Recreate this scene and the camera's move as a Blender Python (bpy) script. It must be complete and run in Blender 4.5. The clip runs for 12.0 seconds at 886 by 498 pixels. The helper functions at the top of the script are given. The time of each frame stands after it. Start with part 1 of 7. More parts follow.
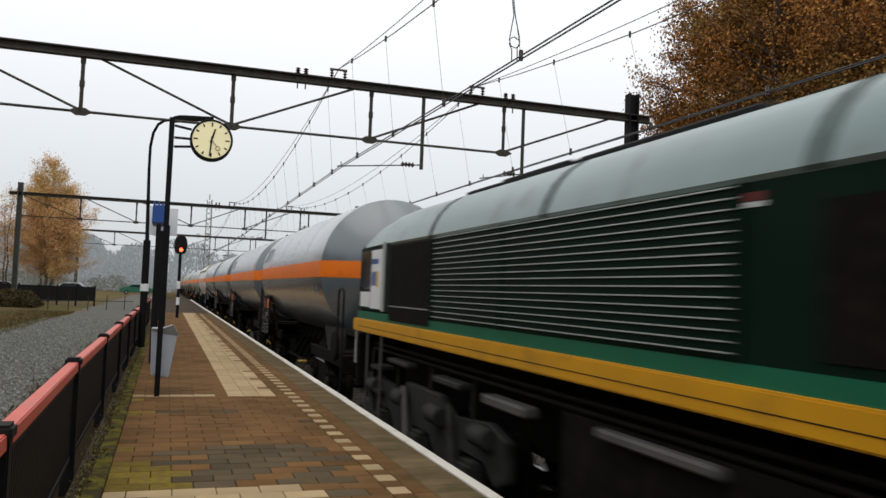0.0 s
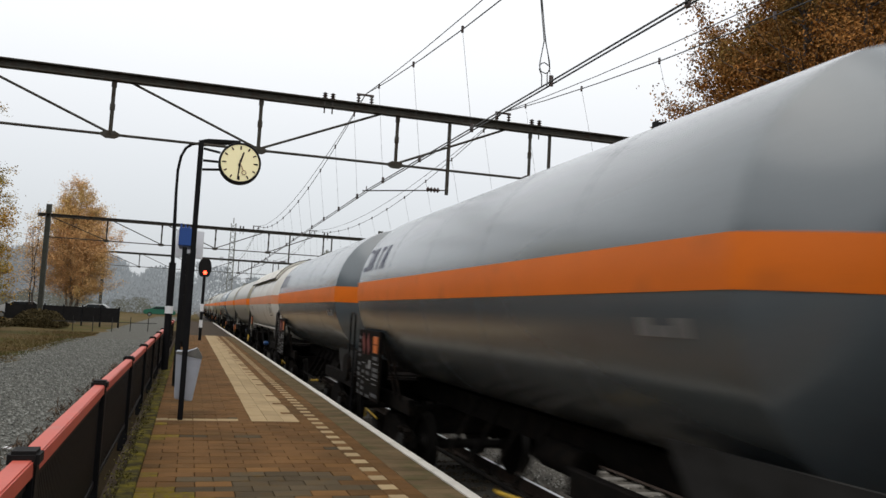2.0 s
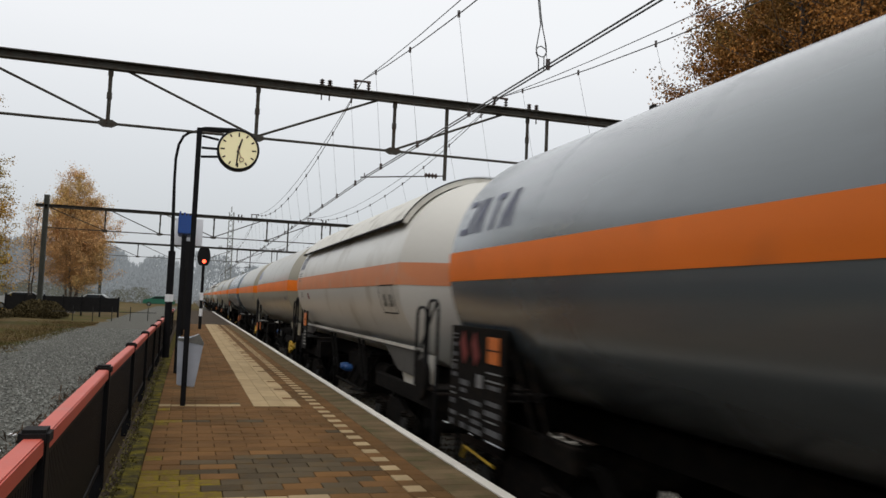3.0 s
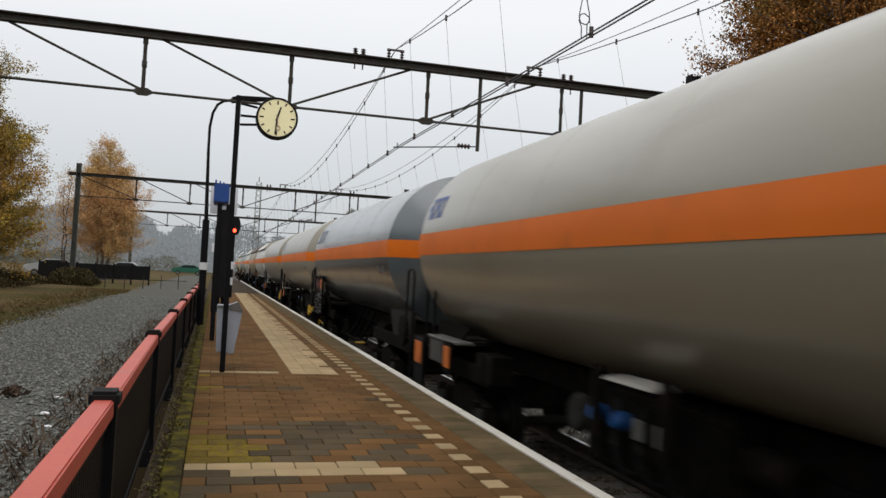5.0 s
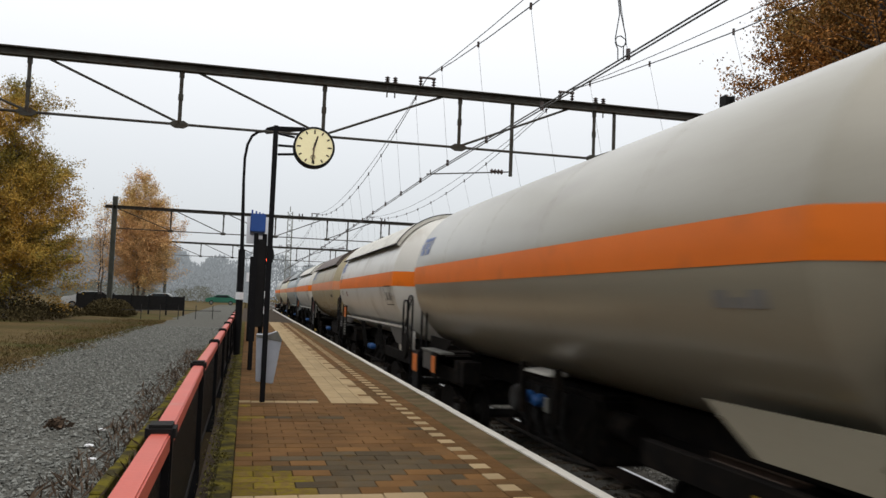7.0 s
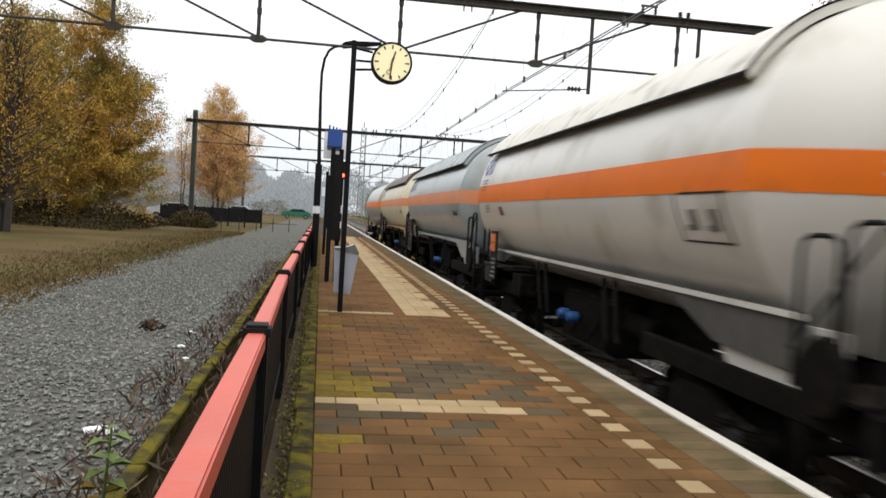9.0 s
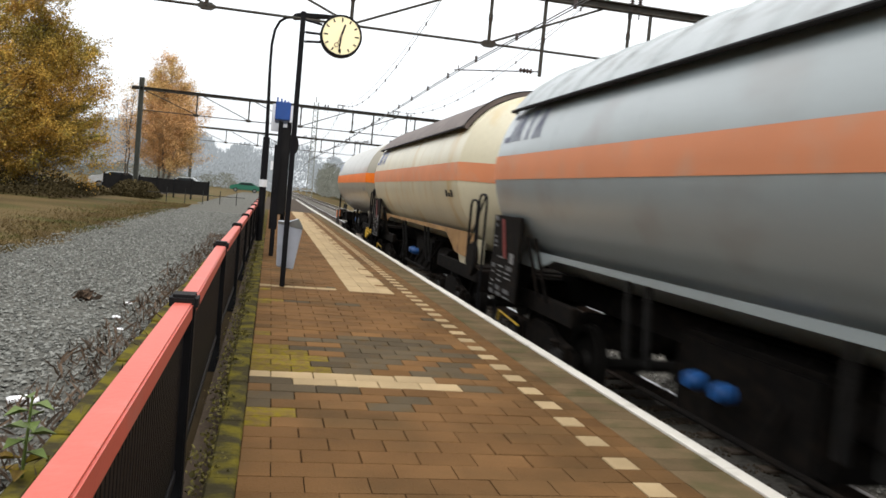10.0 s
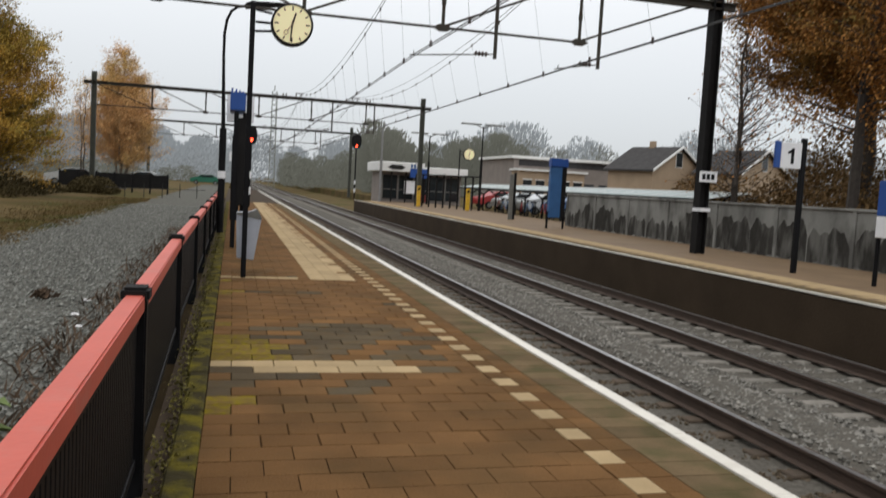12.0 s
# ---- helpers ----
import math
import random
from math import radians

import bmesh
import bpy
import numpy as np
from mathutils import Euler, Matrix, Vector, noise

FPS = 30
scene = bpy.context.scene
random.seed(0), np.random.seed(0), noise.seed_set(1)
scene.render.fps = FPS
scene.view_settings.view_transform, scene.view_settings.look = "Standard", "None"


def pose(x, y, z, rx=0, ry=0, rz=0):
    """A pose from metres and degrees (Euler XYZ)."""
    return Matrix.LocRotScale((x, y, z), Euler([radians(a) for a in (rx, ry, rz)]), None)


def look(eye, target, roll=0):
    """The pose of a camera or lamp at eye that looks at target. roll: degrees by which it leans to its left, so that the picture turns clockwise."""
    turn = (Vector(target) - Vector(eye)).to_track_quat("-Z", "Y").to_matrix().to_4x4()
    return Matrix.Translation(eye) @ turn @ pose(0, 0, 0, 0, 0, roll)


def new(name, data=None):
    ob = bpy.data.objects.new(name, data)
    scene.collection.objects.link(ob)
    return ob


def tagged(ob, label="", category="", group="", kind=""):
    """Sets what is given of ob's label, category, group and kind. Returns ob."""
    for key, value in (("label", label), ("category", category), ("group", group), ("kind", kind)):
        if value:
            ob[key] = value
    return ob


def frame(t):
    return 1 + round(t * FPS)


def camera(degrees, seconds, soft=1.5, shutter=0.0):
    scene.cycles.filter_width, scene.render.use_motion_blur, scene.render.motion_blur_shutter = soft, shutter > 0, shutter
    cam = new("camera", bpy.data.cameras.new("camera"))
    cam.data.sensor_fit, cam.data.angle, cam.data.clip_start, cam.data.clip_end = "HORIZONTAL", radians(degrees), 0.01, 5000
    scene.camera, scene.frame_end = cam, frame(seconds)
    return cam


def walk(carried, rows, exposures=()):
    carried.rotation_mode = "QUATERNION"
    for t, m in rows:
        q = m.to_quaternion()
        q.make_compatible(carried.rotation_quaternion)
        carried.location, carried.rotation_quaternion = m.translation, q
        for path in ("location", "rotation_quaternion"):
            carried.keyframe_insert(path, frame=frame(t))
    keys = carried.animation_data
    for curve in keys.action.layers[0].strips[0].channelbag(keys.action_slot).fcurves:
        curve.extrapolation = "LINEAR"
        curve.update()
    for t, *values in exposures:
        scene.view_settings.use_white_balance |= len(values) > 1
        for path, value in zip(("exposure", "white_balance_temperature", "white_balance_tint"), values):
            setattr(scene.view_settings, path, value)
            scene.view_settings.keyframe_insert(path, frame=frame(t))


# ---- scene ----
cam = camera(57.0, 12.0, 1.5, 0.3)
PATH = [
    (0, (0.451, -0.172, 1.553), (1.0872, 1.7205, 1.6642), 2.17),
    (0.5, (0.430, -0.189, 1.549), (1.0721, 1.7002, 1.6905), 2.28),
    (1, (0.429, -0.106, 1.562), (1.0712, 1.7827, 1.6992), 2.58),
    (1.5, (0.446, -0.118, 1.554), (1.1109, 1.7634, 1.6840), 2.91),
    (2, (0.409, -0.034, 1.556), (0.9917, 1.8718, 1.7279), 2.94),
    (2.5, (0.394, -0.048, 1.550), (1.0100, 1.8468, 1.7276), 2.44),
    (3, (0.388, -0.087, 1.515), (0.9763, 1.8188, 1.6552), 2.32),
    (3.2, (0.392, -0.099, 1.531), (0.9773, 1.8092, 1.6556), 2.26),
    (4.8, (0.258, -0.034, 1.455), (0.8286, 1.8806, 1.5393), 1.71),
    (5, (0.221, 0.017, 1.484), (0.7556, 1.9429, 1.5529), 2.97),
    (5.5, (0.184, 0.021, 1.472), (0.6907, 1.9543, 1.5446), 2.83),
    (6, (0.172, 0.064, 1.462), (0.6185, 2.0127, 1.5362), 2.76),
    (6.5, (0.174, 0.020, 1.442), (0.6320, 1.9636, 1.5609), 3.29),
    (6.7, (0.138, 0.134, 1.479), (0.6064, 2.0737, 1.6106), 2.37),
    (8.3, (0.101, 0.042, 1.483), (0.5110, 1.9990, 1.5446), 3.14),
    (8.5, (0.086, 0.056, 1.472), (0.4626, 2.0200, 1.4919), 3.44),
    (9, (0.058, 0.019, 1.461), (0.3579, 1.9946, 1.3826), 3.45),
    (9.5, (0.080, -0.003, 1.444), (0.4313, 1.9594, 1.2880), 3.29),
    (10, (0.139, 0.008, 1.447), (0.5616, 1.9596, 1.3270), 5.23),
    (10.5, (0.129, 0.047, 1.468), (0.6116, 1.9875, 1.4839), 4.77),
    (11, (0.139, 0.034, 1.460), (0.6144, 1.9762, 1.4767), 5.24),
    (11.5, (0.145, -0.071, 1.441), (0.7013, 1.8498, 1.4490), 3.30),
    (12, (0.206, -0.122, 1.452), (0.7110, 1.8074, 1.3011), 3.23),
]
EXPOSURES = [(0, -0.02), (2.0, -0.05), (2.5, -0.17), (3.2, -0.22), (5, -0.19), (6.0, -0.05), (6.7, -0.04), (8.3, -0.02), (8.6, 0.04), (9, 0.45), (9.5, 0.55), (10, 0.66), (10.5, 0.65), (11, 0.35), (11.5, 0.13), (11.8, 0.02), (12, 0.0)]
walk(cam, [(t, look(eye, target, roll)) for t, eye, target, roll in PATH], EXPOSURES)

# ---- world, sun, exposure ----
world = bpy.data.worlds.new("overcast")
scene.world = world
world.use_nodes = True
wn = world.node_tree.nodes
sky = wn.new("ShaderNodeTexSky")
sky.sky_type, sky.sun_disc = "NISHITA", False
sky.sun_elevation, sky.sun_rotation = radians(72), radians(200)
sky.air_density, sky.dust_density = 1.0, 3.0
scaled = wn.new("ShaderNodeMix")
scaled.data_type, scaled.blend_type = "RGBA", "MULTIPLY"
scaled.inputs[0].default_value = 1.0
scaled.inputs[7].default_value = (0.12, 0.12, 0.12, 1)
cloud = wn.new("ShaderNodeMix")
cloud.data_type = "RGBA"
cloud.inputs[0].default_value = 0.86
cloud.inputs[7].default_value = (0.95, 0.97, 1.0, 1)
# an even cloud cover, dimmer towards the horizon
direction, height = wn.new("ShaderNodeTexCoord"), wn.new("ShaderNodeSeparateXYZ")
cover = wn.new("ShaderNodeValToRGB")
world.node_tree.links.new(direction.outputs["Generated"], height.inputs[0])
world.node_tree.links.new(height.outputs[2], cover.inputs[0])
cover.color_ramp.elements[0].color = (0.58, 0.61, 0.64, 1)
cover.color_ramp.elements[1].color = (1.28, 1.28, 1.26, 1)
for at, colour in ((0.1, (0.72, 0.745, 0.77, 1)), (0.3, (1.03, 1.04, 1.05, 1)), (0.5, (1.16, 1.165, 1.17, 1))):
    cover.color_ramp.elements.new(at).color = colour
world.node_tree.links.new(cover.outputs[0], cloud.inputs[7])
world.node_tree.links.new(sky.outputs[0], scaled.inputs[6])
world.node_tree.links.new(scaled.outputs[2], cloud.inputs[6])
world.node_tree.links.new(cloud.outputs[2], wn["Background"].inputs[0])
wn["Background"].inputs[1].default_value = 1.12
sun_data = bpy.data.lights.new("sun", "SUN")
sun_data.energy, sun_data.angle, sun_data.color = 0.8, radians(60), (1.0, 0.97, 0.93)
sun = new("sun", sun_data)
sun.matrix_world = look((0, 0, 0), (0.11, 0.29, -0.95))


# ---- materials ----
def mat(name, col, rough=0.7, metal=0.0, spread=0.25, scale=3.0, fine=60.0, bump=0.15, dirt=None, amount=0.0,
        vary=0.0, island=False, stretch=None, emit=0.0, spec=0.5, dirt_scale=None, world=False, coat=0.0):
    """A surface with coarse and fine variation, a second colour in patches, and relief."""
    m = bpy.data.materials.new(name)
    m.use_nodes = True
    n, link = m.node_tree.nodes, m.node_tree.links.new
    b = n["Principled BSDF"]
    b.inputs["Roughness"].default_value, b.inputs["Metallic"].default_value = rough, metal
    b.inputs["Specular IOR Level"].default_value = spec
    b.inputs["Coat Weight"].default_value, b.inputs["Coat Roughness"].default_value = coat, 0.24
    co = n.new("ShaderNodeNewGeometry").outputs["Position"] if world else n.new("ShaderNodeTexCoord").outputs["Object"]
    if stretch:
        mp = n.new("ShaderNodeMapping")
        mp.inputs["Scale"].default_value = stretch
        link(co, mp.inputs[0])
        co = mp.outputs[0]

    def noise_at(sc, detail):
        t = n.new("ShaderNodeTexNoise")
        t.inputs["Scale"].default_value, t.inputs["Detail"].default_value = sc, detail
        link(co, t.inputs["Vector"])
        return t.outputs[0]

    def mixed(fac, a, c, kind="MIX"):
        x = n.new("ShaderNodeMix")
        x.data_type, x.blend_type = "RGBA", kind
        for value, k in ((fac, 0), (a, 6), (c, 7)):
            if isinstance(value, (int, float)):
                x.inputs[k].default_value = value
            elif isinstance(value, tuple):
                x.inputs[k].default_value = (*value, 1)
            else:
                link(value, x.inputs[k])
        return x.outputs[2]

    def ramp(v, lo, hi):
        r = n.new("ShaderNodeMapRange")
        r.inputs[1].default_value, r.inputs[2].default_value = lo, hi
        link(v, r.inputs[0])
        return r.outputs[0]

    big, small = noise_at(scale, 4), noise_at(fine, 3)
    dark, light = tuple(c * (1 - spread) for c in col), tuple(min(1, c * (1 + spread)) for c in col)
    out = mixed(ramp(big, 0.3, 0.7), dark, light)
    out = mixed(0.35, out, mixed(ramp(small, 0.25, 0.75), dark, light))
    if dirt:
        out = mixed(ramp(noise_at(dirt_scale or scale * 1.7, 6), 0.62 - 0.35 * amount, 0.80 - 0.3 * amount), out, dirt)
    if vary:
        source = n.new("ShaderNodeNewGeometry").outputs["Random Per Island"] if island else n.new("ShaderNodeObjectInfo").outputs["Random"]
        r = n.new("ShaderNodeMapRange")
        r.inputs[3].default_value, r.inputs[4].default_value = 1 - vary, 1 + vary
        link(source, r.inputs[0])
        grey = n.new("ShaderNodeCombineColor")
        for k in range(3):
            link(r.outputs[0], grey.inputs[k])
        out = mixed(1.0, out, grey.outputs[0], "MULTIPLY")
    link(out, b.inputs["Base Color"])
    if bump:
        bp = n.new("ShaderNodeBump")
        bp.inputs["Strength"].default_value, bp.inputs["Distance"].default_value = bump, 0.02
        link(small, bp.inputs["Height"])
        link(bp.outputs[0], b.inputs["Normal"])
    if emit:
        b.inputs["Emission Color"].default_value, b.inputs["Emission Strength"].default_value = (*col, 1), emit
    return m


PAVER = mat("paver_brown", (0.129, 0.069, 0.0285), 0.85, spread=0.28, scale=1.6, fine=70, bump=0.45, vary=0.14, dirt=(0.086, 0.0517, 0.023), amount=0.4, spec=0.04, world=True, dirt_scale=1.1)
PAVER_J = mat("paver_brown_far", (0.129, 0.069, 0.0285), 0.85, spread=0.28, scale=1.6, fine=70, bump=0.45, vary=0.14, island=True, dirt=(0.086, 0.0517, 0.023), amount=0.4, spec=0.04, world=True, dirt_scale=1.1)
PAVER_FAR = mat("far_platform_paving", (0.15, 0.103, 0.062), 0.7, spread=0.2, scale=0.8, fine=8, spec=0.15)
BLUE_FADED = mat("faded_sign_blue", (0.025, 0.095, 0.24), 0.45, spread=0.15)
PAVER_DARK = mat("paver_slate", (0.074, 0.056, 0.034), 0.85, spread=0.2, fine=70, bump=0.3, vary=0.2, spec=0.05, world=True, dirt=(0.0824, 0.0539, 0.0241), amount=0.3)
PAVER_PALE = mat("paver_pale", (0.3256, 0.242, 0.1364), 0.85, spread=0.15, fine=70, bump=0.25, vary=0.12, spec=0.06, world=True)
PAVER_PALE_J = mat("paver_pale_far", (0.3256, 0.242, 0.1364), 0.85, spread=0.15, fine=70, bump=0.25, vary=0.1, island=True, spec=0.06, world=True)
PAVER_RED = mat("paver_red", (0.148, 0.078, 0.03), 0.85, spread=0.2, fine=70, bump=0.3, vary=0.2, spec=0.04, world=True)
PAVER_MOSS = mat("paver_moss", (0.135, 0.09, 0.027), 0.8, spread=0.3, scale=9, fine=80, bump=0.4, vary=0.2, dirt=(0.1615, 0.1232, 0.0068), amount=0.5, spec=0.04, world=True)
JOINT = mat("joint_sand", (0.022, 0.0155, 0.008), 0.95, spread=0.3, fine=120, spec=0.02)
EDGE_SLAB = mat("edge_slab", (0.118, 0.084, 0.047), 0.9, spread=0.25, scale=2, fine=50, vary=0.16, island=True, dirt=(0.078, 0.066, 0.032), amount=0.45, spec=0.04)
EDGE_PIECE = mat("edge_slab_piece", (0.118, 0.084, 0.047), 0.9, spread=0.25, scale=2, fine=50, vary=0.16, dirt=(0.078, 0.066, 0.032), amount=0.45, spec=0.04, world=True)
WHITE_LINE = mat("white_edge_paint", (0.6072, 0.5796, 0.5198), 0.55, spread=0.08, scale=2, fine=30, dirt=(0.414, 0.3864, 0.3312), amount=0.15)
MOSSY = mat("mossy_concrete", (0.044, 0.0376, 0.0192), 0.9, spread=0.35, scale=3, fine=35, bump=0.5, dirt=(0.13, 0.108, 0.016), amount=0.55, spec=0.03)
CONCRETE = mat("concrete", (0.30, 0.29, 0.26), 0.85, spread=0.2, scale=1.2, fine=40, dirt=(0.17, 0.16, 0.14), amount=0.4)
CONC_DARK = mat("stained_concrete", (0.044, 0.031, 0.02), 0.9, spread=0.3, scale=0.8, fine=25, spec=0.1)
BALLAST = mat("ballast_bed", (0.095, 0.087, 0.074), 0.9, spread=0.45, scale=14, fine=45, bump=1.0, spec=0.1)
STONE = mat("ballast_stone", (0.178, 0.17, 0.152), 0.85, spread=0.25, scale=20, fine=80, vary=0.5, island=True, spec=0.15)
STONE_RUST = mat("rusty_ballast_stone", (0.085, 0.066, 0.046), 0.9, spread=0.3, scale=20, fine=80, vary=0.45, island=True, spec=0.1)
GRAVEL = mat("gravel_stone", (0.172, 0.174, 0.158), 0.85, spread=0.2, scale=20, fine=80, vary=0.5, island=True, spec=0.15)
GRAVEL_BED = mat("gravel_bed", (0.098, 0.096, 0.084), 0.95, spread=0.5, scale=12, fine=38, bump=1.0, spec=0.1)
GRASS_BED = mat("grass_soil", (0.095, 0.068, 0.031), 0.95, spread=0.35, scale=0.35, fine=9, bump=0.8, dirt=(0.051, 0.0561, 0.0153), amount=0.35, dirt_scale=0.22, spec=0.05)
GRASS = mat("grass_blade", (0.118, 0.083, 0.036), 0.85, spread=0.35, scale=0.5, fine=6, vary=0.35, island=True, dirt=(0.072, 0.08, 0.024), amount=0.4, dirt_scale=0.35, spec=0.06)
WEED = mat("dry_weed", (0.085, 0.055, 0.034), 0.9, spread=0.3, vary=0.5, island=True)
LEAFGREEN = mat("green_leaf", (0.11, 0.16, 0.03), 0.6, spread=0.3, vary=0.4, island=True)
SLEEPER = mat("concrete_sleeper", (0.1575, 0.1444, 0.1234), 0.85, spread=0.2, scale=6, vary=0.15)
SLEEPER_OLD = mat("rusty_sleeper", (0.06, 0.042, 0.027), 0.9, spread=0.3, scale=6, vary=0.2)
RAIL = mat("rusty_rail", (0.05, 0.031, 0.021), 0.8, spread=0.25, scale=6)
RAIL_TOP = mat("polished_rail", (0.45, 0.45, 0.45), 0.28, 0.9, spread=0.1)
BLACK = mat("black_paint", (0.008, 0.008, 0.009), 0.55, spread=0.3, scale=5, bump=0.04, spec=0.1)
BLACK_ROUGH = mat("black_dusty", (0.01, 0.0095, 0.0095), 0.75, spread=0.35, scale=4, spec=0.15)
RED_RAIL = mat("salmon_red_paint", (0.47, 0.085, 0.056), 0.5, spread=0.1, scale=3, fine=45, bump=0.06, dirt=(0.40, 0.13, 0.10), amount=0.12, spec=0.4)
STEEL_GREY = mat("galvanised_steel", (0.16, 0.16, 0.145), 0.6, 0.3, spread=0.25, scale=5)
GANTRY = mat("weathered_gantry_steel", (0.06, 0.056, 0.047), 0.7, 0.2, spread=0.3, scale=4, dirt=(0.05, 0.035, 0.025), amount=0.4, spec=0.2)
MAST_GREEN = mat("grey_green_mast", (0.075, 0.078, 0.066), 0.75, spread=0.25, scale=3, spec=0.2)
WIRE = mat("copper_wire", (0.05, 0.05, 0.05), 0.6, 0.4, spread=0.1, bump=0)
INSULATOR = mat("brown_insulator", (0.05, 0.03, 0.025), 0.35, spread=0.2)
DIAL = mat("lit_dial", (0.92, 0.83, 0.5), 0.5, spread=0.03, bump=0, emit=0.18)
BIN_GREY = mat("bin_grey", (0.375, 0.4, 0.45), 0.5, 0.2, spread=0.12, scale=5)
BLUE = mat("sign_blue", (0.01, 0.06, 0.26), 0.4, spread=0.12)
SIGN_WHITE = mat("sign_white", (0.72, 0.73, 0.75), 0.4, spread=0.06)
SIGN_DULL = mat("dull_white", (0.1976, 0.1976, 0.1976), 0.6, spread=0.3, scale=8)
BOARD_GREY = mat("worn_board_lettering", (0.085, 0.085, 0.088), 0.8, spread=0.4, scale=9, fine=70)
YELLOW = mat("signal_yellow", (0.62, 0.38, 0.02), 0.5, spread=0.15, dirt=(0.25, 0.17, 0.04), amount=0.25)
RED_LAMP = mat("red_signal_lens", (1.0, 0.05, 0.02), 0.3, spread=0.02, bump=0, emit=9.0)
GLASS_DARK = mat("dark_window", (0.02, 0.024, 0.026), 0.08, spread=0.2, bump=0)
PAINT_WHITE = mat("white_paint", (0.70, 0.70, 0.68), 0.6, spread=0.08)
TANK_GREY = mat("tank_grey", (0.094, 0.116, 0.13), 0.24, spread=0.1, scale=0.9, fine=30, bump=0.03, dirt=(0.0722, 0.0842, 0.0964), amount=0.2, stretch=(1, 0.35, 1), spec=0.75, coat=0.7)
TANK_BEIGE = mat("tank_beige", (0.2687, 0.2478, 0.1896), 0.28, spread=0.08, scale=0.9, fine=30, bump=0.03, dirt=(0.2285, 0.2035, 0.1513), amount=0.2, stretch=(1, 0.35, 1), spec=0.6, coat=0.45)
TANK_WHITE = mat("tank_white", (0.59, 0.575, 0.525), 0.35, spread=0.06, scale=0.9, fine=30, bump=0.03, dirt=(0.3875, 0.3507, 0.286), amount=0.2, stretch=(1, 0.6, 0.5), coat=0.3)
TANK_CREAM = mat("tank_cream", (0.56, 0.515, 0.37), 0.4, spread=0.1, scale=0.8, fine=25, bump=0.03, dirt=(0.5, 0.37, 0.17), amount=0.24, stretch=(1, 1.2, 0.35), coat=0.25)
TANK_TAN = mat("tank_tan", (0.3056, 0.2587, 0.1546), 0.4, spread=0.12, scale=0.8, fine=25, bump=0.03, dirt=(0.253, 0.1541, 0.0488), amount=0.25, stretch=(1, 1.0, 0.4), coat=0.25)
# rusty streak browns, darker layer by layer to paint in the belly's shade
STREAK_SHADE_HIGH = mat("streak_shade_high", (0.225, 0.175, 0.09), 0.6, spread=0.2, scale=0.8, fine=25, dirt=(0.26, 0.21, 0.115), amount=0.4, stretch=(1, 1, 0.4), spec=0.3)
STREAK_SHADE_MID = mat("streak_shade_mid", (0.145, 0.105, 0.048), 0.7, spread=0.25, scale=0.8, fine=25, dirt=(0.19, 0.14, 0.065), amount=0.4, stretch=(1, 1, 0.4), spec=0.2)
STREAK_SHADE_LOW = mat("streak_shade_low", (0.075, 0.052, 0.025), 0.8, spread=0.3, scale=0.8, fine=25, dirt=(0.12, 0.085, 0.04), amount=0.4, stretch=(1, 1, 0.4), spec=0.1)
TANK_BLUE = mat("tank_bluegrey", (0.2813, 0.3226, 0.3296), 0.33, spread=0.08, scale=0.9, fine=30, bump=0.03, dirt=(0.2249, 0.2296, 0.2198), amount=0.25, stretch=(1, 0.5, 0.6), coat=0.45)
ORANGE = mat("orange_band", (0.76, 0.165, 0.006), 0.5, spread=0.08, scale=1.5, bump=0.02, dirt=(0.6, 0.14, 0.012), amount=0.15, spec=0.35)
ORANGE_PALE = mat("faded_orange_band", (0.62, 0.235, 0.11), 0.55, spread=0.08, scale=1.5, bump=0.02, dirt=(0.55, 0.27, 0.16), amount=0.3, spec=0.35)
SHIELD_BROWN = mat("brown_sunshield", (0.10, 0.075, 0.066), 0.65, spread=0.2, scale=2, dirt=(0.14, 0.11, 0.095), amount=0.4)
SHIELD_WHITE = mat("white_sunshield", (0.60, 0.58, 0.52), 0.5, spread=0.1, scale=2, dirt=(0.36, 0.33, 0.28), amount=0.3)
SHIELD_GREY = mat("grey_sunshield", (0.36, 0.39, 0.40), 0.5, spread=0.1, scale=2, dirt=(0.22, 0.23, 0.23), amount=0.3)
# grime colour held near black, so it also carries shade below the vehicles
UNDER = mat("grimy_shaded_underframe", (0.0066, 0.0057, 0.0051), 0.85, spread=0.4, scale=5, dirt=(0.0156, 0.0114, 0.0084), amount=0.4, spec=0.06)
SKIRT_RUST = mat("rusty_skirt", (0.34, 0.2, 0.085), 0.6, spread=0.25, scale=2, dirt=(0.2, 0.11, 0.05), amount=0.4, spec=0.2)
UNDER_GREY = mat("dusty_frame", (0.024, 0.0234, 0.0222), 0.8, spread=0.25, scale=3, dirt=(0.012, 0.0108, 0.0096), amount=0.4, spec=0.2)
DUSTY = mat("pale_road_dust", (0.07, 0.066, 0.06), 0.7, spread=0.3, scale=4, spec=0.3)
WHEEL_MAT = mat("wheel_steel", (0.012, 0.0108, 0.0096), 0.6, 0.5, spread=0.3, spec=0.1)
PLATE_ORANGE = mat("orange_plate", (0.60, 0.15, 0.02), 0.5, spread=0.15)
NAVY = mat("faded_navy", (0.09, 0.0975, 0.15), 0.55, spread=0.15)
VALVE_BLUE = mat("blue_valve", (0.012, 0.078, 0.252), 0.45, spread=0.2)
BUFFER_RED = mat("red_lamp_cover", (0.154, 0.014, 0.0105), 0.5, spread=0.2)
LOCO_GREEN = mat("loco_dark_green", (0.003, 0.014, 0.0075), 0.5, spread=0.2, scale=2, bump=0.02, spec=0.05)
LOCO_MID = mat("loco_mid_green", (0.006, 0.115, 0.06), 0.4, spread=0.12, scale=2, bump=0.02, spec=0.3)
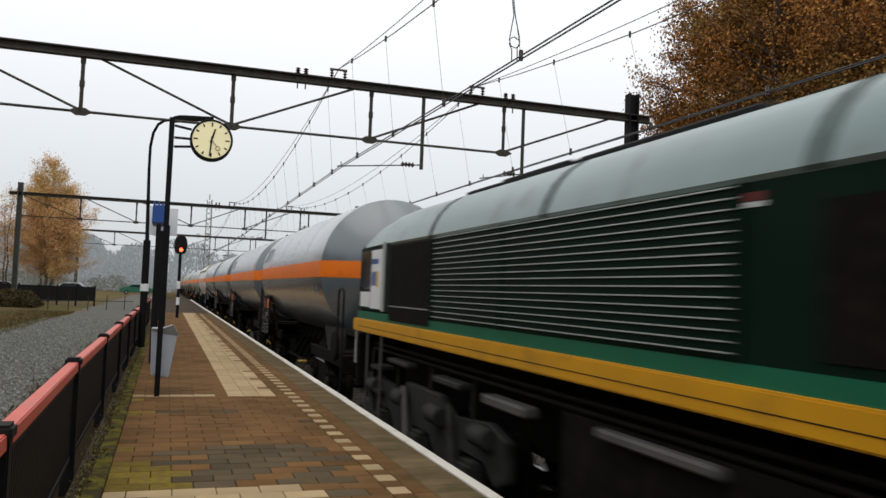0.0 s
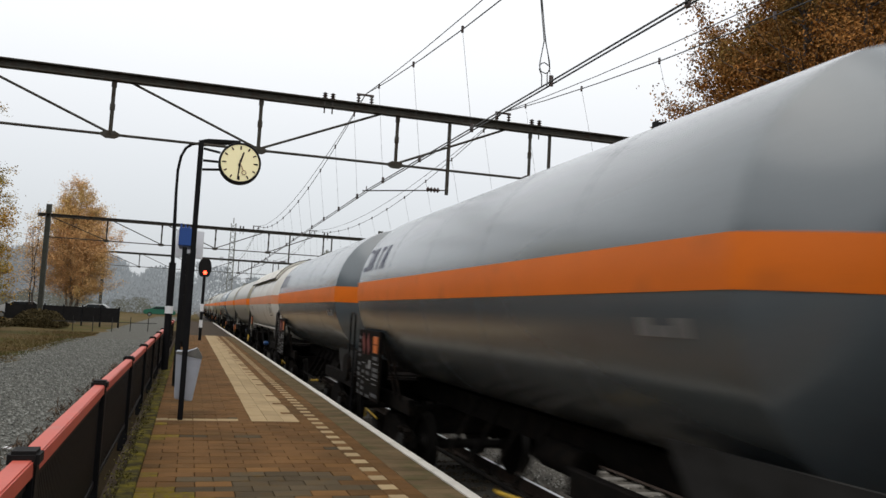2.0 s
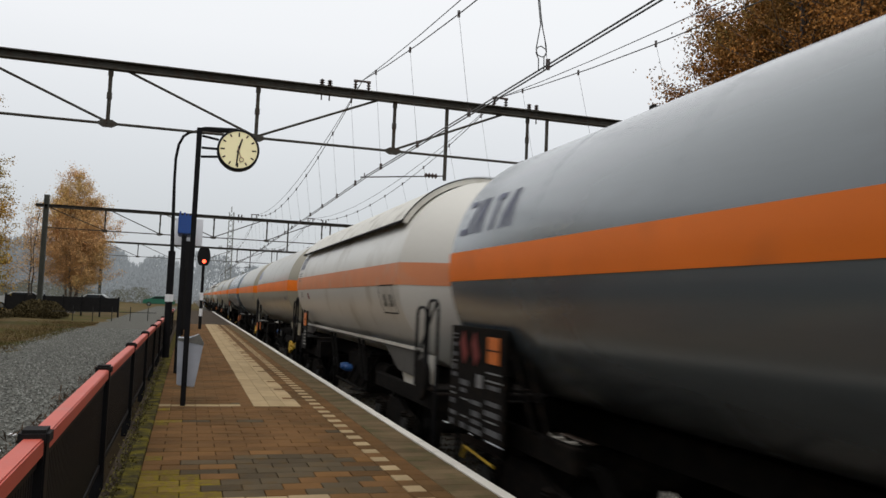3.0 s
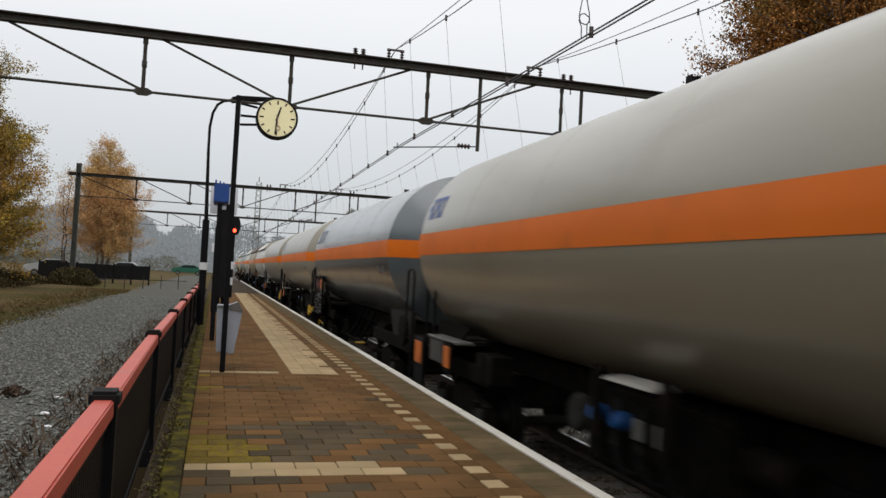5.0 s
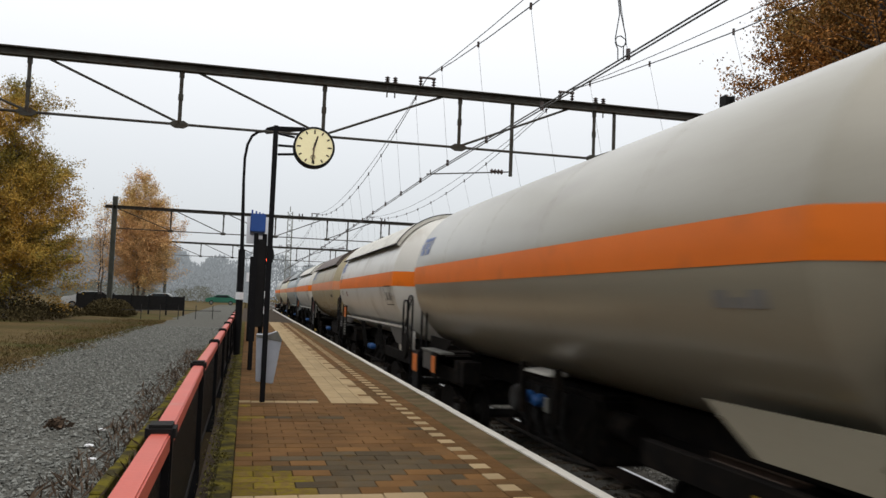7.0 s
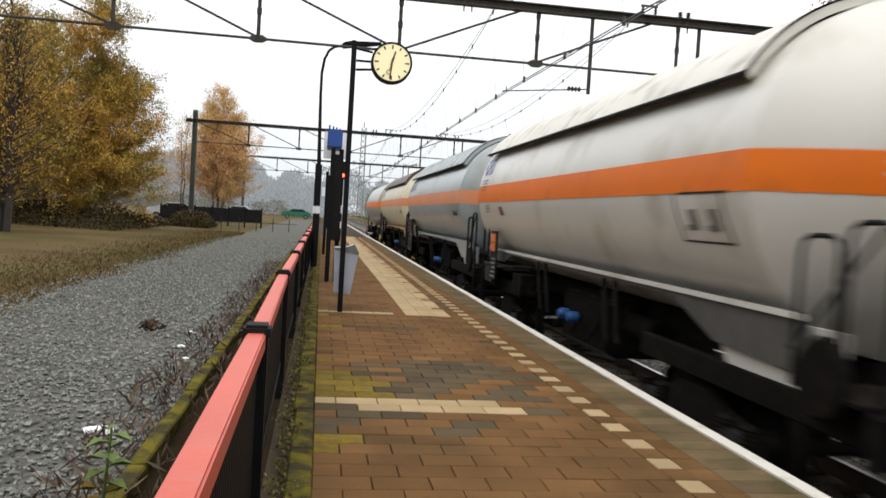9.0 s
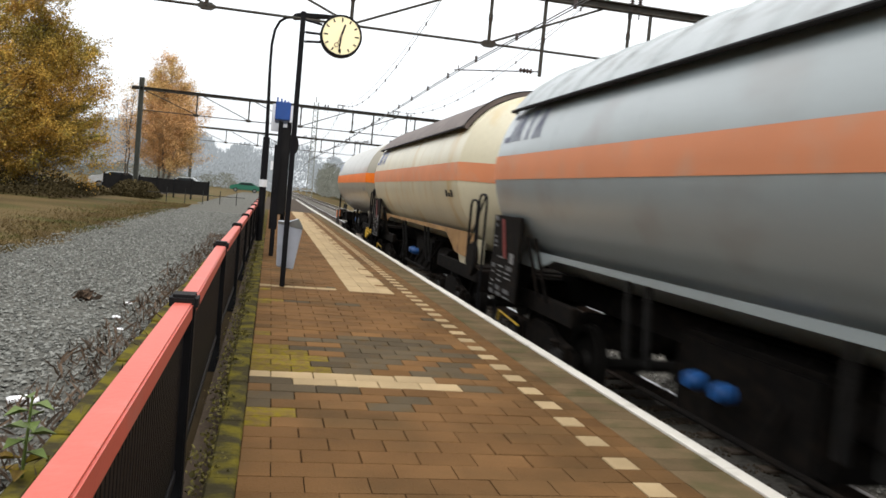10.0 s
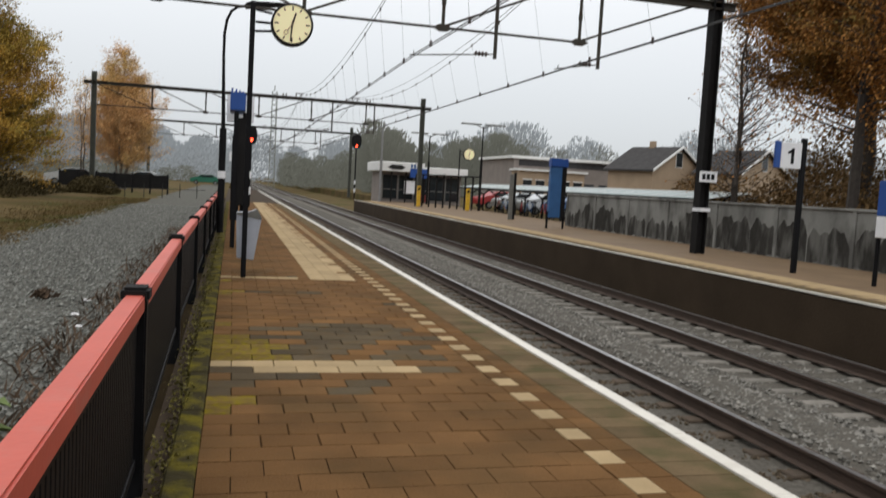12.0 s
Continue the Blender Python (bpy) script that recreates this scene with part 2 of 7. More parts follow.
LOCO_ROOF = mat("loco_roof_teal", (0.1445, 0.2082, 0.1997), 0.3, spread=0.12, scale=1.5, bump=0.02, dirt=(0.0935, 0.119, 0.1105), amount=0.25)
LOCO_YELLOW = mat("loco_yellow", (0.56, 0.27, 0.006), 0.45, spread=0.1, scale=2, dirt=(0.42, 0.21, 0.01), amount=0.3, spec=0.3)
SLAT = mat("aluminium_slat", (0.5, 0.53, 0.5), 0.4, 0.5, spread=0.12)
BARK = mat("bark", (0.055, 0.045, 0.037), 0.9, spread=0.35, scale=6, bump=0.6)
BIRCH_BARK = mat("birch_bark", (0.22, 0.20, 0.17), 0.85, spread=0.3, scale=4, dirt=(0.06, 0.05, 0.045), amount=0.5)
OAK_LEAF = mat("brown_oak_leaf", (0.30, 0.135, 0.036), 0.7, spread=0.35, scale=0.7, vary=0.5, island=True, dirt=(0.15, 0.105, 0.03), amount=0.45, dirt_scale=0.28, spec=0.1)
BIRCH_LEAF = mat("yellow_birch_leaf", (0.47, 0.275, 0.055), 0.7, spread=0.3, scale=0.35, vary=0.35, island=True, dirt=(0.2, 0.18, 0.042), amount=0.55, dirt_scale=0.3, spec=0.08)
BIRCH_LEAF_FAR = mat("orange_birch_leaf", (0.58, 0.34, 0.15), 0.7, spread=0.22, scale=0.3, vary=0.3, island=True, dirt=(0.5, 0.37, 0.14), amount=0.5, dirt_scale=0.25, spec=0.08)
# distance haze painted as pale, self-lit colours for far woods and the mast
HAZE_GLOW_GREY = mat("grey_haze_glow", (0.19, 0.205, 0.215), 0.95, spread=0.04, scale=0.05, fine=0.5, vary=0.05, island=True, bump=0, emit=0.66, spec=0.0)
HAZE_GLOW_GREEN = mat("green_haze_glow", (0.10, 0.102, 0.086), 0.95, spread=0.12, scale=0.15, fine=1, vary=0.12, island=True, bump=0, emit=0.6, spec=0.0)
# leaf colour of the out-of-view trees added to block low sky light
UNSEEN_WOOD = mat("brown_green_wood", (0.06, 0.055, 0.03), 0.9, spread=0.35, scale=0.3, vary=0.4, island=True, spec=0.1)
BRICK_TAN = mat("tan_brick", (0.33, 0.245, 0.165), 0.85, spread=0.15, scale=1, fine=12, bump=0.3)
BRICK_GREY = mat("grey_brown_brick", (0.21, 0.18, 0.16), 0.85, spread=0.15, scale=1, fine=12)
ROOF_TILE = mat("dark_roof_tiles", (0.05, 0.048, 0.048), 0.8, spread=0.25, scale=2, fine=14, bump=0.5, spec=0.1)
WALL_CONC = mat("sooty_concrete_wall", (0.20, 0.20, 0.185), 0.9, spread=0.22, scale=0.9, fine=25, dirt=(0.09, 0.088, 0.08), amount=0.5, dirt_scale=1.4, stretch=(1, 1, 0.6), world=True)
SHED_GLASS = mat("rack_roof", (0.2, 0.26, 0.25), 0.3, spread=0.1)
CAR_WHITE = mat("car_silver", (0.55, 0.57, 0.58), 0.3, 0.3, spread=0.05, bump=0)
CAR_RED = mat("car_red", (0.30, 0.03, 0.03), 0.3, spread=0.1, bump=0)
CAR_BLUE = mat("car_blue", (0.05, 0.12, 0.26), 0.3, spread=0.1, bump=0)
VAN_GREEN = mat("van_green", (0.01, 0.11, 0.065), 0.4, spread=0.1, bump=0)
PAPER = mat("white_litter", (0.80, 0.80, 0.82), 0.7, spread=0.06)


# ---- building tools ----
def box(bm, x0, x1, y0, y1, z0, z1):
    v = [bm.verts.new(p) for p in ((x0, y0, z0), (x1, y0, z0), (x1, y1, z0), (x0, y1, z0), (x0, y0, z1), (x1, y0, z1), (x1, y1, z1), (x0, y1, z1))]
    for f in ((0, 3, 2, 1), (4, 5, 6, 7), (0, 1, 5, 4), (1, 2, 6, 5), (2, 3, 7, 6), (3, 0, 4, 7)):
        bm.faces.new([v[i] for i in f])
    return bm


def rod(bm, a, b, r, r2=None, seg=8):
    """A round bar from a to b, tapering to r2."""
    a, b, r2 = Vector(a), Vector(b), r if r2 is None else r2
    q = (b - a).to_track_quat("Z", "Y")
    rings = [[bm.verts.new(c + q @ Vector((rr * math.cos(2 * math.pi * k / seg), rr * math.sin(2 * math.pi * k / seg), 0))) for k in range(seg)] for c, rr in ((a, r), (b, r2))]
    for k in range(seg):
        bm.faces.new((rings[0][k], rings[0][(k + 1) % seg], rings[1][(k + 1) % seg], rings[1][k]))
    bm.faces.new(rings[0][::-1])
    bm.faces.new(rings[1])
    return bm


def pipe(bm, pts, r, seg=8):
    """A round tube swept along points, in one piece."""
    pts = [Vector(p) for p in pts]
    rings = []
    for k, p in enumerate(pts):
        d = (pts[min(k + 1, len(pts) - 1)] - pts[max(k - 1, 0)]).normalized()
        side = d.cross(Vector((0.31, 0.17, 0.94))).normalized()
        up = side.cross(d)
        rings.append([bm.verts.new(p + r * (math.cos(2 * math.pi * j / seg) * side + math.sin(2 * math.pi * j / seg) * up)) for j in range(seg)])
    for a, b in zip(rings, rings[1:]):
        for j in range(seg):
            bm.faces.new((a[j], a[(j + 1) % seg], b[(j + 1) % seg], b[j]))
    bm.faces.new(rings[0][::-1])
    bm.faces.new(rings[-1])
    return bm


def lathe(bm, prof, axis="y", seg=32, centre=(0, 0, 0), arc=(0, 360)):
    """Turns (along, radius) pairs round an axis through centre."""
    full = arc[1] - arc[0] >= 360
    count = seg if full else seg + 1
    rings = []
    for s, r in prof:
        ring = []
        for k in range(count):
            a = radians(arc[0] + (arc[1] - arc[0]) * k / seg)
            u, w = r * math.cos(a), r * math.sin(a)
            p = {"y": (u, s, w), "z": (u, w, s), "x": (s, u, w)}[axis]
            ring.append(bm.verts.new((centre[0] + p[0], centre[1] + p[1], centre[2] + p[2])))
        rings.append(ring)
    for a, b in zip(rings, rings[1:]):
        for k in range(count if full else count - 1):
            j = (k + 1) % count
            bm.faces.new((a[k], a[j], b[j], b[k]))
    if full:
        if prof[0][1] > 1e-4:
            bm.faces.new(rings[0])
        if prof[-1][1] > 1e-4:
            bm.faces.new(rings[-1][::-1])
    return bm


def prism(bm, outline, x0, x1, axis="x"):
    """A flat outline of (a, b) pairs given thickness along an axis; the pairs are the other two axes in order."""
    put = {"x": lambda a, b, s: (s, a, b), "y": lambda a, b, s: (a, s, b), "z": lambda a, b, s: (a, b, s)}[axis]
    lo = [bm.verts.new(put(a, b, x0)) for a, b in outline]
    hi = [bm.verts.new(put(a, b, x1)) for a, b in outline]
    n = len(outline)
    for k in range(n):
        bm.faces.new((lo[k], lo[(k + 1) % n], hi[(k + 1) % n], hi[k]))
    bm.faces.new(lo[::-1])
    bm.faces.new(hi)
    return bm


def bevelled(bm, width, seg=2):
    bmesh.ops.bevel(bm, geom=bm.edges[:], offset=width, segments=seg, affect="EDGES", clamp_overlap=True)
    return bm


def mesh_of(name, bm, material, smooth=False):
    bmesh.ops.recalc_face_normals(bm, faces=bm.faces[:])
    me = bpy.data.meshes.new(name)
    bm.to_mesh(me)
    bm.free()
    me.materials.append(material)
    if smooth:
        me.polygons.foreach_set("use_smooth", [True] * len(me.polygons))
        me.set_sharp_from_angle(angle=radians(35))
    return me


def part(name, bm, material, parent=None, label="", smooth=False):
    ob = new(name, mesh_of(name, bm, material, smooth))
    ob.parent = parent
    return tagged(ob, label=label)


def shared(name, me, parent, m=None):
    ob = new(name, me)
    ob.parent = parent
    if m is not None:
        ob.matrix_basis = m
    return ob


def thing(name, label, category, m=None, group="", kind=""):
    ob = new(name)
    if m is not None:
        ob.matrix_basis = m
    return tagged(ob, label, category, group, kind)


def raw(name, verts, faces, material, parent=None):
    me = bpy.data.meshes.new(name)
    me.from_pydata(verts, [], faces)
    me.materials.append(material)
    ob = new(name, me)
    ob.parent = parent
    return ob


def bm_new():
    return bmesh.new()


def stones(name, material, places, size, rng, parent=None):
    """Many small broken stones, each a jittered six-cornered lump."""
    base = np.array([(1, 0, 0), (-1, 0, 0), (0, 1, 0), (0, -1, 0), (0, 0, 1), (0, 0, -1)], float)
    tri = np.array([(0, 2, 4), (2, 1, 4), (1, 3, 4), (3, 0, 4), (2, 0, 5), (1, 2, 5), (3, 1, 5), (0, 3, 5)])
    n = len(places)
    ang = rng.uniform(0, 6.283, n)
    sc = rng.uniform(0.55, 1.25, (n, 1, 1)) * size
    v = base[None] * rng.uniform(0.6, 1.25, (n, 6, 3)) * np.array([1.0, 0.75, 0.6])
    v = v + rng.uniform(-0.25, 0.25, (n, 6, 3))
    c, s = np.cos(ang)[:, None], np.sin(ang)[:, None]
    v = np.stack([v[..., 0] * c - v[..., 1] * s, v[..., 0] * s + v[..., 1] * c, v[..., 2]], -1) * sc + np.asarray(places)[:, None]
    f = (tri[None] + 6 * np.arange(n)[:, None, None]).reshape(-1, 3)
    return raw(name, v.reshape(-1, 3).tolist(), f.tolist(), material, parent)


def leaves(name, material, centres, size, rng, parent=None, upright=False):
    """Many small leaf blades (quads) at the given centres, turned at random."""
    n = len(centres)
    a = rng.normal(size=(n, 3))
    if upright:
        a = a * (1, 1, 0.2) + (0, 0, 1.2)
    a /= np.linalg.norm(a, axis=1, keepdims=True)
    b = np.cross(a, rng.normal(size=(n, 3)))
    b /= np.linalg.norm(b, axis=1, keepdims=True) + 1e-9
    s = rng.uniform(0.6, 1.3, (n, 1)) * size
    w = 0.12 if upright else 0.6
    c = np.asarray(centres)
    v = np.stack([c - a * s, c + b * s * w, c + a * s, c - b * s * w], 1).reshape(-1, 3)
    f = (np.arange(4)[None] + 4 * np.arange(n)[:, None])
    return raw(name, v.tolist(), f.tolist(), material, parent)


# ---- ground and platforms ----
rng = np.random.default_rng(7)
TRACK_1, TRACK_2, RAIL_Z = 4.85, 8.70, -0.85
EDGE, EDGE_2 = 3.0, 9.95


def ground_sheet():
    xs = [-900, -60, -20, -8, -4.6, -0.95, -0.90, -0.22, -0.18, 17.0, 17.05, 30, 80, 900]
    zs = [-0.2, 0.3, 0.1, -0.12, -0.24, -0.24, -0.24, -0.24, -1.12, -1.12, -0.12, -0.1, -0.1, -0.1]
    ys = [-80, -20, 0, 30, 80, 200, 500, 1500]
    verts = [(x, y, z) for y in ys for x, z in zip(xs, zs)]
    n = len(xs)
    faces = [(j * n + i, j * n + i + 1, (j + 1) * n + i + 1, (j + 1) * n + i) for j in range(len(ys) - 1) for i in range(n - 1)]
    tagged(raw("ground", verts, faces, GRASS_BED), "dry autumn grass and soil beside the railway", "ground", kind="structure")


def gravel_path():
    xs = np.concatenate([np.linspace(-4.6, -0.92, 24)])
    ys = np.concatenate([np.arange(-4, 20, 0.35), np.arange(20, 60, 1.5), [70, 90, 130]])
    verts, n = [], len(xs)
    for y in ys:
        for x in xs:
            edge = min(1, (x + 4.6 + 0.3 * math.sin(y * 0.9)) / 0.7)
            verts.append((x, y, -0.26 + 0.09 * max(0, edge) + 0.02 * noise.noise((x * 1.3, y * 1.3, 0))))
    faces = [(j * n + i, j * n + i + 1, (j + 1) * n + i + 1, (j + 1) * n + i) for j in range(len(ys) - 1) for i in range(n - 1)]
    ob = tagged(raw("gravel_path", verts, faces, GRAVEL_BED), "grey crushed stone strip of a lifted track", "gravel", kind="structure")
    k = 42000
    y = 1.2 + 40 * rng.random(k) ** 1.9
    x = -4.7 + 3.75 * rng.random(k) ** 0.8
    z = np.full(k, -0.155)
    tagged(stones("loose_gravel", GRAVEL, np.stack([x, y, z], 1), 0.025, rng), "grey angular gravel lying loose on the strip", "gravel", kind="stuff")


def platform(name, x0, x1, y0, y1, label):
    bm = box(bm_new(), x0, x1, y0, y1, -1.25, -0.055)
    ob = part(name, bm, CONC_DARK)
    return tagged(ob, label, "platform", kind="structure")


def paving(parent):
    """Pavers 32 x 21.5 cm in running bond, those near the camera one by one."""
    w, d, h = 0.323, 0.2155, 0.05
    bm = bevelled(box(bm_new(), -w / 2 + 0.0028, w / 2 - 0.0028, -d / 2 + 0.0028, d / 2 - 0.0028, -h, 0), 0.005, 1)
    me = mesh_of("paver", bm, PAVER)
    kinds = {"brown": me}
    for key, material in (("dark", PAVER_DARK), ("pale", PAVER_PALE), ("red", PAVER_RED), ("moss", PAVER_MOSS)):
        kinds[key] = me.copy()
        kinds[key].materials.clear()
        kinds[key].materials.append(material)
    half = mesh_of("paver_half", bevelled(box(bm_new(), -w / 4 + 0.0028, w / 4 - 0.0028, -d / 2 + 0.0028, d / 2 - 0.0028, -h, 0), 0.005, 1), PAVER)
    halves = {"brown": half}
    for key in ("dark", "pale", "red", "moss"):
        halves[key] = half.copy()
        halves[key].materials.clear()
        halves[key].materials.append(kinds[key].materials[0])
    edge_mesh = mesh_of("edge_slab", bevelled(box(bm_new(), -0.181, 0.181, -d / 2 + 0.004, d / 2 - 0.004, -h, 0), 0.005, 1), EDGE_PIECE)
    r = random.Random(3)

    def kind_at(x, y, row):
        if row in (0, 1) and x < (1.70 if row == 0 else 1.50):
            return "dark" if row == 0 and 0.2 < x < 0.36 else "pale"
        if row == 27 and x < 1.35:
            return "pale"
        blob = noise.noise((x * 1.6, y * 1.1, 3.3))
        if x < 0.33 and r.random() < 0.38:
            return "moss"
        if x < 0.7 - 0.25 * abs(y - 7.0) and 6.4 < y < 7.6 and r.random() < 0.75:
            return "moss"
        if 6.45 < y < 8.1 and 0.45 < x < 2.0 and blob + 0.35 * r.random() > 0.02:
            return "dark" if r.random() < 0.8 else "red"
        if 6.4 < y < 9.5 and r.random() < 0.18:
            return "red"
        if r.random() < 0.05 and y > 6:
            return "dark"
        if 5.3 < y < 6 and r.random() < 0.5 and x < 1.3:
            return "dark"
        return "brown"


    def joined(x0, x1, y0, y1, store, top=0.0, hh=0.05):
        b, c = len(store[0]), 0.003
        z = top + r.uniform(-0.0015, 0.0015)
        store[0].extend([(x0 + c, y0 + c, z - hh), (x1 - c, y0 + c, z - hh), (x1 - c, y1 - c, z - hh), (x0 + c, y1 - c, z - hh), (x0 + c, y0 + c, z), (x1 - c, y0 + c, z), (x1 - c, y1 - c, z), (x0 + c, y1 - c, z)])
        store[1].extend([tuple(b + i for i in f) for f in ((4, 5, 6, 7), (0, 1, 5, 4), (1, 2, 6, 5), (2, 3, 7, 6), (3, 0, 4, 7))])

    brown, pale, slab = ([], []), ([], []), ([], [])
    first, last = -51, 190
    for row in range(first, last):
        y = 6.0 + (row + 0.5) * d
        x = 0.085
        offset = w / 2 if row % 2 else 0.0
        cells = []
        if offset:
            cells.append((x, x + offset, True))
        a = x + offset
        while a < 2.19 - 1e-3:
            b = min(a + w, 2.19)
            cells.append((a, b, b - a < 0.24))
            a = b
        for a, b, is_half in cells:
            if y > 11.75 and a > 1.18 and b < 2.15:
                continue
            near = -8 <= row < 30
            if near:
                key = kind_at((a + b) / 2, y, row)
                source = halves if is_half else kinds
                width = w / 2 if is_half else w
                ob = shared("paver", source[key], parent, Matrix.Translation(((a + b) / 2, y, r.uniform(-0.003, 0.002))) @ Euler((r.uniform(-0.009, 0.009), r.uniform(-0.008, 0.008), r.uniform(-0.006, 0.006))).to_matrix().to_4x4() @ Matrix.Diagonal(((b - a) / width, 1, 1, 1)))
            else:
                joined(a, b, y - d / 2, y + d / 2, brown)
        strip = ((2.19, 2.355, "paver_half", "pale" if row % 2 == 0 else "brown"), (2.355, 2.52, "paver_half", "brown"), (2.52, 2.885, "edge_slab", "slab"))
        for a, b, word, key in strip:
            if -8 <= row < 30:
                me2, width = (edge_mesh, 0.365) if key == "slab" else (halves[key], w / 2)
                shared(word, me2, parent, Matrix.Translation(((a + b) / 2, y, r.uniform(-0.001, 0.003))) @ Matrix.Diagonal(((b - a) / width, 1, 1, 1)))
            else:
                joined(a, b, y - d / 2, y + d / 2, {"pale": pale, "brown": brown, "slab": slab}[key])
        if y > 11.75:
            for k in range(3 if row % 3 == 0 else 0):
                joined(1.36 + 0.225 * k, 1.585 + 0.225 * k, y - d / 2, y + 2.5 * d, pale)
            joined(1.18, 1.36, y - d / 2, y + d / 2, brown)
            joined(2.035, 2.19, y - d / 2, y + d / 2, brown)
    for name, store, material in (("paver_field", brown, PAVER_J), ("pale_guide_paver", pale, PAVER_PALE_J), ("edge_slab", slab, EDGE_SLAB)):
        tagged(raw(name, store[0], store[1], material, parent), kind="stuff")
    part("paver_bed", box(bm_new(), -0.02, 2.9, -5.1, 47.2, -0.06, -0.014), JOINT, parent)
    bm = bm_new()
    y = -4.7
    while y < 90:
        box(bm, 2.888, EDGE - 0.008, y, y + 0.997, -0.055, 0.012 + r.uniform(-0.002, 0.002))
        y += 1.0
    part("white_edge_line", bevelled(bm, 0.004, 1), WHITE_LINE, parent, "worn white line along the platform edge")
    bm = bm_new()
    y = -5.0
    while y < 47:
        box(bm, -0.055 + r.uniform(-0.01, 0.01), 0.08 + r.uniform(-0.006, 0.006), y, y + 0.985, -0.08, 0.012 + r.uniform(-0.008, 0.008))
        y += 1.0
    part("mossy_kerb", bevelled(bm, 0.012, 1), MOSSY, parent, "moss-covered concrete kerb along the fence")


def railway(name, x, label, sleeper_mat, ys):
    top = thing(name, label, "railway track", pose(x, 0, RAIL_Z), kind="structure")
    bm = bm_new()
    for k, (a, b, h) in enumerate(((-1.3, -0.5, 0.0), (-0.5, 0.5, -0.06), (0.5, 1.3, 0.0))):
        box(bm, a, b, -0.10, 0.10, -0.40, -0.195 + h * 0.6)
    me = mesh_of("sleeper", bevelled(bm, 0.015, 1), sleeper_mat)
    y = ys[0]
    while y < ys[1]:
        shared("sleeper", me, top, Matrix.Translation((0, y, 0)))
        y += 0.6
    prof = [(-0.075, -0.172), (0.075, -0.172), (0.075, -0.16), (0.012, -0.14), (0.012, -0.045), (0.036, -0.035), (0.036, -0.004), (-0.036, -0.004), (-0.036, -0.035), (-0.012, -0.045), (-0.012, -0.14), (-0.075, -0.16)]
    for side in (-0.7525, 0.7525):
        rail = part("rail", prism(bm_new(), [(side + a, b) for a, b in prof], -20, 500, "y"), RAIL, top)
        part("running_surface", box(bm_new(), side - 0.03, side + 0.03, -20, 500, -0.0045, 0.0), RAIL_TOP, rail, "bright worn rail head")
    return top


def ballast():
    xs = np.linspace(3.02, 9.93, 40)
    ys = np.concatenate([np.arange(-6, 26, 0.3), np.arange(26, 90, 1.5), [100, 150, 250, 500]])
    n, verts = len(xs), []
    for y in ys:
        for x in xs:
            off = min(abs(x - TRACK_1), abs(x - TRACK_2))
            z = -1.075 if off < 1.35 else -1.075 + 0.05 * min(1, (off - 1.35) / 0.3)
            verts.append((x, y, z + 0.025 * noise.noise((x * 3, y * 3, 1))))
    faces = [(j * n + i, j * n + i + 1, (j + 1) * n + i + 1, (j + 1) * n + i) for j in range(len(ys) - 1) for i in range(n - 1)]
    tagged(raw("ballast_bed", verts, faces, BALLAST), "dark grey crushed-stone track bed between the platforms", "ballast", kind="structure")
    k = 52000
    y = 2.5 + 42 * rng.random(k) ** 1.6
    x = rng.uniform(3.05, 9.9, k)
    off = np.minimum(np.abs(x - TRACK_1), np.abs(x - TRACK_2))
    z = np.where(off < 1.35, -1.07, -1.03)
    keep = (np.abs(off - 0.7525) > 0.1)
    on_sleeper = (off < 1.3) & (np.abs(((y + 0.3) % 0.6) - 0.3) < 0.15)
    p = np.stack([x, y, z], 1)[keep & ~on_sleeper]
    tagged(stones("ballast_stones", STONE, p[p[:, 0] > 5.75], 0.036, rng), "grey angular ballast stones between the rails", "ballast", kind="stuff")
    tagged(stones("ballast_stones", STONE_RUST, p[p[:, 0] <= 5.75], 0.036, rng), "rust-brown ballast stones along the platform edge", "ballast", kind="stuff")


ground_sheet()
gravel_path()
ballast()
deck = platform("platform_near", -0.18, 2.985, -12, 95, "brown-paved station platform with pale guide tiles")
deck_far = platform("platform_far", EDGE_2 + 0.02, 17.0, -8, 67, "brown-paved opposite platform with a white edge")
railway("railway_track", TRACK_1, "rusty track with brown-stained sleepers beside the platform", SLEEPER_OLD, (-5.7, 90))
railway("railway_track", TRACK_2, "track with pale concrete sleepers between the platforms", SLEEPER, (-5.7, 120))


def far_platform_top(parent):
    bm = box(bm_new(), EDGE_2 + 0.15, 17.0, -8, 67, -0.06, -0.005)
    part("paving", bm, PAVER_FAR, parent)
    part("white_edge_line", box(bm_new(), EDGE_2 + 0.01, EDGE_2 + 0.075, -8, 67, -0.025, 0.006), WHITE_LINE, parent)
    part("edge_slab", box(bm_new(), EDGE_2 + 0.075, EDGE_2 + 0.5, -8, 67, -0.06, 0.0), EDGE_SLAB, parent)
    part("pale_guide_strip", box(bm_new(), EDGE_2 + 0.75, EDGE_2 + 1.35, -8, 67, -0.05, 0.0), PAVER_PALE_J, parent)
    bm = bm_new()
    for k in range(170):
        box(bm, EDGE_2 + 0.55, EDGE_2 + 0.71, -6 + 0.43 * k, -6 + 0.43 * k + 0.215, -0.05, 0.001)
    part("pale_mark", bm, PAVER_PALE_J, parent)


far_platform_top(deck_far)


# ---- fence ----
FENCE_X = {-1: -0.18, 0: -0.185, 1: -0.2}


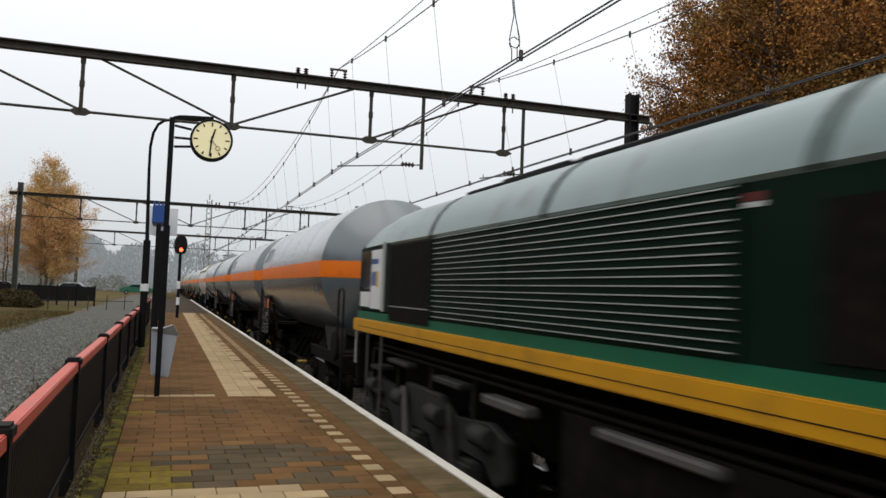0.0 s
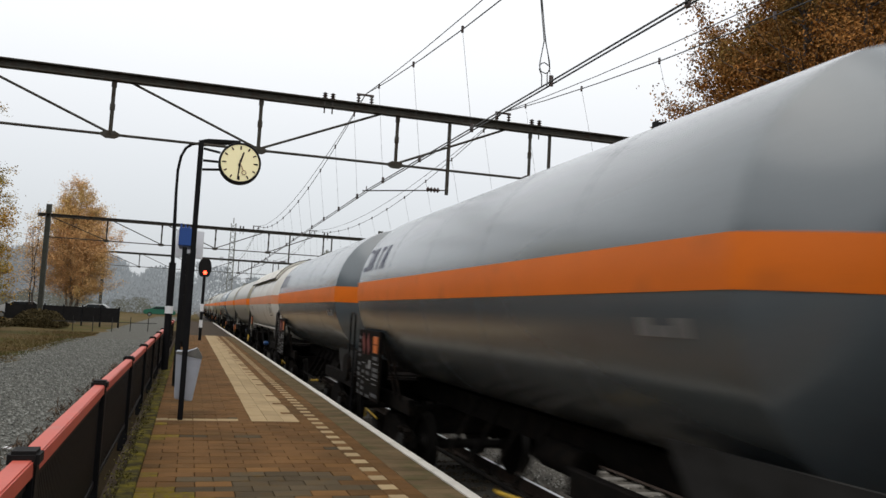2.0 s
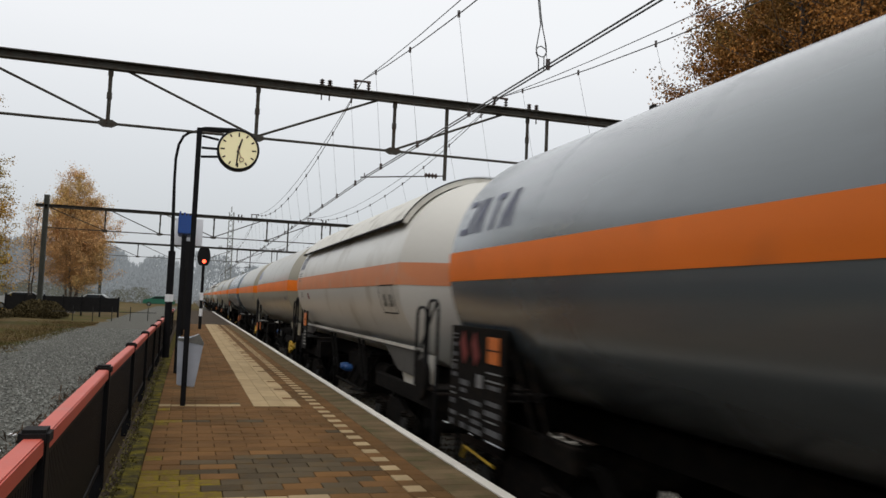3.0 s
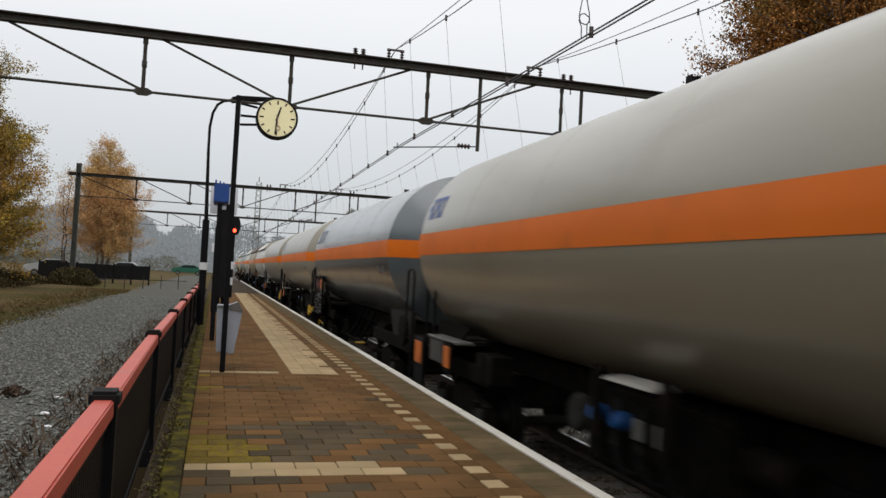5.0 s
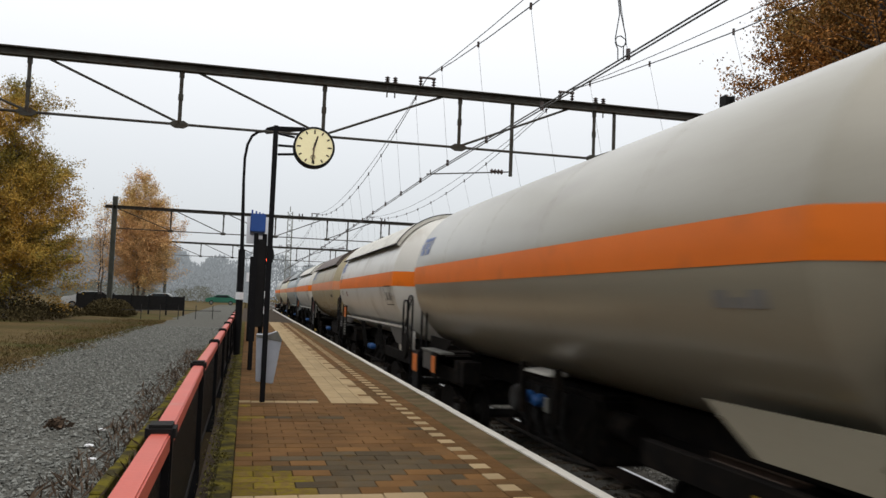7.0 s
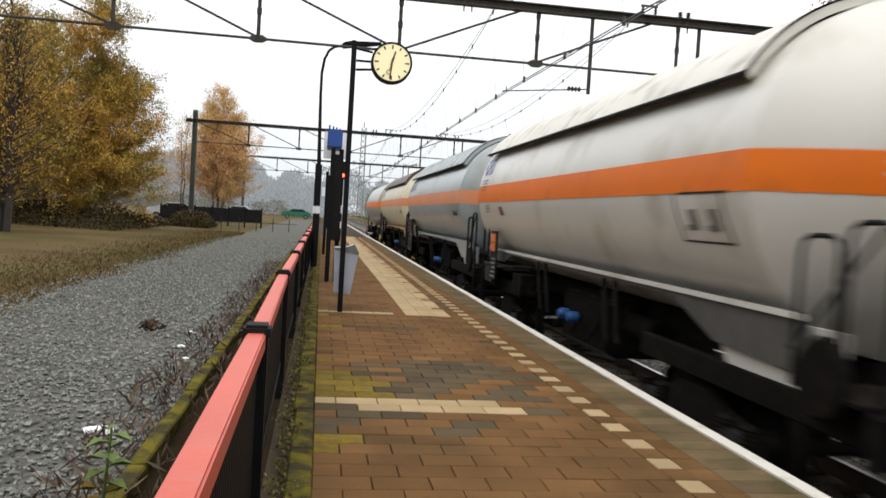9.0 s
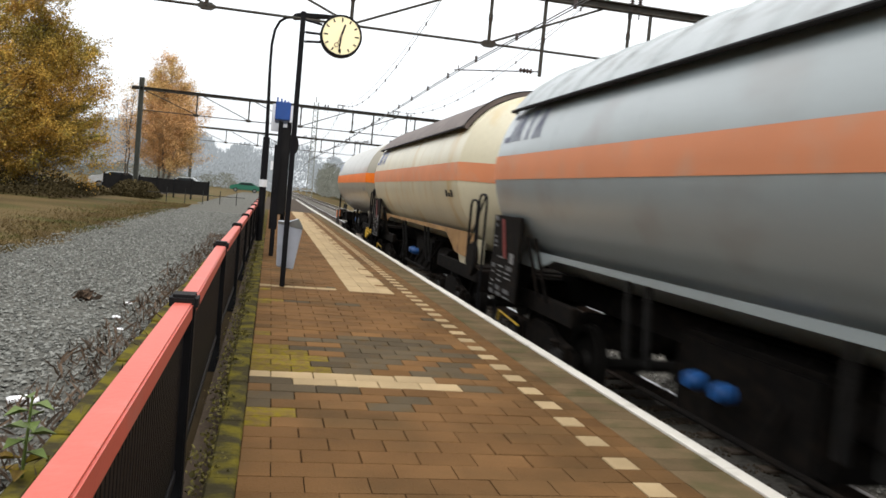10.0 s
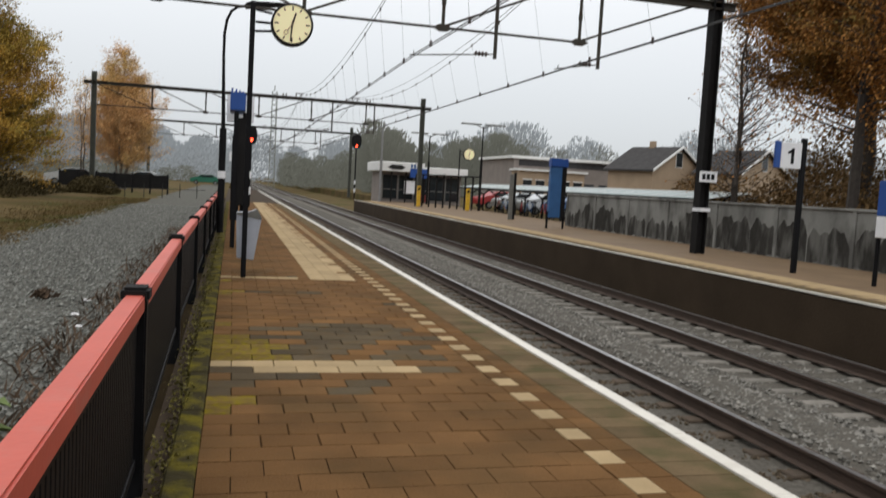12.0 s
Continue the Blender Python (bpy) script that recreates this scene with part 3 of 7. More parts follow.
def fence():
    y0, step, count = 0.45, 3.36, 12
    for k in range(-1, count):
        a = y0 + k * step
        x0, x1 = FENCE_X.get(k, -0.235), FENCE_X.get(k + 1, -0.235)
        top = thing("platform_fence", "black steel fence panel with a salmon-red handrail", "fence", pose(x0, a, 0, 0, 0, math.degrees(math.atan2(x0 - x1, step))), group="fence along the platform")
        bm = bevelled(box(bm_new(), -0.05, 0.05, -0.05, 0.05, -0.25, 0.905), 0.008)
        part("post", bm, BLACK, top)
        part("post_cap", bevelled(box(bm_new(), -0.062, 0.062, -0.075, 0.075, 0.855, 0.925), 0.015), BLACK_ROUGH, top, "black rubber cap over the handrail joint")
        part("handrail", bevelled(box(bm_new(), -0.042, 0.042, 0.055, step - 0.055, 0.812, 0.89), 0.007, 2), RED_RAIL, top, "salmon-red painted handrail")
        part("bottom_rail", bevelled(box(bm_new(), -0.02, 0.02, 0.05, step - 0.05, 0.08, 0.13), 0.005, 1), BLACK, top)
        part("top_rail", bevelled(box(bm_new(), -0.02, 0.02, 0.05, step - 0.05, 0.76, 0.81), 0.005, 1), BLACK, top)
        bar = mesh_of("bar", bevelled(box(bm_new(), -0.012, 0.012, -0.022, 0.022, 0.12, 0.77), 0.004, 1), BLACK)
        j = 0.13
        while j < step - 0.08:
            shared("bar", bar, top, Matrix.Translation((0, j, 0)))
            j += 0.056


fence()


# ---- overhead line ----
def gantry(y, left, right, label, full=True):
    g = thing("overhead_gantry", label, "gantry", pose(0, y, 0), group="overhead line gantries")
    for x, material in ((left, MAST_GREEN), (right, BLACK_ROUGH if full else MAST_GREEN)):
        h_shape = [(-0.148, -0.15), (-0.112, -0.15), (-0.112, -0.012), (0.112, -0.012), (0.112, -0.15), (0.148, -0.15), (0.148, 0.15), (0.112, 0.15), (0.112, 0.012), (-0.112, 0.012), (-0.112, 0.15), (-0.148, 0.15)]
        bm = prism(bm_new(), [(x + a, b) for a, b in h_shape], -0.3, 7.55, "z")
        part("mast", bm, material, g, "dark steel H-section mast")
    section = [(-0.11, 6.75), (0.11, 6.75), (0.11, 6.78), (0.012, 6.78), (0.012, 6.93), (0.11, 6.93), (0.11, 6.96), (-0.11, 6.96), (-0.11, 6.93), (-0.012, 6.93), (-0.012, 6.78), (-0.11, 6.78)]
    chord = prism(bm_new(), section, left - 0.6, right + 0.6, "x")
    part("top_chord", chord, GANTRY, g)
    nodes = [-5.0, -1.66, 1.74, 5.22, 8.95]
    part("bottom_chord", rod(bm_new(), (left + 0.1, 0, 5.47), (nodes[-1], 0, 5.47), 0.033), GANTRY, g)
    for x in nodes:
        bm = bm_new()
        rod(bm, (x, 0, 5.47), (x, 0, 6.76), 0.045)
        rod(bm, (x, 0, 6.05), (x, 0, 6.2), 0.06)
        rod(bm, (x, 0, 6.6), (x, 0, 6.74), 0.06)
        part("hanger", bm, GANTRY, g)
        bm = bm_new()
        prism(bm, [(x - 0.26, 5.47), (x - 0.1, 5.56), (x + 0.1, 5.56), (x + 0.26, 5.47), (x + 0.1, 5.38), (x - 0.1, 5.38)], -0.03, 0.03, "y")
        part("gusset", bm, GANTRY, g)
    for a, b in (((-8.3, 6.75), (-5.0, 5.5)), ((-4.6, 6.75), (-1.66, 5.5)), ((-1.27, 6.75), (1.74, 5.5)), ((4.75, 6.75), (1.74, 5.5)), ((8.2, 6.75), (5.22, 5.5)), ((12.2, 6.75), (8.95, 5.5))):
        part("diagonal", rod(bm_new(), (a[0], 0, a[1]), (b[0], 0, b[1]), 0.03), GANTRY, g)
    for x, tip, contact in ((6.64, 4.82, 4.5), (9.53, 4.82, 8.4)):
        drop = part("drop_post", rod(bm_new(), (x, 0, tip), (x, 0, 6.8), 0.05), GANTRY, g)
        bm = rod(bm_new(), (x, 0, tip + 0.12), (contact - 0.1, 0, tip - 0.1), 0.016)
        rod(bm, (contact, 0, tip - 0.1), (contact, 0, tip + 0.02), 0.012)
        part("steady_arm", bm, GANTRY, drop)
        bm = bm_new()
        for j in range(4):
            lathe(bm, [(x - 0.55 + 0.09 * j, 0.03), (x - 0.51 + 0.09 * j, 0.075), (x - 0.47 + 0.09 * j, 0.03)], "x", 10, (0, 0, tip + 0.1))
        part("insulator", bm, INSULATOR, drop)
    for x in (4.33, 8.13):
        bm = bm_new()
        for s in (-0.17, 0.17):
            rod(bm, (x + s, 0, 6.96), (x + s, 0, 7.2), 0.022)
            for j in range(3):
                lathe(bm, [(7.0 + 0.07 * j, 0.02), (7.03 + 0.07 * j, 0.06), (7.06 + 0.07 * j, 0.02)], "z", 10, (x + s, 0, 0))
        rod(bm, (x - 0.22, 0, 7.2), (x + 0.22, 0, 7.2), 0.03)
        part("wire_support", bm, INSULATOR, g)
    for x in (3.3, 3.5, 8.98, 9.2):
        bm = bm_new()
        for j in range(3):
            lathe(bm, [(6.97 + 0.055 * j, 0.03), (6.995 + 0.055 * j, 0.07), (7.02 + 0.055 * j, 0.03)], "z", 10, (x, 0, 0))
        rod(bm, (x, 0, 6.6), (x, 0, 7.14), 0.018)
        part("line_insulator", bm, INSULATOR, g)
    return g


GANTRIES = [-16.0, 20.3, 56.3, 92.0, 128.0]
gantry(20.3, -8.5, 12.95, "weathered steel truss gantry over the tracks and platforms")
gantry(56.3, -8.5, 12.95, "grey-green steel truss gantry farther down the line", False)
gantry(92.0, -8.5, 12.95, "grey-green steel truss gantry in the distance", False)


def curve_wire(name, lines, r, material, label, category):
    """Thin wires given as lists of points, one mesh."""
    bm = bm_new()
    for pts in lines:
        pipe(bm, pts, r, 5)
    return tagged(part(name, bm, material), label, category)


def catenary(stagger, mess, label):
    """Contact wires zigzag from gantry to gantry below a sagging messenger and feeder."""
    top = thing("overhead_line", label, "overhead wire")
    count = len(GANTRIES) - 1

    def sagged(sag):
        pts = []
        for n, (a, b) in enumerate(zip(GANTRIES, GANTRIES[1:])):
            pts += [(mess[n] + (mess[n + 1] - mess[n]) * k / 14, a + (b - a) * k / 14, 7.22 - 4 * sag * (k / 14) * (1 - k / 14)) for k in range(14)]
        return pts + [(mess[-1], GANTRIES[-1], 7.22)]

    for off in (-0.035, 0.035):
        part("contact_wire", pipe(bm_new(), [(x + off, y, 4.75) for x, y in zip(stagger, GANTRIES)], 0.0125, 5), WIRE, top)
    part("messenger_wire", pipe(bm_new(), sagged(1.18), 0.011, 5), WIRE, top)
    part("feeder_wire", pipe(bm_new(), sagged(0.84), 0.009, 5), WIRE, top)
    clip = mesh_of("clip", rod(bm_new(), (0, 0, -0.04), (0, 0, 0.1), 0.032, seg=6), INSULATOR)
    for n in range(count):
        a, b = GANTRIES[n], GANTRIES[n + 1]
        for k in range(12):
            s = (k + 0.5) / 12
            x, y = stagger[n] + (stagger[n + 1] - stagger[n]) * s, a + (b - a) * s
            part("dropper", rod(bm_new(), (mess[n] + (mess[n + 1] - mess[n]) * s, y, 7.22 - 4.72 * s * (1 - s)), (x, y, 4.76), 0.0035, seg=4), WIRE, top)
            shared("clip", clip, top, Matrix.Translation((x, y, 4.75)))
            shared("clip", clip, top, Matrix.Translation((mess[n] + (mess[n + 1] - mess[n]) * s, y, 7.2 - 4.72 * s * (1 - s))) @ Matrix.Scale(0.8, 4))
    return top


catenary((5.3, 4.55, 4.75, 4.6, 4.75), (4.95, 4.33, 4.5, 4.4, 4.5), "twin contact wire and sagging messenger over the near track")
catenary((9.3, 8.58, 8.4, 8.5, 8.4), (8.7, 8.13, 8.2, 8.2, 8.2), "twin contact wire and sagging messenger over the far track")


def pigtail():
    top = thing("wire_loop", "looped flexible jumper hanging at the contact wire", "jumper cable", pose(4.768, 9.95, 0))
    part("cable", pipe(bm_new(), [(-0.03, 0, 4.76), (-0.035, 0, 4.92), (-0.075, 0, 5.0), (-0.05, 0, 5.08), (0.0, 0, 5.1), (0.07, 0, 5.06), (0.08, 0, 4.99), (0.02, 0, 4.95), (-0.05, 0, 4.97), (-0.075, 0, 5.05), (-0.02, 0, 5.4), (-0.1, 0, 6.0)], 0.008, 6), WIRE, top)
    part("tail", pipe(bm_new(), [(0.05, 0, 4.76), (0.045, 0, 4.95), (0.08, 0, 5.03), (0.07, 0, 5.12), (0.0, 0, 5.4), (-0.08, 0, 6.0)], 0.008, 6), WIRE, top)


pigtail()


# ---- platform furniture ----
POINTERS = []


def station_clock(x, y, z, radius, label):
    top = thing("station_clock", label, "clock", pose(x, y, 0))
    part("pole", bevelled(box(bm_new(), -0.036, 0.036, -0.036, 0.036, 0, z + 0.28), 0.008), BLACK, top)
    cx = 0.25 + radius
    bm = bm_new()
    for dz, e in ((0.17, 0.09), (0.0, 0.0), (-0.13, -0.05)):
        rod(bm, (0.04, 0, z + dz), (cx - radius * 0.93, 0.0, z + dz - 0.4 * e), 0.018)
    part("bracket", bm, BLACK, top)
    case = part("case", lathe(bm_new(), [(-0.05, 0.0), (-0.05, radius * 0.89), (-0.096, radius * 0.905), (-0.096, radius * 0.985), (-0.08, radius), (0.08, radius), (0.095, radius * 0.95), (0.095, 0.0)], "y", 40, (cx, 0, z)), BLACK, top, smooth=True)
    part("dial", lathe(bm_new(), [(-0.088, 0.0), (-0.088, radius * 0.885), (-0.08, radius * 0.9)], "y", 40, (cx, 0, z)), DIAL, case, "cream lit dial")
    for k in range(12):
        marks = bm_new()
        a = radians(30 * k)
        length = 0.2 if k % 3 == 0 else 0.15
        u, v = Vector((math.sin(a), 0, math.cos(a))), Vector((math.cos(a), 0, -math.sin(a)))
        p, q = radius * (0.84 - length), radius * 0.84
        c = Vector((cx, -0.092, z))
        hw = radius * 0.032
        quad = [marks.verts.new(c + u * s + v * w) for s, w in ((p, -hw), (q, -hw), (q, hw), (p, hw))]
        marks.faces.new(quad)
        part("hour_mark", marks, BLACK, case)
    for name, deg, length, width, lift in (("hour_hand", 16, 0.56, 0.05, 0.096), ("minute_hand", 185, 0.8, 0.042, 0.099)):
        a = radians(deg)
        u, v = Vector((math.sin(a), 0, math.cos(a))), Vector((math.cos(a), 0, -math.sin(a)))
        c, bm = Vector((cx, -lift, z)), bm_new()
        bm.faces.new([bm.verts.new(c + u * s * radius + v * w * radius) for s, w in ((-0.15, -width), (length, -width * 0.7), (length, width * 0.7), (-0.15, width))])
        part(name, bm, BLACK, case)
    bm = rod(bm_new(), (0, 0, -0.02), (0, 0, radius * 0.42), 0.006, seg=5)
    pipe(bm, [(0.03 * math.cos(t), 0, radius * 0.5 + 0.03 * math.sin(t)) for t in np.linspace(0, 6.2832, 11)], 0.006, 5)
    pointer = part("second_pointer", bm, BRICK_TAN, case, "thin pale second pointer with a ring")
    pointer.matrix_basis = pose(cx, -0.103, z, 0, 143, 0)
    POINTERS.append((pointer, cx, z))
    return top


station_clock(0.40, 11.87, 3.62, 0.295, "round station clock on a black post showing half past twelve")


def litter_bin():
    top = thing("litter_bin", "grey faceted metal litter bin strapped to the clock post", "bin", pose(0.47, 12.0, 0))
    outline = [(-0.17, 0.27), (0.07, 0.24), (0.165, 0.86), (0.10, 0.98), (-0.03, 0.92), (-0.19, 0.93)]
    part("body", bevelled(prism(bm_new(), outline, -0.02, 0.3, "y"), 0.012), BIN_GREY, top)
    part("rim", bevelled(prism(bm_new(), [(-0.195, 0.925), (-0.03, 0.925), (0.10, 0.985), (0.17, 0.855), (0.16, 0.83), (-0.185, 0.89)], -0.027, -0.0205, "y"), 0.002, 1), STEEL_GREY, top)


litter_bin()


def swan_lamp():
    top = thing("street_lamp", "black swan-neck platform lamp post with a white band", "lamp post", pose(-0.06, 21.0, 0))
    part("pole", rod(rod(bm_new(), (0, 0, 0), (0, 0, 2.6), 0.085, seg=12), (0, 0, 2.6), (-0.05, 0, 4.35), 0.05, 0.035, seg=12), BLACK, top, smooth=True)
    arc = [(-0.05, 0, 4.35), (-0.05, 0, 4.9), (0.0, 0, 5.25), (0.1, 0, 5.47), (0.24, 0, 5.58), (0.45, 0, 5.63)]
    part("neck", pipe(bm_new(), arc, 0.035, 10), BLACK, top, smooth=True)
    part("lamp_head", bevelled(prism(bm_new(), [(0.42, 5.56), (1.3, 5.71), (1.42, 5.74), (1.4, 5.78), (0.6, 5.74), (0.42, 5.68)], -0.13, 0.13, "y"), 0.02), BLACK_ROUGH, top)
    part("band", lathe(bm_new(), [(1.36, 0.088), (1.36, 0.098), (1.54, 0.098), (1.54, 0.088)], "z", 14), SIGN_WHITE, top, "white band")


swan_lamp()


def info_pillar(x, y, label, blue=True):
    top = thing("information_pillar", label, "information sign", pose(x, y, 0))
    for dx in (0.0, 0.17):
        part("leg", bevelled(box(bm_new(), dx - 0.045, dx + 0.045, -0.04 + dx, 0.04 + dx, 0, 2.72), 0.01), BLACK, top)
    part("panel", bevelled(box(bm_new(), -0.03, 0.2, 0.0, 1.1, 0.85, 2.6), 0.015), BLACK_ROUGH, top, "black notice case seen edge-on")
    if blue:
        part("blue_box", bevelled(box(bm_new(), -0.13, 0.17, -0.05, 1.0, 2.74, 3.1), 0.015), BLUE, top, "blue sign case")
        part("white_panel", bevelled(box(bm_new(), -0.2, 0.36, 1.2, 1.26, 2.58, 3.16), 0.01), SIGN_WHITE, top, "pale translucent sign panel")
        bm = bm_new()
        for k, s in enumerate((-0.1, -0.02, 0.05, 0.12)):
            rod(bm, (s, 0.1 + 0.2 * k, 3.1), (s, 0.1 + 0.2 * k, 3.19), 0.018)
        part("bird_spike", bm, BLUE, top)


info_pillar(0.24, 16.8, "black information pillar with a blue sign case on top")
info_pillar(0.20, 27.0, "slim black notice case on legs down the platform", False)


def post_sign(x, y):
    top = thing("timetable_board", "small white board on a thin black post", "sign", pose(x, y, 0))
    part("post", rod(bm_new(), (0, 0, 0), (0, 0, 2.4), 0.04), BLACK, top)
    part("board", bevelled(box(bm_new(), -0.2, 0.25, -0.02, 0.02, 2.0, 2.35), 0.006, 1), SIGN_WHITE, top)


post_sign(0.25, 33.0)


def rail_signal(x, y, z, base, label, big=1.0):
    top = thing("railway_signal", label, "signal", pose(x, y, base))
    part("mast", rod(bm_new(), (0, 0, 0), (0, 0, z), 0.07, seg=10), BLACK, top)
    bm = bm_new()
    for k in range(2):
        rod(bm, (0, 0, 0.6 + 0.75 * k), (0, 0, 0.95 + 0.75 * k), 0.078, seg=10)
    part("white_band", bm, SIGN_WHITE, top, "white stripes on the mast")
    outline = [(big * 0.3 * math.cos(t), z + 0.42 * big + 0.42 * big * max(-1, min(1, 1.25 * math.sin(t)))) for t in np.linspace(0, 6.2832, 25)[:-1]]
    head = part("signal_head", prism(bm_new(), outline, -0.06, 0.06, "y"), BLACK_ROUGH, top)
    part("lens", lathe(bm_new(), [(-0.075, 0.0), (-0.075, 0.085), (-0.06, 0.085)], "y", 16, (0.02, 0, z + 0.2)), RED_LAMP, head, "lit red lens")


rail_signal(0.98, 40.0, 2.98, 0, "black railway signal showing red on a banded mast")
rail_signal(11.4, 77.0, 4.75, -0.1, "black railway signal showing red at the platform end", 1.6)


# ---- train ----
SPEED = 19.7
AXIS, RADIUS, HEAD = 2.83, 1.50, 0.68
WHEELSETS, VEHICLES = [], []


CAP = (RADIUS ** 2 + HEAD ** 2) / (2 * HEAD)


def dish(r):
    """How far the dished end stands out at a radius."""
    r = min(r, RADIUS)
    return HEAD - (CAP - math.sqrt(CAP * CAP - r * r))


def belt(half, y0, y1, lift=0.005):
    """A horizontal band round the tank: both flanks and across both dished ends."""
    bm, rr = bm_new(), RADIUS + lift
    levels = [-half, -half / 3, half / 3, half]
    loop = []
    for sign in (-1, 1):
        xs = np.linspace(-1, 1, 17)
        for u in xs:
            a = u * math.pi / 2
            loop.append((sign, a))
    cols = []
    for sign, a in loop:
        col = []
        for z in levels:
            reach = math.sqrt(rr * rr - z * z)
            x = reach * math.sin(a)
            out = dish(math.hypot(x, z)) + lift
            y = y0 - out if sign < 0 else y1 + out
            col.append(bm.verts.new((x if sign < 0 else -x, y, AXIS + z)))
        cols.append(col)
    n = len(cols)
    for k in range(n):
        a, b = cols[k], cols[(k + 1) % n]
        for j in range(len(levels) - 1):
            bm.faces.new((a[j], b[j], b[j + 1], a[j + 1]))
    return bm


def patch(bm, y0, y1, a0, a1, lift=0.006, lean=0.0, steps=3):
    """A thin painted patch on the near flank, between angles above the equator."""
    rows = []
    for k in range(steps + 1):
        a = radians(a0 + (a1 - a0) * k / steps)
        x, z, s = -(RADIUS + lift) * math.cos(a), AXIS + (RADIUS + lift) * math.sin(a), lean * k / steps
        rows.append([bm.verts.new((x, y0 + s, z)), bm.verts.new((x, y1 + s, z))])
    for a, b in zip(rows, rows[1:]):
        bm.faces.new((a[0], a[1], b[1], b[0]))
    return bm


def wheelset_mesh():
    bm = rod(bm_new(), (-1.0, 0, 0), (1.0, 0, 0), 0.08, seg=10)
    for s in (-1, 1):
        lathe(bm, [(s * 0.69, 0.1), (s * 0.69, 0.485), (s * 0.72, 0.485), (s * 0.725, 0.46), (s * 0.825, 0.455), (s * 0.825, 0.39), (s * 0.78, 0.37), (s * 0.77, 0.16), (s * 0.84, 0.12), (s * 0.84, 0.0)], "x", 24)
        for k in range(3):
            a = 2.094 * k
            box(bm, s * 0.826 - 0.004, s * 0.826 + 0.004, 0.42 * math.cos(a) - 0.03, 0.42 * math.cos(a) + 0.03, 0.42 * math.sin(a) - 0.03, 0.42 * math.sin(a) + 0.03)
    return mesh_of("wheelset", bm, WHEEL_MAT)


WHEELSET = wheelset_mesh()


def bogie_meshes():
    out = [(-1.25, 0.42), (-1.1, 0.30), (-0.7, 0.30), (-0.55, 0.42), (-0.35, 0.30), (0.35, 0.30), (0.55, 0.42), (0.7, 0.30), (1.1, 0.30), (1.25, 0.42), (1.22, 0.62), (0.55, 0.70), (0.3, 0.82), (-0.3, 0.82), (-0.55, 0.70), (-1.22, 0.62)]
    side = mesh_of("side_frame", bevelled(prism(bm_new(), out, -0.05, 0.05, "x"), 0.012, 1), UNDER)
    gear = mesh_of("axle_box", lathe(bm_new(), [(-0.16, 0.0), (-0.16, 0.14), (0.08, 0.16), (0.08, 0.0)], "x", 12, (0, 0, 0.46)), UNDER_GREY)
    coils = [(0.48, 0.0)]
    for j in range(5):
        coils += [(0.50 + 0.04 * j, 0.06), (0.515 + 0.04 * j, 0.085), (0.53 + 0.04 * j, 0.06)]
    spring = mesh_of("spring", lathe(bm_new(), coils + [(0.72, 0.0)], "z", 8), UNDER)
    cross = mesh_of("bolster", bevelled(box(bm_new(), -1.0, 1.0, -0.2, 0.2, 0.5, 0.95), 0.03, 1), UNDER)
    return side, (gear, spring), cross


SIDE, GEAR, BOLSTER = bogie_meshes()


def bogie(parent, y, base=1.8, axles=2):
    b = shared("bogie", BOLSTER, parent, Matrix.Translation((0, y, 0)))
    for s in (-1, 1):
        shared("side_frame", SIDE, b, Matrix.Translation((s * 1.03, 0, 0)) @ Matrix.Diagonal((1, base / 1.8 if axles == 2 else 1.75, 1, 1)))
        for k in range(axles):
            yy = (k - (axles - 1) / 2) * base
            shared("axle_box", GEAR[0], b, Matrix.Translation((s * 1.1, yy, 0)) @ Matrix.Diagonal((s, 1, 1, 1)))
            for e in (-0.2, 0.2):
                shared("spring", GEAR[1], b, Matrix.Translation((s * 1.1, yy + e, 0)))
    for k in range(axles):
        yy = (k - (axles - 1) / 2) * base
        w = shared("wheelset", WHEELSET, b, Matrix.Translation((0, yy, 0.46)))
        WHEELSETS.append((w, yy, 0.46))
    return b


def buffers(parent, y, sign):
    for s in (-1, 1):
        bm = lathe(bm_new(), [(0, 0.0), (0, 0.13), (sign * 0.3, 0.12), (sign * 0.3, 0.085), (sign * 0.42, 0.085), (sign * 0.43, 0.22), (sign * 0.47, 0.225), (sign * 0.48, 0.0)], "y", 18, (s * 0.875, y, 1.06))
        part("buffer", bm, UNDER, parent, smooth=True)
    bm = rod(bm_new(), (0, y, 1.0), (0, y + sign * 0.42, 0.92), 0.035)
    rod(bm, (0, y + sign * 0.42, 0.92), (0, y + sign * 0.5, 0.7), 0.03)
    part("coupling", bm, UNDER, parent)


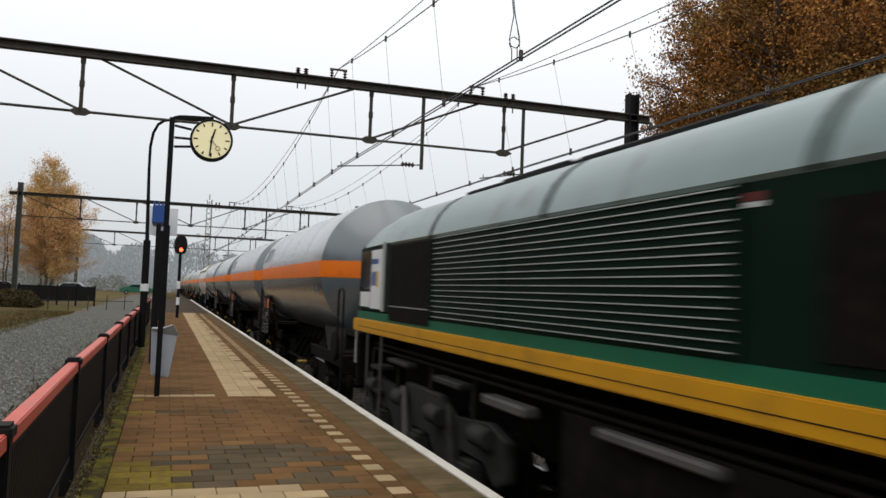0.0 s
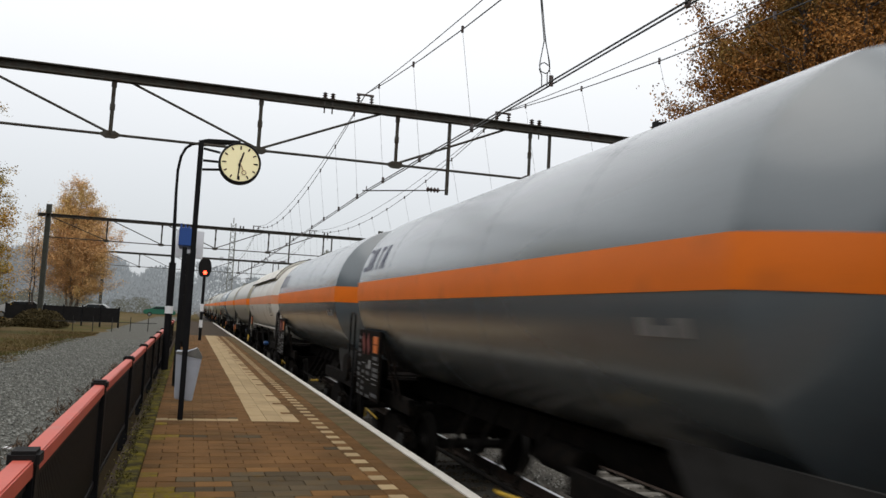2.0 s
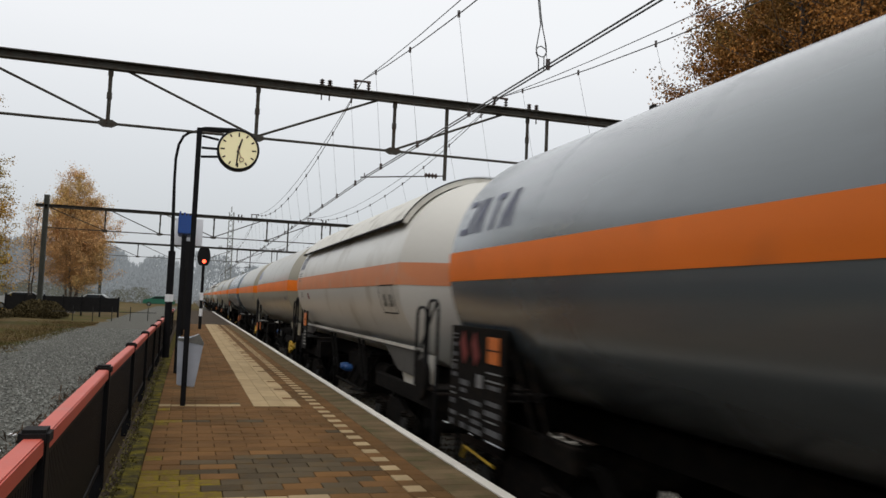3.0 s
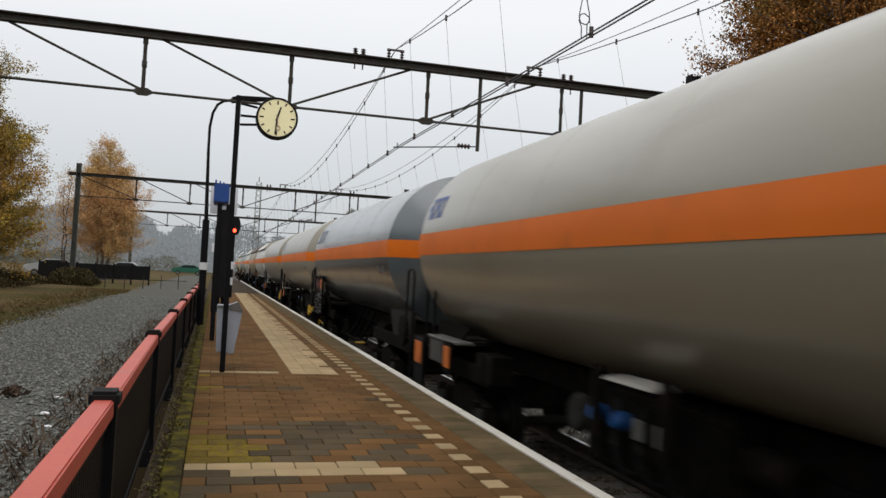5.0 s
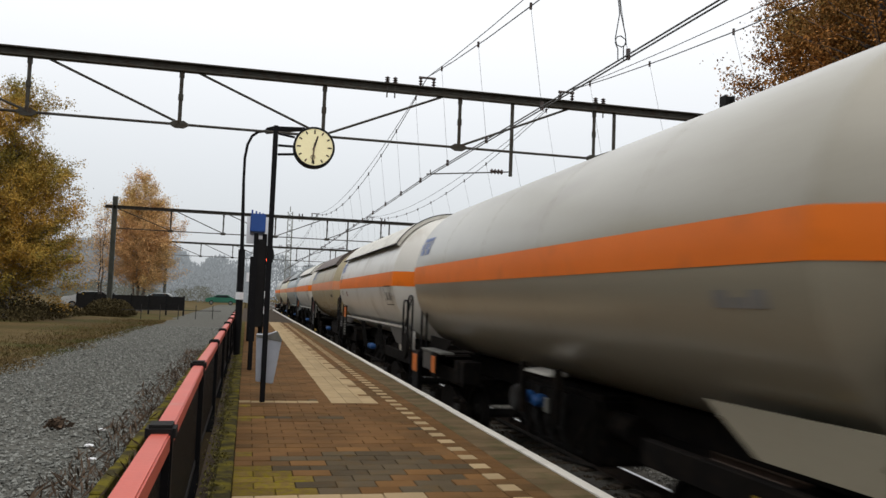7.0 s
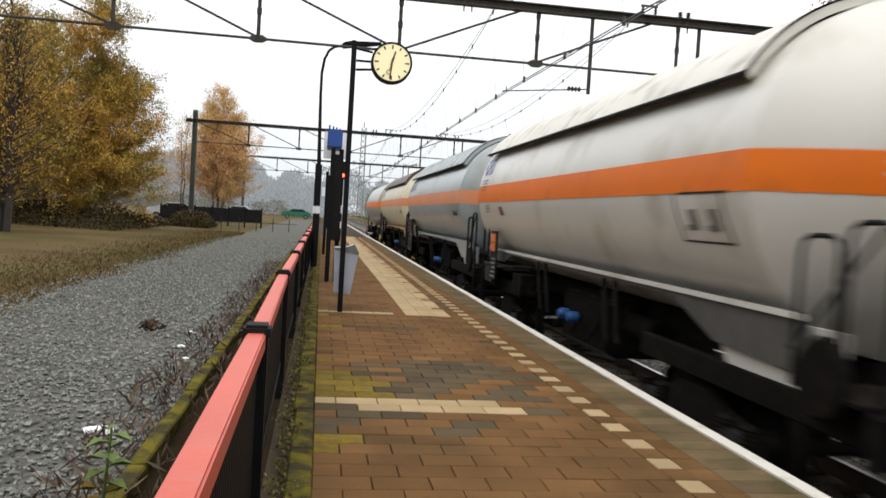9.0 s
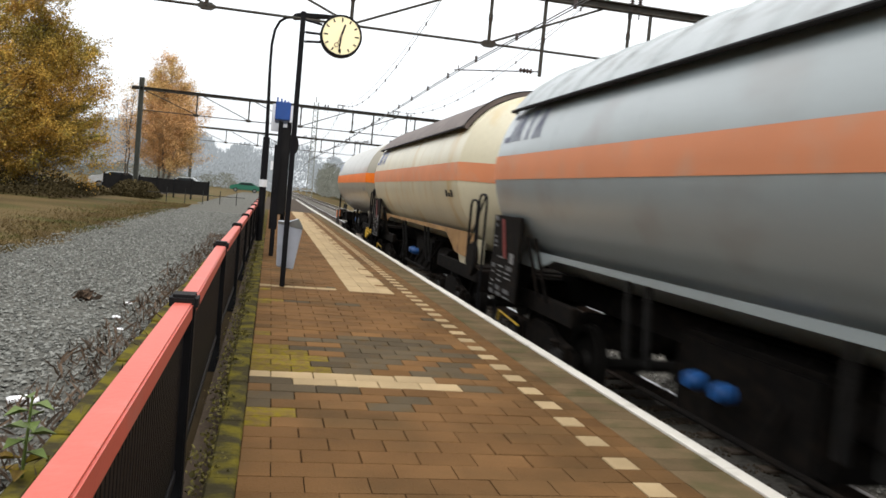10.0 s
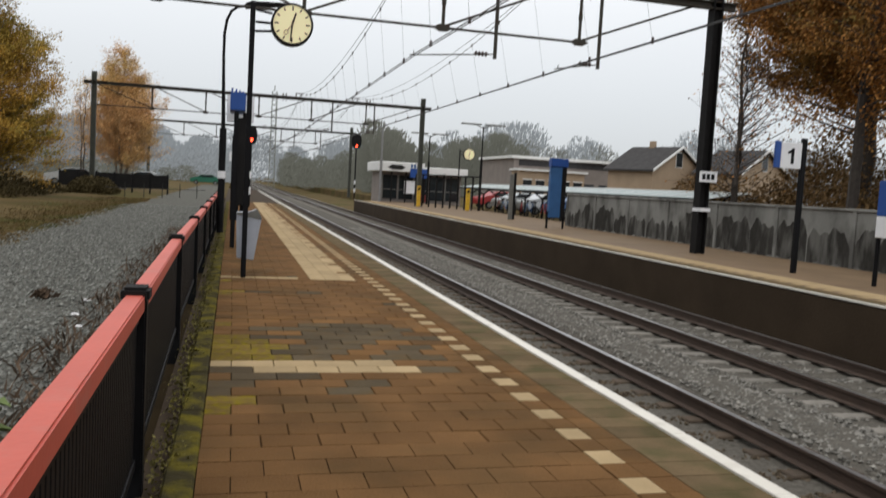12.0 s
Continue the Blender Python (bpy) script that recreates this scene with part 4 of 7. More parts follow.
def tank_wagon(y0, y1, tank, stripe, label, shield=None, logo=NAVY, ribs=False, long_skirt=False, board=True, loops=2, valves=False, skirt=None, group="tank wagons of the train"):
    """A bogie tank wagon whose cylindrical shell runs from y0 to y1 at the start."""
    mid, c = (y0 + y1) / 2, (y1 - y0) / 2
    top = thing("tank_wagon", label, "tank wagon", pose(TRACK_1, mid, RAIL_Z), group)
    VEHICLES.append((top, mid))
    prof = [(-c - dish(RADIUS * f), RADIUS * f) for f in (0, 0.15, 0.3, 0.45, 0.6, 0.75, 0.88, 0.96)] + [(-c - 0.012, RADIUS * 0.994)]
    whole = [(y, max(0.0, r)) for y, r in prof] + [(-c + 0.05, RADIUS)] + [(-c + 2 * c * k / 8, RADIUS) for k in range(1, 8)] + [(c - 0.05, RADIUS)] + [(-y, max(0.0, r)) for y, r in reversed(prof)]
    body = part("tank", lathe(bm_new(), whole, "y", 56, (0, 0, AXIS)), tank, top, smooth=True)
    for k in (1, 2, 3, 4):
        y = -c + 2 * c * k / 5
        seams = lathe(bm_new(), [(y - 0.015, RADIUS - 0.002), (y, RADIUS + 0.0035), (y + 0.015, RADIUS - 0.002)], "y", 48, (0, 0, AXIS))
        part("weld_seam", seams, tank, body)
    part("stripe", belt(0.168, -c, c), stripe, body, "orange warning band round the tank", smooth=True)
    if shield:
        lo, hi, r0 = 31, 149, RADIUS + 0.10
        bm = lathe(bm_new(), [(-c + 0.35, r0), (c - 0.2, r0)], "y", 28, (0, 0, AXIS), (lo, hi))
        for y in (-c + 0.35, c - 0.2):
            lathe(bm, [(y, r0), (y, RADIUS + 0.02)], "y", 28, (0, 0, AXIS), (lo, hi))
        ob = part("sunshield", bm, shield, top, "curved sheet-metal sunshield over the top", smooth=True)
        bm = bm_new()
        for a in (lo, hi):
            x, z = (r0 + 0.005) * math.cos(radians(a)), AXIS + (r0 + 0.005) * math.sin(radians(a))
            rod(bm, (x, -c + 0.35, z), (x, c - 0.2, z), 0.026)
        lathe(bm, [(-c + 0.33, r0 + 0.02), (-c + 0.37, r0 + 0.02), (-c + 0.37, r0 - 0.02)], "y", 28, (0, 0, AXIS), (lo, hi))
        part("shield_edge", bm, BLACK_ROUGH, ob, "dark edge trim")
        if ribs:
            bm = bm_new()
            y = -c + 0.6
            while y < c - 0.3:
                lathe(bm, [(y - 0.03, r0), (y, r0 + 0.03), (y + 0.03, r0)], "y", 24, (0, 0, AXIS), (lo, hi))
                y += 0.95
            part("shield_rib", bm, shield, ob)
    else:
        bm = bm_new()
        box(bm, -0.18, 0.18, -1.6, 1.6, AXIS + RADIUS - 0.02, AXIS + RADIUS + 0.03)
        part("roof_walkway", bm, tank, body)
    # three ragged layers darken downwards: rust streaks plus painted belly shade
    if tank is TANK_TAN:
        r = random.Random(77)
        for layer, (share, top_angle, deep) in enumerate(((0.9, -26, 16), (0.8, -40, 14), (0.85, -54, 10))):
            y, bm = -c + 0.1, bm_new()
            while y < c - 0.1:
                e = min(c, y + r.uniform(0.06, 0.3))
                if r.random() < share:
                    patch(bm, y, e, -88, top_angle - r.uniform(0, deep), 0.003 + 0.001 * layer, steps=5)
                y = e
            part("grime_streak", bm, (STREAK_SHADE_HIGH, STREAK_SHADE_MID, STREAK_SHADE_LOW)[layer], body, "rust-brown streaks and painted shade on the tank's belly")
    # lettering drawn as plain slanted shapes
    bm = bm_new()
    if board:
        for k in range(4):
            y = c - 1.78 + 0.43 * k
            if k == 3:
                patch(bm, y + 0.02, y + 0.1, 14, 31, lean=-0.12)
                patch(bm, y + 0.1, y + 0.3, 14, 17)
                patch(bm, y + 0.1, y + 0.3, 28, 31)
            elif k == 1:
                patch(bm, y + 0.05, y + 0.3, 28, 31)
                patch(bm, y + 0.12, y + 0.2, 14, 28)
            else:
                patch(bm, y + 0.02, y + 0.12, 14, 31, lean=0.1)
                patch(bm, y + 0.24, y + 0.34, 14, 31, lean=-0.1)
    else:
        for k in range(4):
            y = c - 0.98 + 0.21 * k
            patch(bm, y, y + 0.07, 15, 29)
            patch(bm, y + 0.07, y + 0.16, 15 + 5 * (k % 2), 19 + 5 * (k % 2))
            patch(bm, y + 0.07, y + 0.16, 26, 29)
    part("logo", bm, logo, body)
    for k in range(0 if tank is TANK_WHITE else 3):
        part("stencil_plate", patch(bm_new(), -c + 0.45 + 0.22 * k, -c + 0.62 + 0.22 * k, -18, -13 - 2 * (k % 2)), SIGN_DULL if shield is None else UNDER_GREY, body)
    if shield and tank is TANK_WHITE:
        for a0, a1, y_a, y_b in ((-6.8, -6, 0.3, 1.25), (-24, -23.2, 0.3, 1.25), (-24, -6, 0.29, 0.32), (-24, -6, 1.22, 1.25)):
            part("stencil_frame", patch(bm_new(), -c + y_a, -c + y_b, a0, a1, lean=0.12 if a1 - a0 > 5 else 0.0), UNDER_GREY, body)
        for k in range(2):
            part("stencil_figure", patch(bm_new(), -c + 0.46 + 0.4 * k, -c + 0.62 + 0.4 * k, -19, -12, lean=0.05), STEEL_GREY, body)
            part("stencil_figure", patch(bm_new(), -c + 0.5 + 0.4 * k, -c + 0.72 + 0.4 * k, -19.5, -17.5), STEEL_GREY, body)
    if shield and not board:
        for k in range(4):
            part("lettering_line", patch(bm_new(), c - 0.86 + 0.04 * k, c - 0.34, 10 - 2.4 * k, 10.9 - 2.4 * k, steps=1), STEEL_GREY, body)
        for k in range(3):
            part("lettering_line", patch(bm_new(), c - 1.1, c - 0.7, -10 - 2.0 * k, -9.2 - 2.0 * k, steps=1), STEEL_GREY, body)
        part("red_label", patch(bm_new(), c - 2.3, c - 2.02, -16, -10, lean=0.1), BUFFER_RED, body, "small red hazard label")
    # frame
    for sign in (-1, 1):
        over = 1.32 if sign < 0 else 0.02
        y = sign * (c + over)
        part("headstock", bevelled(box(bm_new(), -1.28, 1.28, min(y, y + sign * 0.16), max(y, y + sign * 0.16), 0.86, 1.22), 0.02, 1), UNDER, top)
        buffers(top, y + sign * 0.16, sign)
        depth = 0.75 if sign < 0 else 0.2
        end = part("end_platform", bevelled(box(bm_new(), -1.3, 1.3, min(y, y - sign * depth), max(y, y - sign * depth), 1.22, 1.26), 0.008, 1), UNDER, top)
        for s in (-1, 1):
            for j in range(loops if sign < 0 else 1):
                a = y - 0.22 + 0.55 * j if sign < 0 else y
                b = a - sign * 0.46
                hgt = 2.44 - 0.1 * j
                rail = part("handrail", pipe(bm_new(), [(s * 1.31, a, 0.5 if j == 0 else 1.24), (s * 1.31, a, hgt - 0.12), (s * 1.31, a - sign * 0.03, hgt - 0.04), (s * 1.31, a - sign * 0.12, hgt), (s * 1.31, b + sign * 0.12, hgt), (s * 1.31, b + sign * 0.03, hgt - 0.04), (s * 1.31, b, hgt - 0.12), (s * 1.31, b, 1.24)], 0.021, 8), BLACK, end, "bent tube handrail")
                if loops == 2 and sign < 0 and j == 0:
                    part("brace", rod(bm_new(), (s * 1.31, a + 0.1, 2.42), (s * 1.31, b + 0.6, 1.5), 0.017), BLACK, rail)
            part("step", bevelled(box(bm_new(), s * 1.34 - 0.05, s * 1.34 + 0.03, min(y, y - sign * 0.42), max(y, y - sign * 0.42), 0.5, 0.54), 0.005, 1), YELLOW if valves else UNDER, end, "yellow step iron" if valves else "")
        if sign < 0:
            part("brake_wheel", lathe(bm_new(), [(-1.34, 0.0), (-1.34, 0.27), (-1.30, 0.30), (-1.26, 0.27), (-1.26, 0.0)], "x", 20, (0, y + 0.45, 1.35)), UNDER, top)
        for s in (-1, 1):
            a, b = sign * (c - 2.7), sign * (c + over)
            part("sole_bar", bevelled(box(bm_new(), s * 1.1 - 0.05, s * 1.1 + 0.05, min(a, b), max(a, b), 0.92, 1.16), 0.012, 1), UNDER, top)
            out = [(sign * (c - (1.7 if valves else 1.2)), 1.64), (sign * (c - (1.0 if valves else 0.65)), 1.29 if valves else 1.0), (sign * (c + 0.78 * (over > 1)), 1.29 if valves else 1.0), (sign * (c + 0.85 * (over > 1)), 1.66)]
            part("saddle", prism(bm_new(), out, s * 1.1 - 0.02, s * 1.1 + 0.02, "x"), (tank if valves or long_skirt else UNDER_GREY) if sign < 0 else UNDER, top)
        if valves and sign < 0:
            part("yellow_brake_casting", bevelled(prism(bm_new(), [(-c + 1.0, 0.8), (-c + 0.92, 0.96), (-c + 0.76, 0.98), (-c + 0.66, 0.86), (-c + 0.3, 0.84), (-c + 0.28, 0.78), (-c + 0.62, 0.76), (-c + 0.74, 0.66), (-c + 0.86, 0.66)], -1.24, -1.16, "x"), 0.02, 1), YELLOW, top, "yellow handbrake casting")
            for k in range(5):
                part("yellow_brake_bar", rod(bm_new(), (-1.2, -c + 0.95 - 0.33 * k, 0.9), (-1.2, -c + 0.82 - 0.33 * k, 1.04), 0.035), YELLOW, top, "yellow handbrake gear")
            part("yellow_brake_rail", rod(bm_new(), (-1.2, -c + 1.05, 0.96), (-1.2, -c - 0.6, 0.93), 0.03), YELLOW, top)
        bogie(top, sign * (c - 1.45))
        part("air_tank", lathe(bm_new(), [(-0.5, 0.0), (-0.48, 0.16), (0.48, 0.16), (0.5, 0.0)], "y", 14, (0.5 * sign, sign * 1.4, 1.0)), UNDER, top, smooth=True)
    part("centre_sill", bevelled(box(bm_new(), -0.3, 0.3, -c, c, 1.0, 1.32), 0.01, 1), UNDER, top)
    if long_skirt:
        for s in (-1, 1):
            out = [(-c - 0.55, 1.28), (-c + 0.95, 1.33), (-c + 1.9, 1.66), (c - 2.0, 1.66), (c - 1.4, 1.5), (c, 1.5), (c, 1.72), (-c - 0.45, 1.76)]
            part("side_skirt", prism(bm_new(), out, s * 1.17 - 0.012, s * 1.17 + 0.012, "x"), skirt or tank, top, "painted lower side plate")
            if tank is TANK_WHITE:
                part("skirt_rim", box(bm_new(), s * 1.2 - 0.012, s * 1.2 + 0.012, -c - 0.45, c, 1.70, 1.75), tank, top, "pale rim along the side plate")
            for y in (-1.9, -1.5, 1.3, 1.75):
                part("support_strut", rod(bm_new(), (s * 1.15, y, 1.7), (s * 1.0, y + 0.18, 0.85), 0.035, seg=6), UNDER_GREY, top)
    if not valves:
        for k in range(3):
            part("lettering_bar", box(bm_new(), -1.126, -1.121, -c - 0.35 + 0.05 * k, -c + 0.12 - 0.08 * k, 1.42 - 0.075 * k, 1.445 - 0.075 * k), SIGN_DULL, top)
    for y in (-1.2, -0.5, 0.3, 1.1):
        for s in (-1, 1):
            part("brake_rod", rod(bm_new(), (s * 0.6, y, 1.35), (s * 0.95, y + 0.1, 0.66), 0.03), UNDER, top)
    part("brake_shaft", rod(bm_new(), (-1.0, -1.6, 0.62), (-1.0, 1.6, 0.62), 0.028), UNDER, top)
    part("brake_lever", rod(bm_new(), (-1.2, -2.3, 0.72), (-1.2, -1.2, 0.62), 0.025), YELLOW if loops == 1 else UNDER, top, "yellow brake lever" if loops == 1 else "")
    if shield:
        for y in (0.5, 0.05):
            bm = lathe(bm_new(), [(-0.1, 0.0), (-0.1, 0.06), (-0.04, 0.085), (0.06, 0.08), (0.08, 0.0)], "x", 14, (-1.02, y, 0.95))
            part("valve", bm, VALVE_BLUE, top, "blue discharge valve", True)
        # plain dark block added to hide the bright ballast behind the valves
        part("valve_manifold", bevelled(box(bm_new(), -0.8, 0.8, -0.9, 1.3, 0.5, 1.3), 0.06, 2), UNDER, top, "dark block standing in for pipework behind the valves")
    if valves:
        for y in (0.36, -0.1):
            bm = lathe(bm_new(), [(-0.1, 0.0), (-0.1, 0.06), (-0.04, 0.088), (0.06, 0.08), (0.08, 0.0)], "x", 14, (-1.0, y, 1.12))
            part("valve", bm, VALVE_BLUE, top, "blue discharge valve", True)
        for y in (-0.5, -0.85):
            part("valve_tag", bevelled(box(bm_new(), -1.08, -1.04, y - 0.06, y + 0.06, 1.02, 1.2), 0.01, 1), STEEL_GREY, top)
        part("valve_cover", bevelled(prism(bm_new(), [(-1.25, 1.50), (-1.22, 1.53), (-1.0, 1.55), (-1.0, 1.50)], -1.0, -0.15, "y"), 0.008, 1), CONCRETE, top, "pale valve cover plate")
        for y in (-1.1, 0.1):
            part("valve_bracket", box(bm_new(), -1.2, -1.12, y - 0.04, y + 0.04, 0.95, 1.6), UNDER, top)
        # added dark block keeps the space behind these valves black
        part("valve_manifold", bevelled(box(bm_new(), -0.75, 0.75, -1.35, 1.15, 0.5, 1.32), 0.06, 2), UNDER, top, "dark block standing in for pipework behind the valves")
        for k in range(4):
            part("valve_pipe", pipe(bm_new(), [(-0.98, -0.9 + 0.45 * k, 1.3), (-1.02, -0.9 + 0.45 * k, 0.9), (-0.9, -0.85 + 0.45 * k, 0.62), (-0.6, -0.8 + 0.45 * k, 0.55)], 0.035, 8), UNDER_GREY, top)
        part("hose_reel", lathe(bm_new(), [(-1.08, 0.0), (-1.08, 0.16), (-1.0, 0.2), (-0.92, 0.16), (-0.92, 0.0)], "x", 16, (0, 0.75, 1.05)), UNDER_GREY, top, smooth=True)
    if board:
        wide = 1.2 if shield else 1.62
        bd = part("data_board", bevelled(box(bm_new(), -1.40, -1.36, c - wide, c + 0.12, 0.98, 2.15), 0.008, 1), UNDER, top, "black data board with dim grey lettering bars")
        r = random.Random(int(mid))
        # worn lettering in columns of unequal lines
        columns = ((c - 0.16, c + 0.1, 1.0, 2.08), (c - 0.55, c - 0.22, 1.0, 1.6), (c - 1.0, c - 0.6, 1.0, 1.5), (c - 1.56, c - 1.08, 1.05, 1.72))
        for col, (a, b, z, high) in enumerate(columns[:3] if shield else columns):
            while z < high:
                h = r.choice((0.014, 0.016, 0.045, 0.055, 0.06))
                if r.random() < 0.85:
                    part("lettering_bar", box(bm_new(), -1.404, -1.398, a + r.uniform(0, 0.12), b - r.uniform(0, 0.1), z, z + h), SIGN_DULL if h < 0.02 else BOARD_GREY, bd)
                z += h + r.uniform(0.03, 0.07)
        if shield:
            part("red_label", prism(bm_new(), [(c - 0.42, 2.1), (c - 0.3, 2.1), (c - 0.52, 1.55), (c - 0.64, 1.55)], -1.407, -1.399, "x"), BUFFER_RED, bd, "faded red slanted label")
        else:
            plate = part("hazard_plate", bevelled(box(bm_new(), -1.41, -1.395, c - 1.46, c - 1.14, 1.78, 2.06), 0.004, 1), PLATE_ORANGE, bd, "orange hazard plate")
            part("plate_line", box(bm_new(), -1.413, -1.409, c - 1.46, c - 1.14, 1.915, 1.93), BLACK, plate)
            for a in (c - 0.5, c - 0.88):
                part("red_label", prism(bm_new(), [(a + 0.16, 2.1), (a + 0.27, 1.96), (a + 0.13, 1.72), (a + 0.01, 1.84)], -1.407, -1.399, "x"), BUFFER_RED, bd, "faded red hazard diamond")
        part("white_tag", box(bm_new(), -1.406, -1.399, c - 0.98, c - 0.82, 1.5, 1.64), SIGN_DULL, bd)
        for a in (c - wide - 0.02, c - wide - 0.35):
            part("board_strut", rod(bm_new(), (-1.3, a, 1.9), (-1.15, a - 0.25, 1.1), 0.025, seg=6), UNDER, bd)
        part("yellow_lever", rod(rod(bm_new(), (-1.22, c - 0.9, 0.66), (-1.22, c + 0.02, 0.72), 0.017), (-1.22, c + 0.02, 0.72), (-1.22, c + 0.1, 0.58), 0.02), YELLOW, top, "yellow brake changeover lever")
    else:
        low, back = (1.7, 1.52) if shield else (0.95, 0.1)
        holder = part("plate_holder", bevelled(box(bm_new(), -1.40, -1.365, c - back - 0.06, c - back + 0.44, 1.15 if shield else 0.6, low + 0.4), 0.006, 1), BLACK_ROUGH, top)
        part("hazard_plate", bevelled(box(bm_new(), -1.42, -1.402, c - back, c - back + 0.38, low, low + 0.34), 0.004, 1), PLATE_ORANGE, holder, "orange hazard plate")
        if shield:
            for k in range(5):
                part("lettering_bar", box(bm_new(), -1.404, -1.399, c - back, c - back + 0.36 - 0.05 * (k % 3), 1.2 + 0.085 * k, 1.225 + 0.085 * k), CONCRETE, holder)
            part("plate_line", box(bm_new(), -1.424, -1.419, c - back, c - back + 0.38, 1.86, 1.876), BLACK, holder)
        part("data_box", bevelled(box(bm_new(), -1.34, -1.2, c - 1.05, c - 0.35, 1.05, 1.4), 0.02, 1), UNDER_GREY if shield else DUSTY, top, "dusty pale equipment box")
        part("box_lid", bevelled(box(bm_new(), -1.36, -1.1, c - 1.85, c - 0.3, 1.4, 1.44), 0.008, 1), UNDER_GREY if shield else STEEL_GREY, top, "pale tray over the equipment")
        if not shield:
            second = part("second_holder", bevelled(box(bm_new(), -1.40, -1.365, c - 1.72, c - 1.36, 0.98, 1.42), 0.006, 1), UNDER, top)
            part("hazard_plate", bevelled(box(bm_new(), -1.415, -1.402, c - 1.68, c - 1.4, 1.06, 1.36), 0.004, 1), PLATE_ORANGE, second, "orange hazard plate")
        for k in range(2):
            part("equipment_box", box(bm_new(), -1.2, -0.9, c - 2.9 + 0.35 * k, c - 2.62 + 0.35 * k, 1.0, 1.35), UNDER, top)
    return top


def locomotive(rear):
    """A big diesel locomotive, its rear cab at y = rear at the start."""
    top = thing("diesel_locomotive", "green diesel freight locomotive with a yellow sill and pale roof", "locomotive", pose(TRACK_1, rear, RAIL_Z))
    VEHICLES.append((top, rear))
    length, w = 21.2, 1.32
    part("sill", bevelled(box(bm_new(), -w - 0.05, w + 0.05, -length, 0, 1.755, 1.96), 0.014, 2), LOCO_YELLOW, top, "yellow side sill")
    bm = box(bm_new(), -w - 0.053, -w - 0.049, -length, -0.4, 1.838, 1.845)
    part("sill_groove", bm, BLACK, top)
    part("lower_band", box(bm_new(), -w, w, -length + 0.1, -0.05, 1.96, 2.08), LOCO_MID, top, "bright green lower band")
    part("hood", box(bm_new(), -w, w, -length + 2.3, -2.2, 2.08, 3.1), LOCO_GREEN, top, "dark green body side")
    roof = [(-w, 3.1), (-w - 0.02, 3.13), (-w + 0.03, 3.27), (-w + 0.11, 3.41), (-w + 0.22, 3.53), (-w + 0.37, 3.63), (-w + 0.55, 3.69), (-w + 0.8, 3.72), (w - 0.8, 3.72), (w - 0.37, 3.63), (w - 0.11, 3.41), (w + 0.02, 3.13), (w, 3.1)]
    part("roof", prism(bm_new(), roof, -length + 2.3, -2.0, "y"), LOCO_ROOF, top, "pale teal roof", True)
    for y0, y1, z1 in ((-4.6, -3.5, 3.77), (-6.4, -4.7, 3.79), (-9.2, -6.6, 3.775)):
        part("roof_hatch", bevelled(box(bm_new(), -0.7, 0.7, y0, y1, 3.62, z1), 0.02, 1), BLACK_ROUGH, top, "dark roof hatch")
    for y in (-10.35, -7.2, -4.0):
        part("roof_joint", prism(bm_new(), [(a * 1.003, b + 0.004) for a, b in roof], y - 0.05, y + 0.05, "y"), LOCO_GREEN, top)
    part("exhaust_fan", lathe(bm_new(), [(3.7, 0.5), (3.8, 0.5), (3.8, 0.0)], "z", 24, (0, -9.5, 0)), UNDER, top)
    # radiator with bright slats
    grille = part("radiator", box(bm_new(), -w - 0.012, -w - 0.002, -9.74, -4.15, 2.1, 3.09), LOCO_GREEN, top, "dark radiator opening")
    slat = mesh_of("slat", box(bm_new(), -0.02, 0.0, -9.72, -4.2, -0.0042, 0.0042), SLAT)
    for k in range(16):
        shared("slat", slat, grille, pose(-w - 0.012, 0, 2.13 + 0.0635 * k))
    for y in (-9.76, -6.3, -4.12):
        part("frame_bar", box(bm_new(), -w - 0.03, -w, y - 0.02, y + 0.02, 2.08, 3.1), LOCO_GREEN, top)
    part("side_grille", box(bm_new(), -w - 0.012, -w, -4.02, -2.12, 2.0, 3.07), UNDER, top, "black mesh side grille")
    part("grille_bar", box(bm_new(), -w - 0.02, -w - 0.012, -4.0, -2.14, 2.2, 2.212), SLAT, top)
    part("air_intake", box(bm_new(), -w - 0.012, -w, -12.6, -10.4, 2.14, 2.95), UNDER, top, "black air intake opening")
    part("emblem", prism(bm_new(), [(-9.94, 2.99), (-9.82, 2.99), (-9.825, 3.04), (-9.93, 3.04)], -w - 0.006, -w, "x"), BUFFER_RED, top)
    part("emblem_base", prism(bm_new(), [(-9.94, 2.955), (-9.82, 2.955), (-9.82, 2.985), (-9.94, 2.985)], -w - 0.006, -w, "x"), SIGN_WHITE, top)
    for end in (0, 1):
        y = (lambda s: -s) if end == 0 else (lambda s: -length + s)
        side = [(y(0.02), 2.08), (y(0.06), 3.16), (y(2.2), 3.16), (y(2.2), 2.08)]
        cab = part("cab", bevelled(prism(bm_new(), side, -w + 0.02, w - 0.02, "x"), 0.04, 2), LOCO_GREEN, top, "green driver's cab")
        bm, rings = bm_new(), []
        for s, drop, narrow in ((2.25, 0.0, 0.0), (1.5, 0.03, 0.0), (0.75, 0.13, 0.02), (0.3, 0.27, 0.05), (0.0, 0.5, 0.1)):
            rings.append([bm.verts.new((a * (1 - narrow / w), y(s), max(3.12, b - drop * (b - 3.1) / 0.7))) for a, b in roof])
        for p, q in zip(rings, rings[1:]):
            for k in range(len(roof) - 1):
                bm.faces.new((p[k], p[k + 1], q[k + 1], q[k]))
        bm.faces.new(rings[-1])
        part("cab_roof", bm, LOCO_ROOF, cab, "pale teal cab roof sloping to the end", smooth=True)
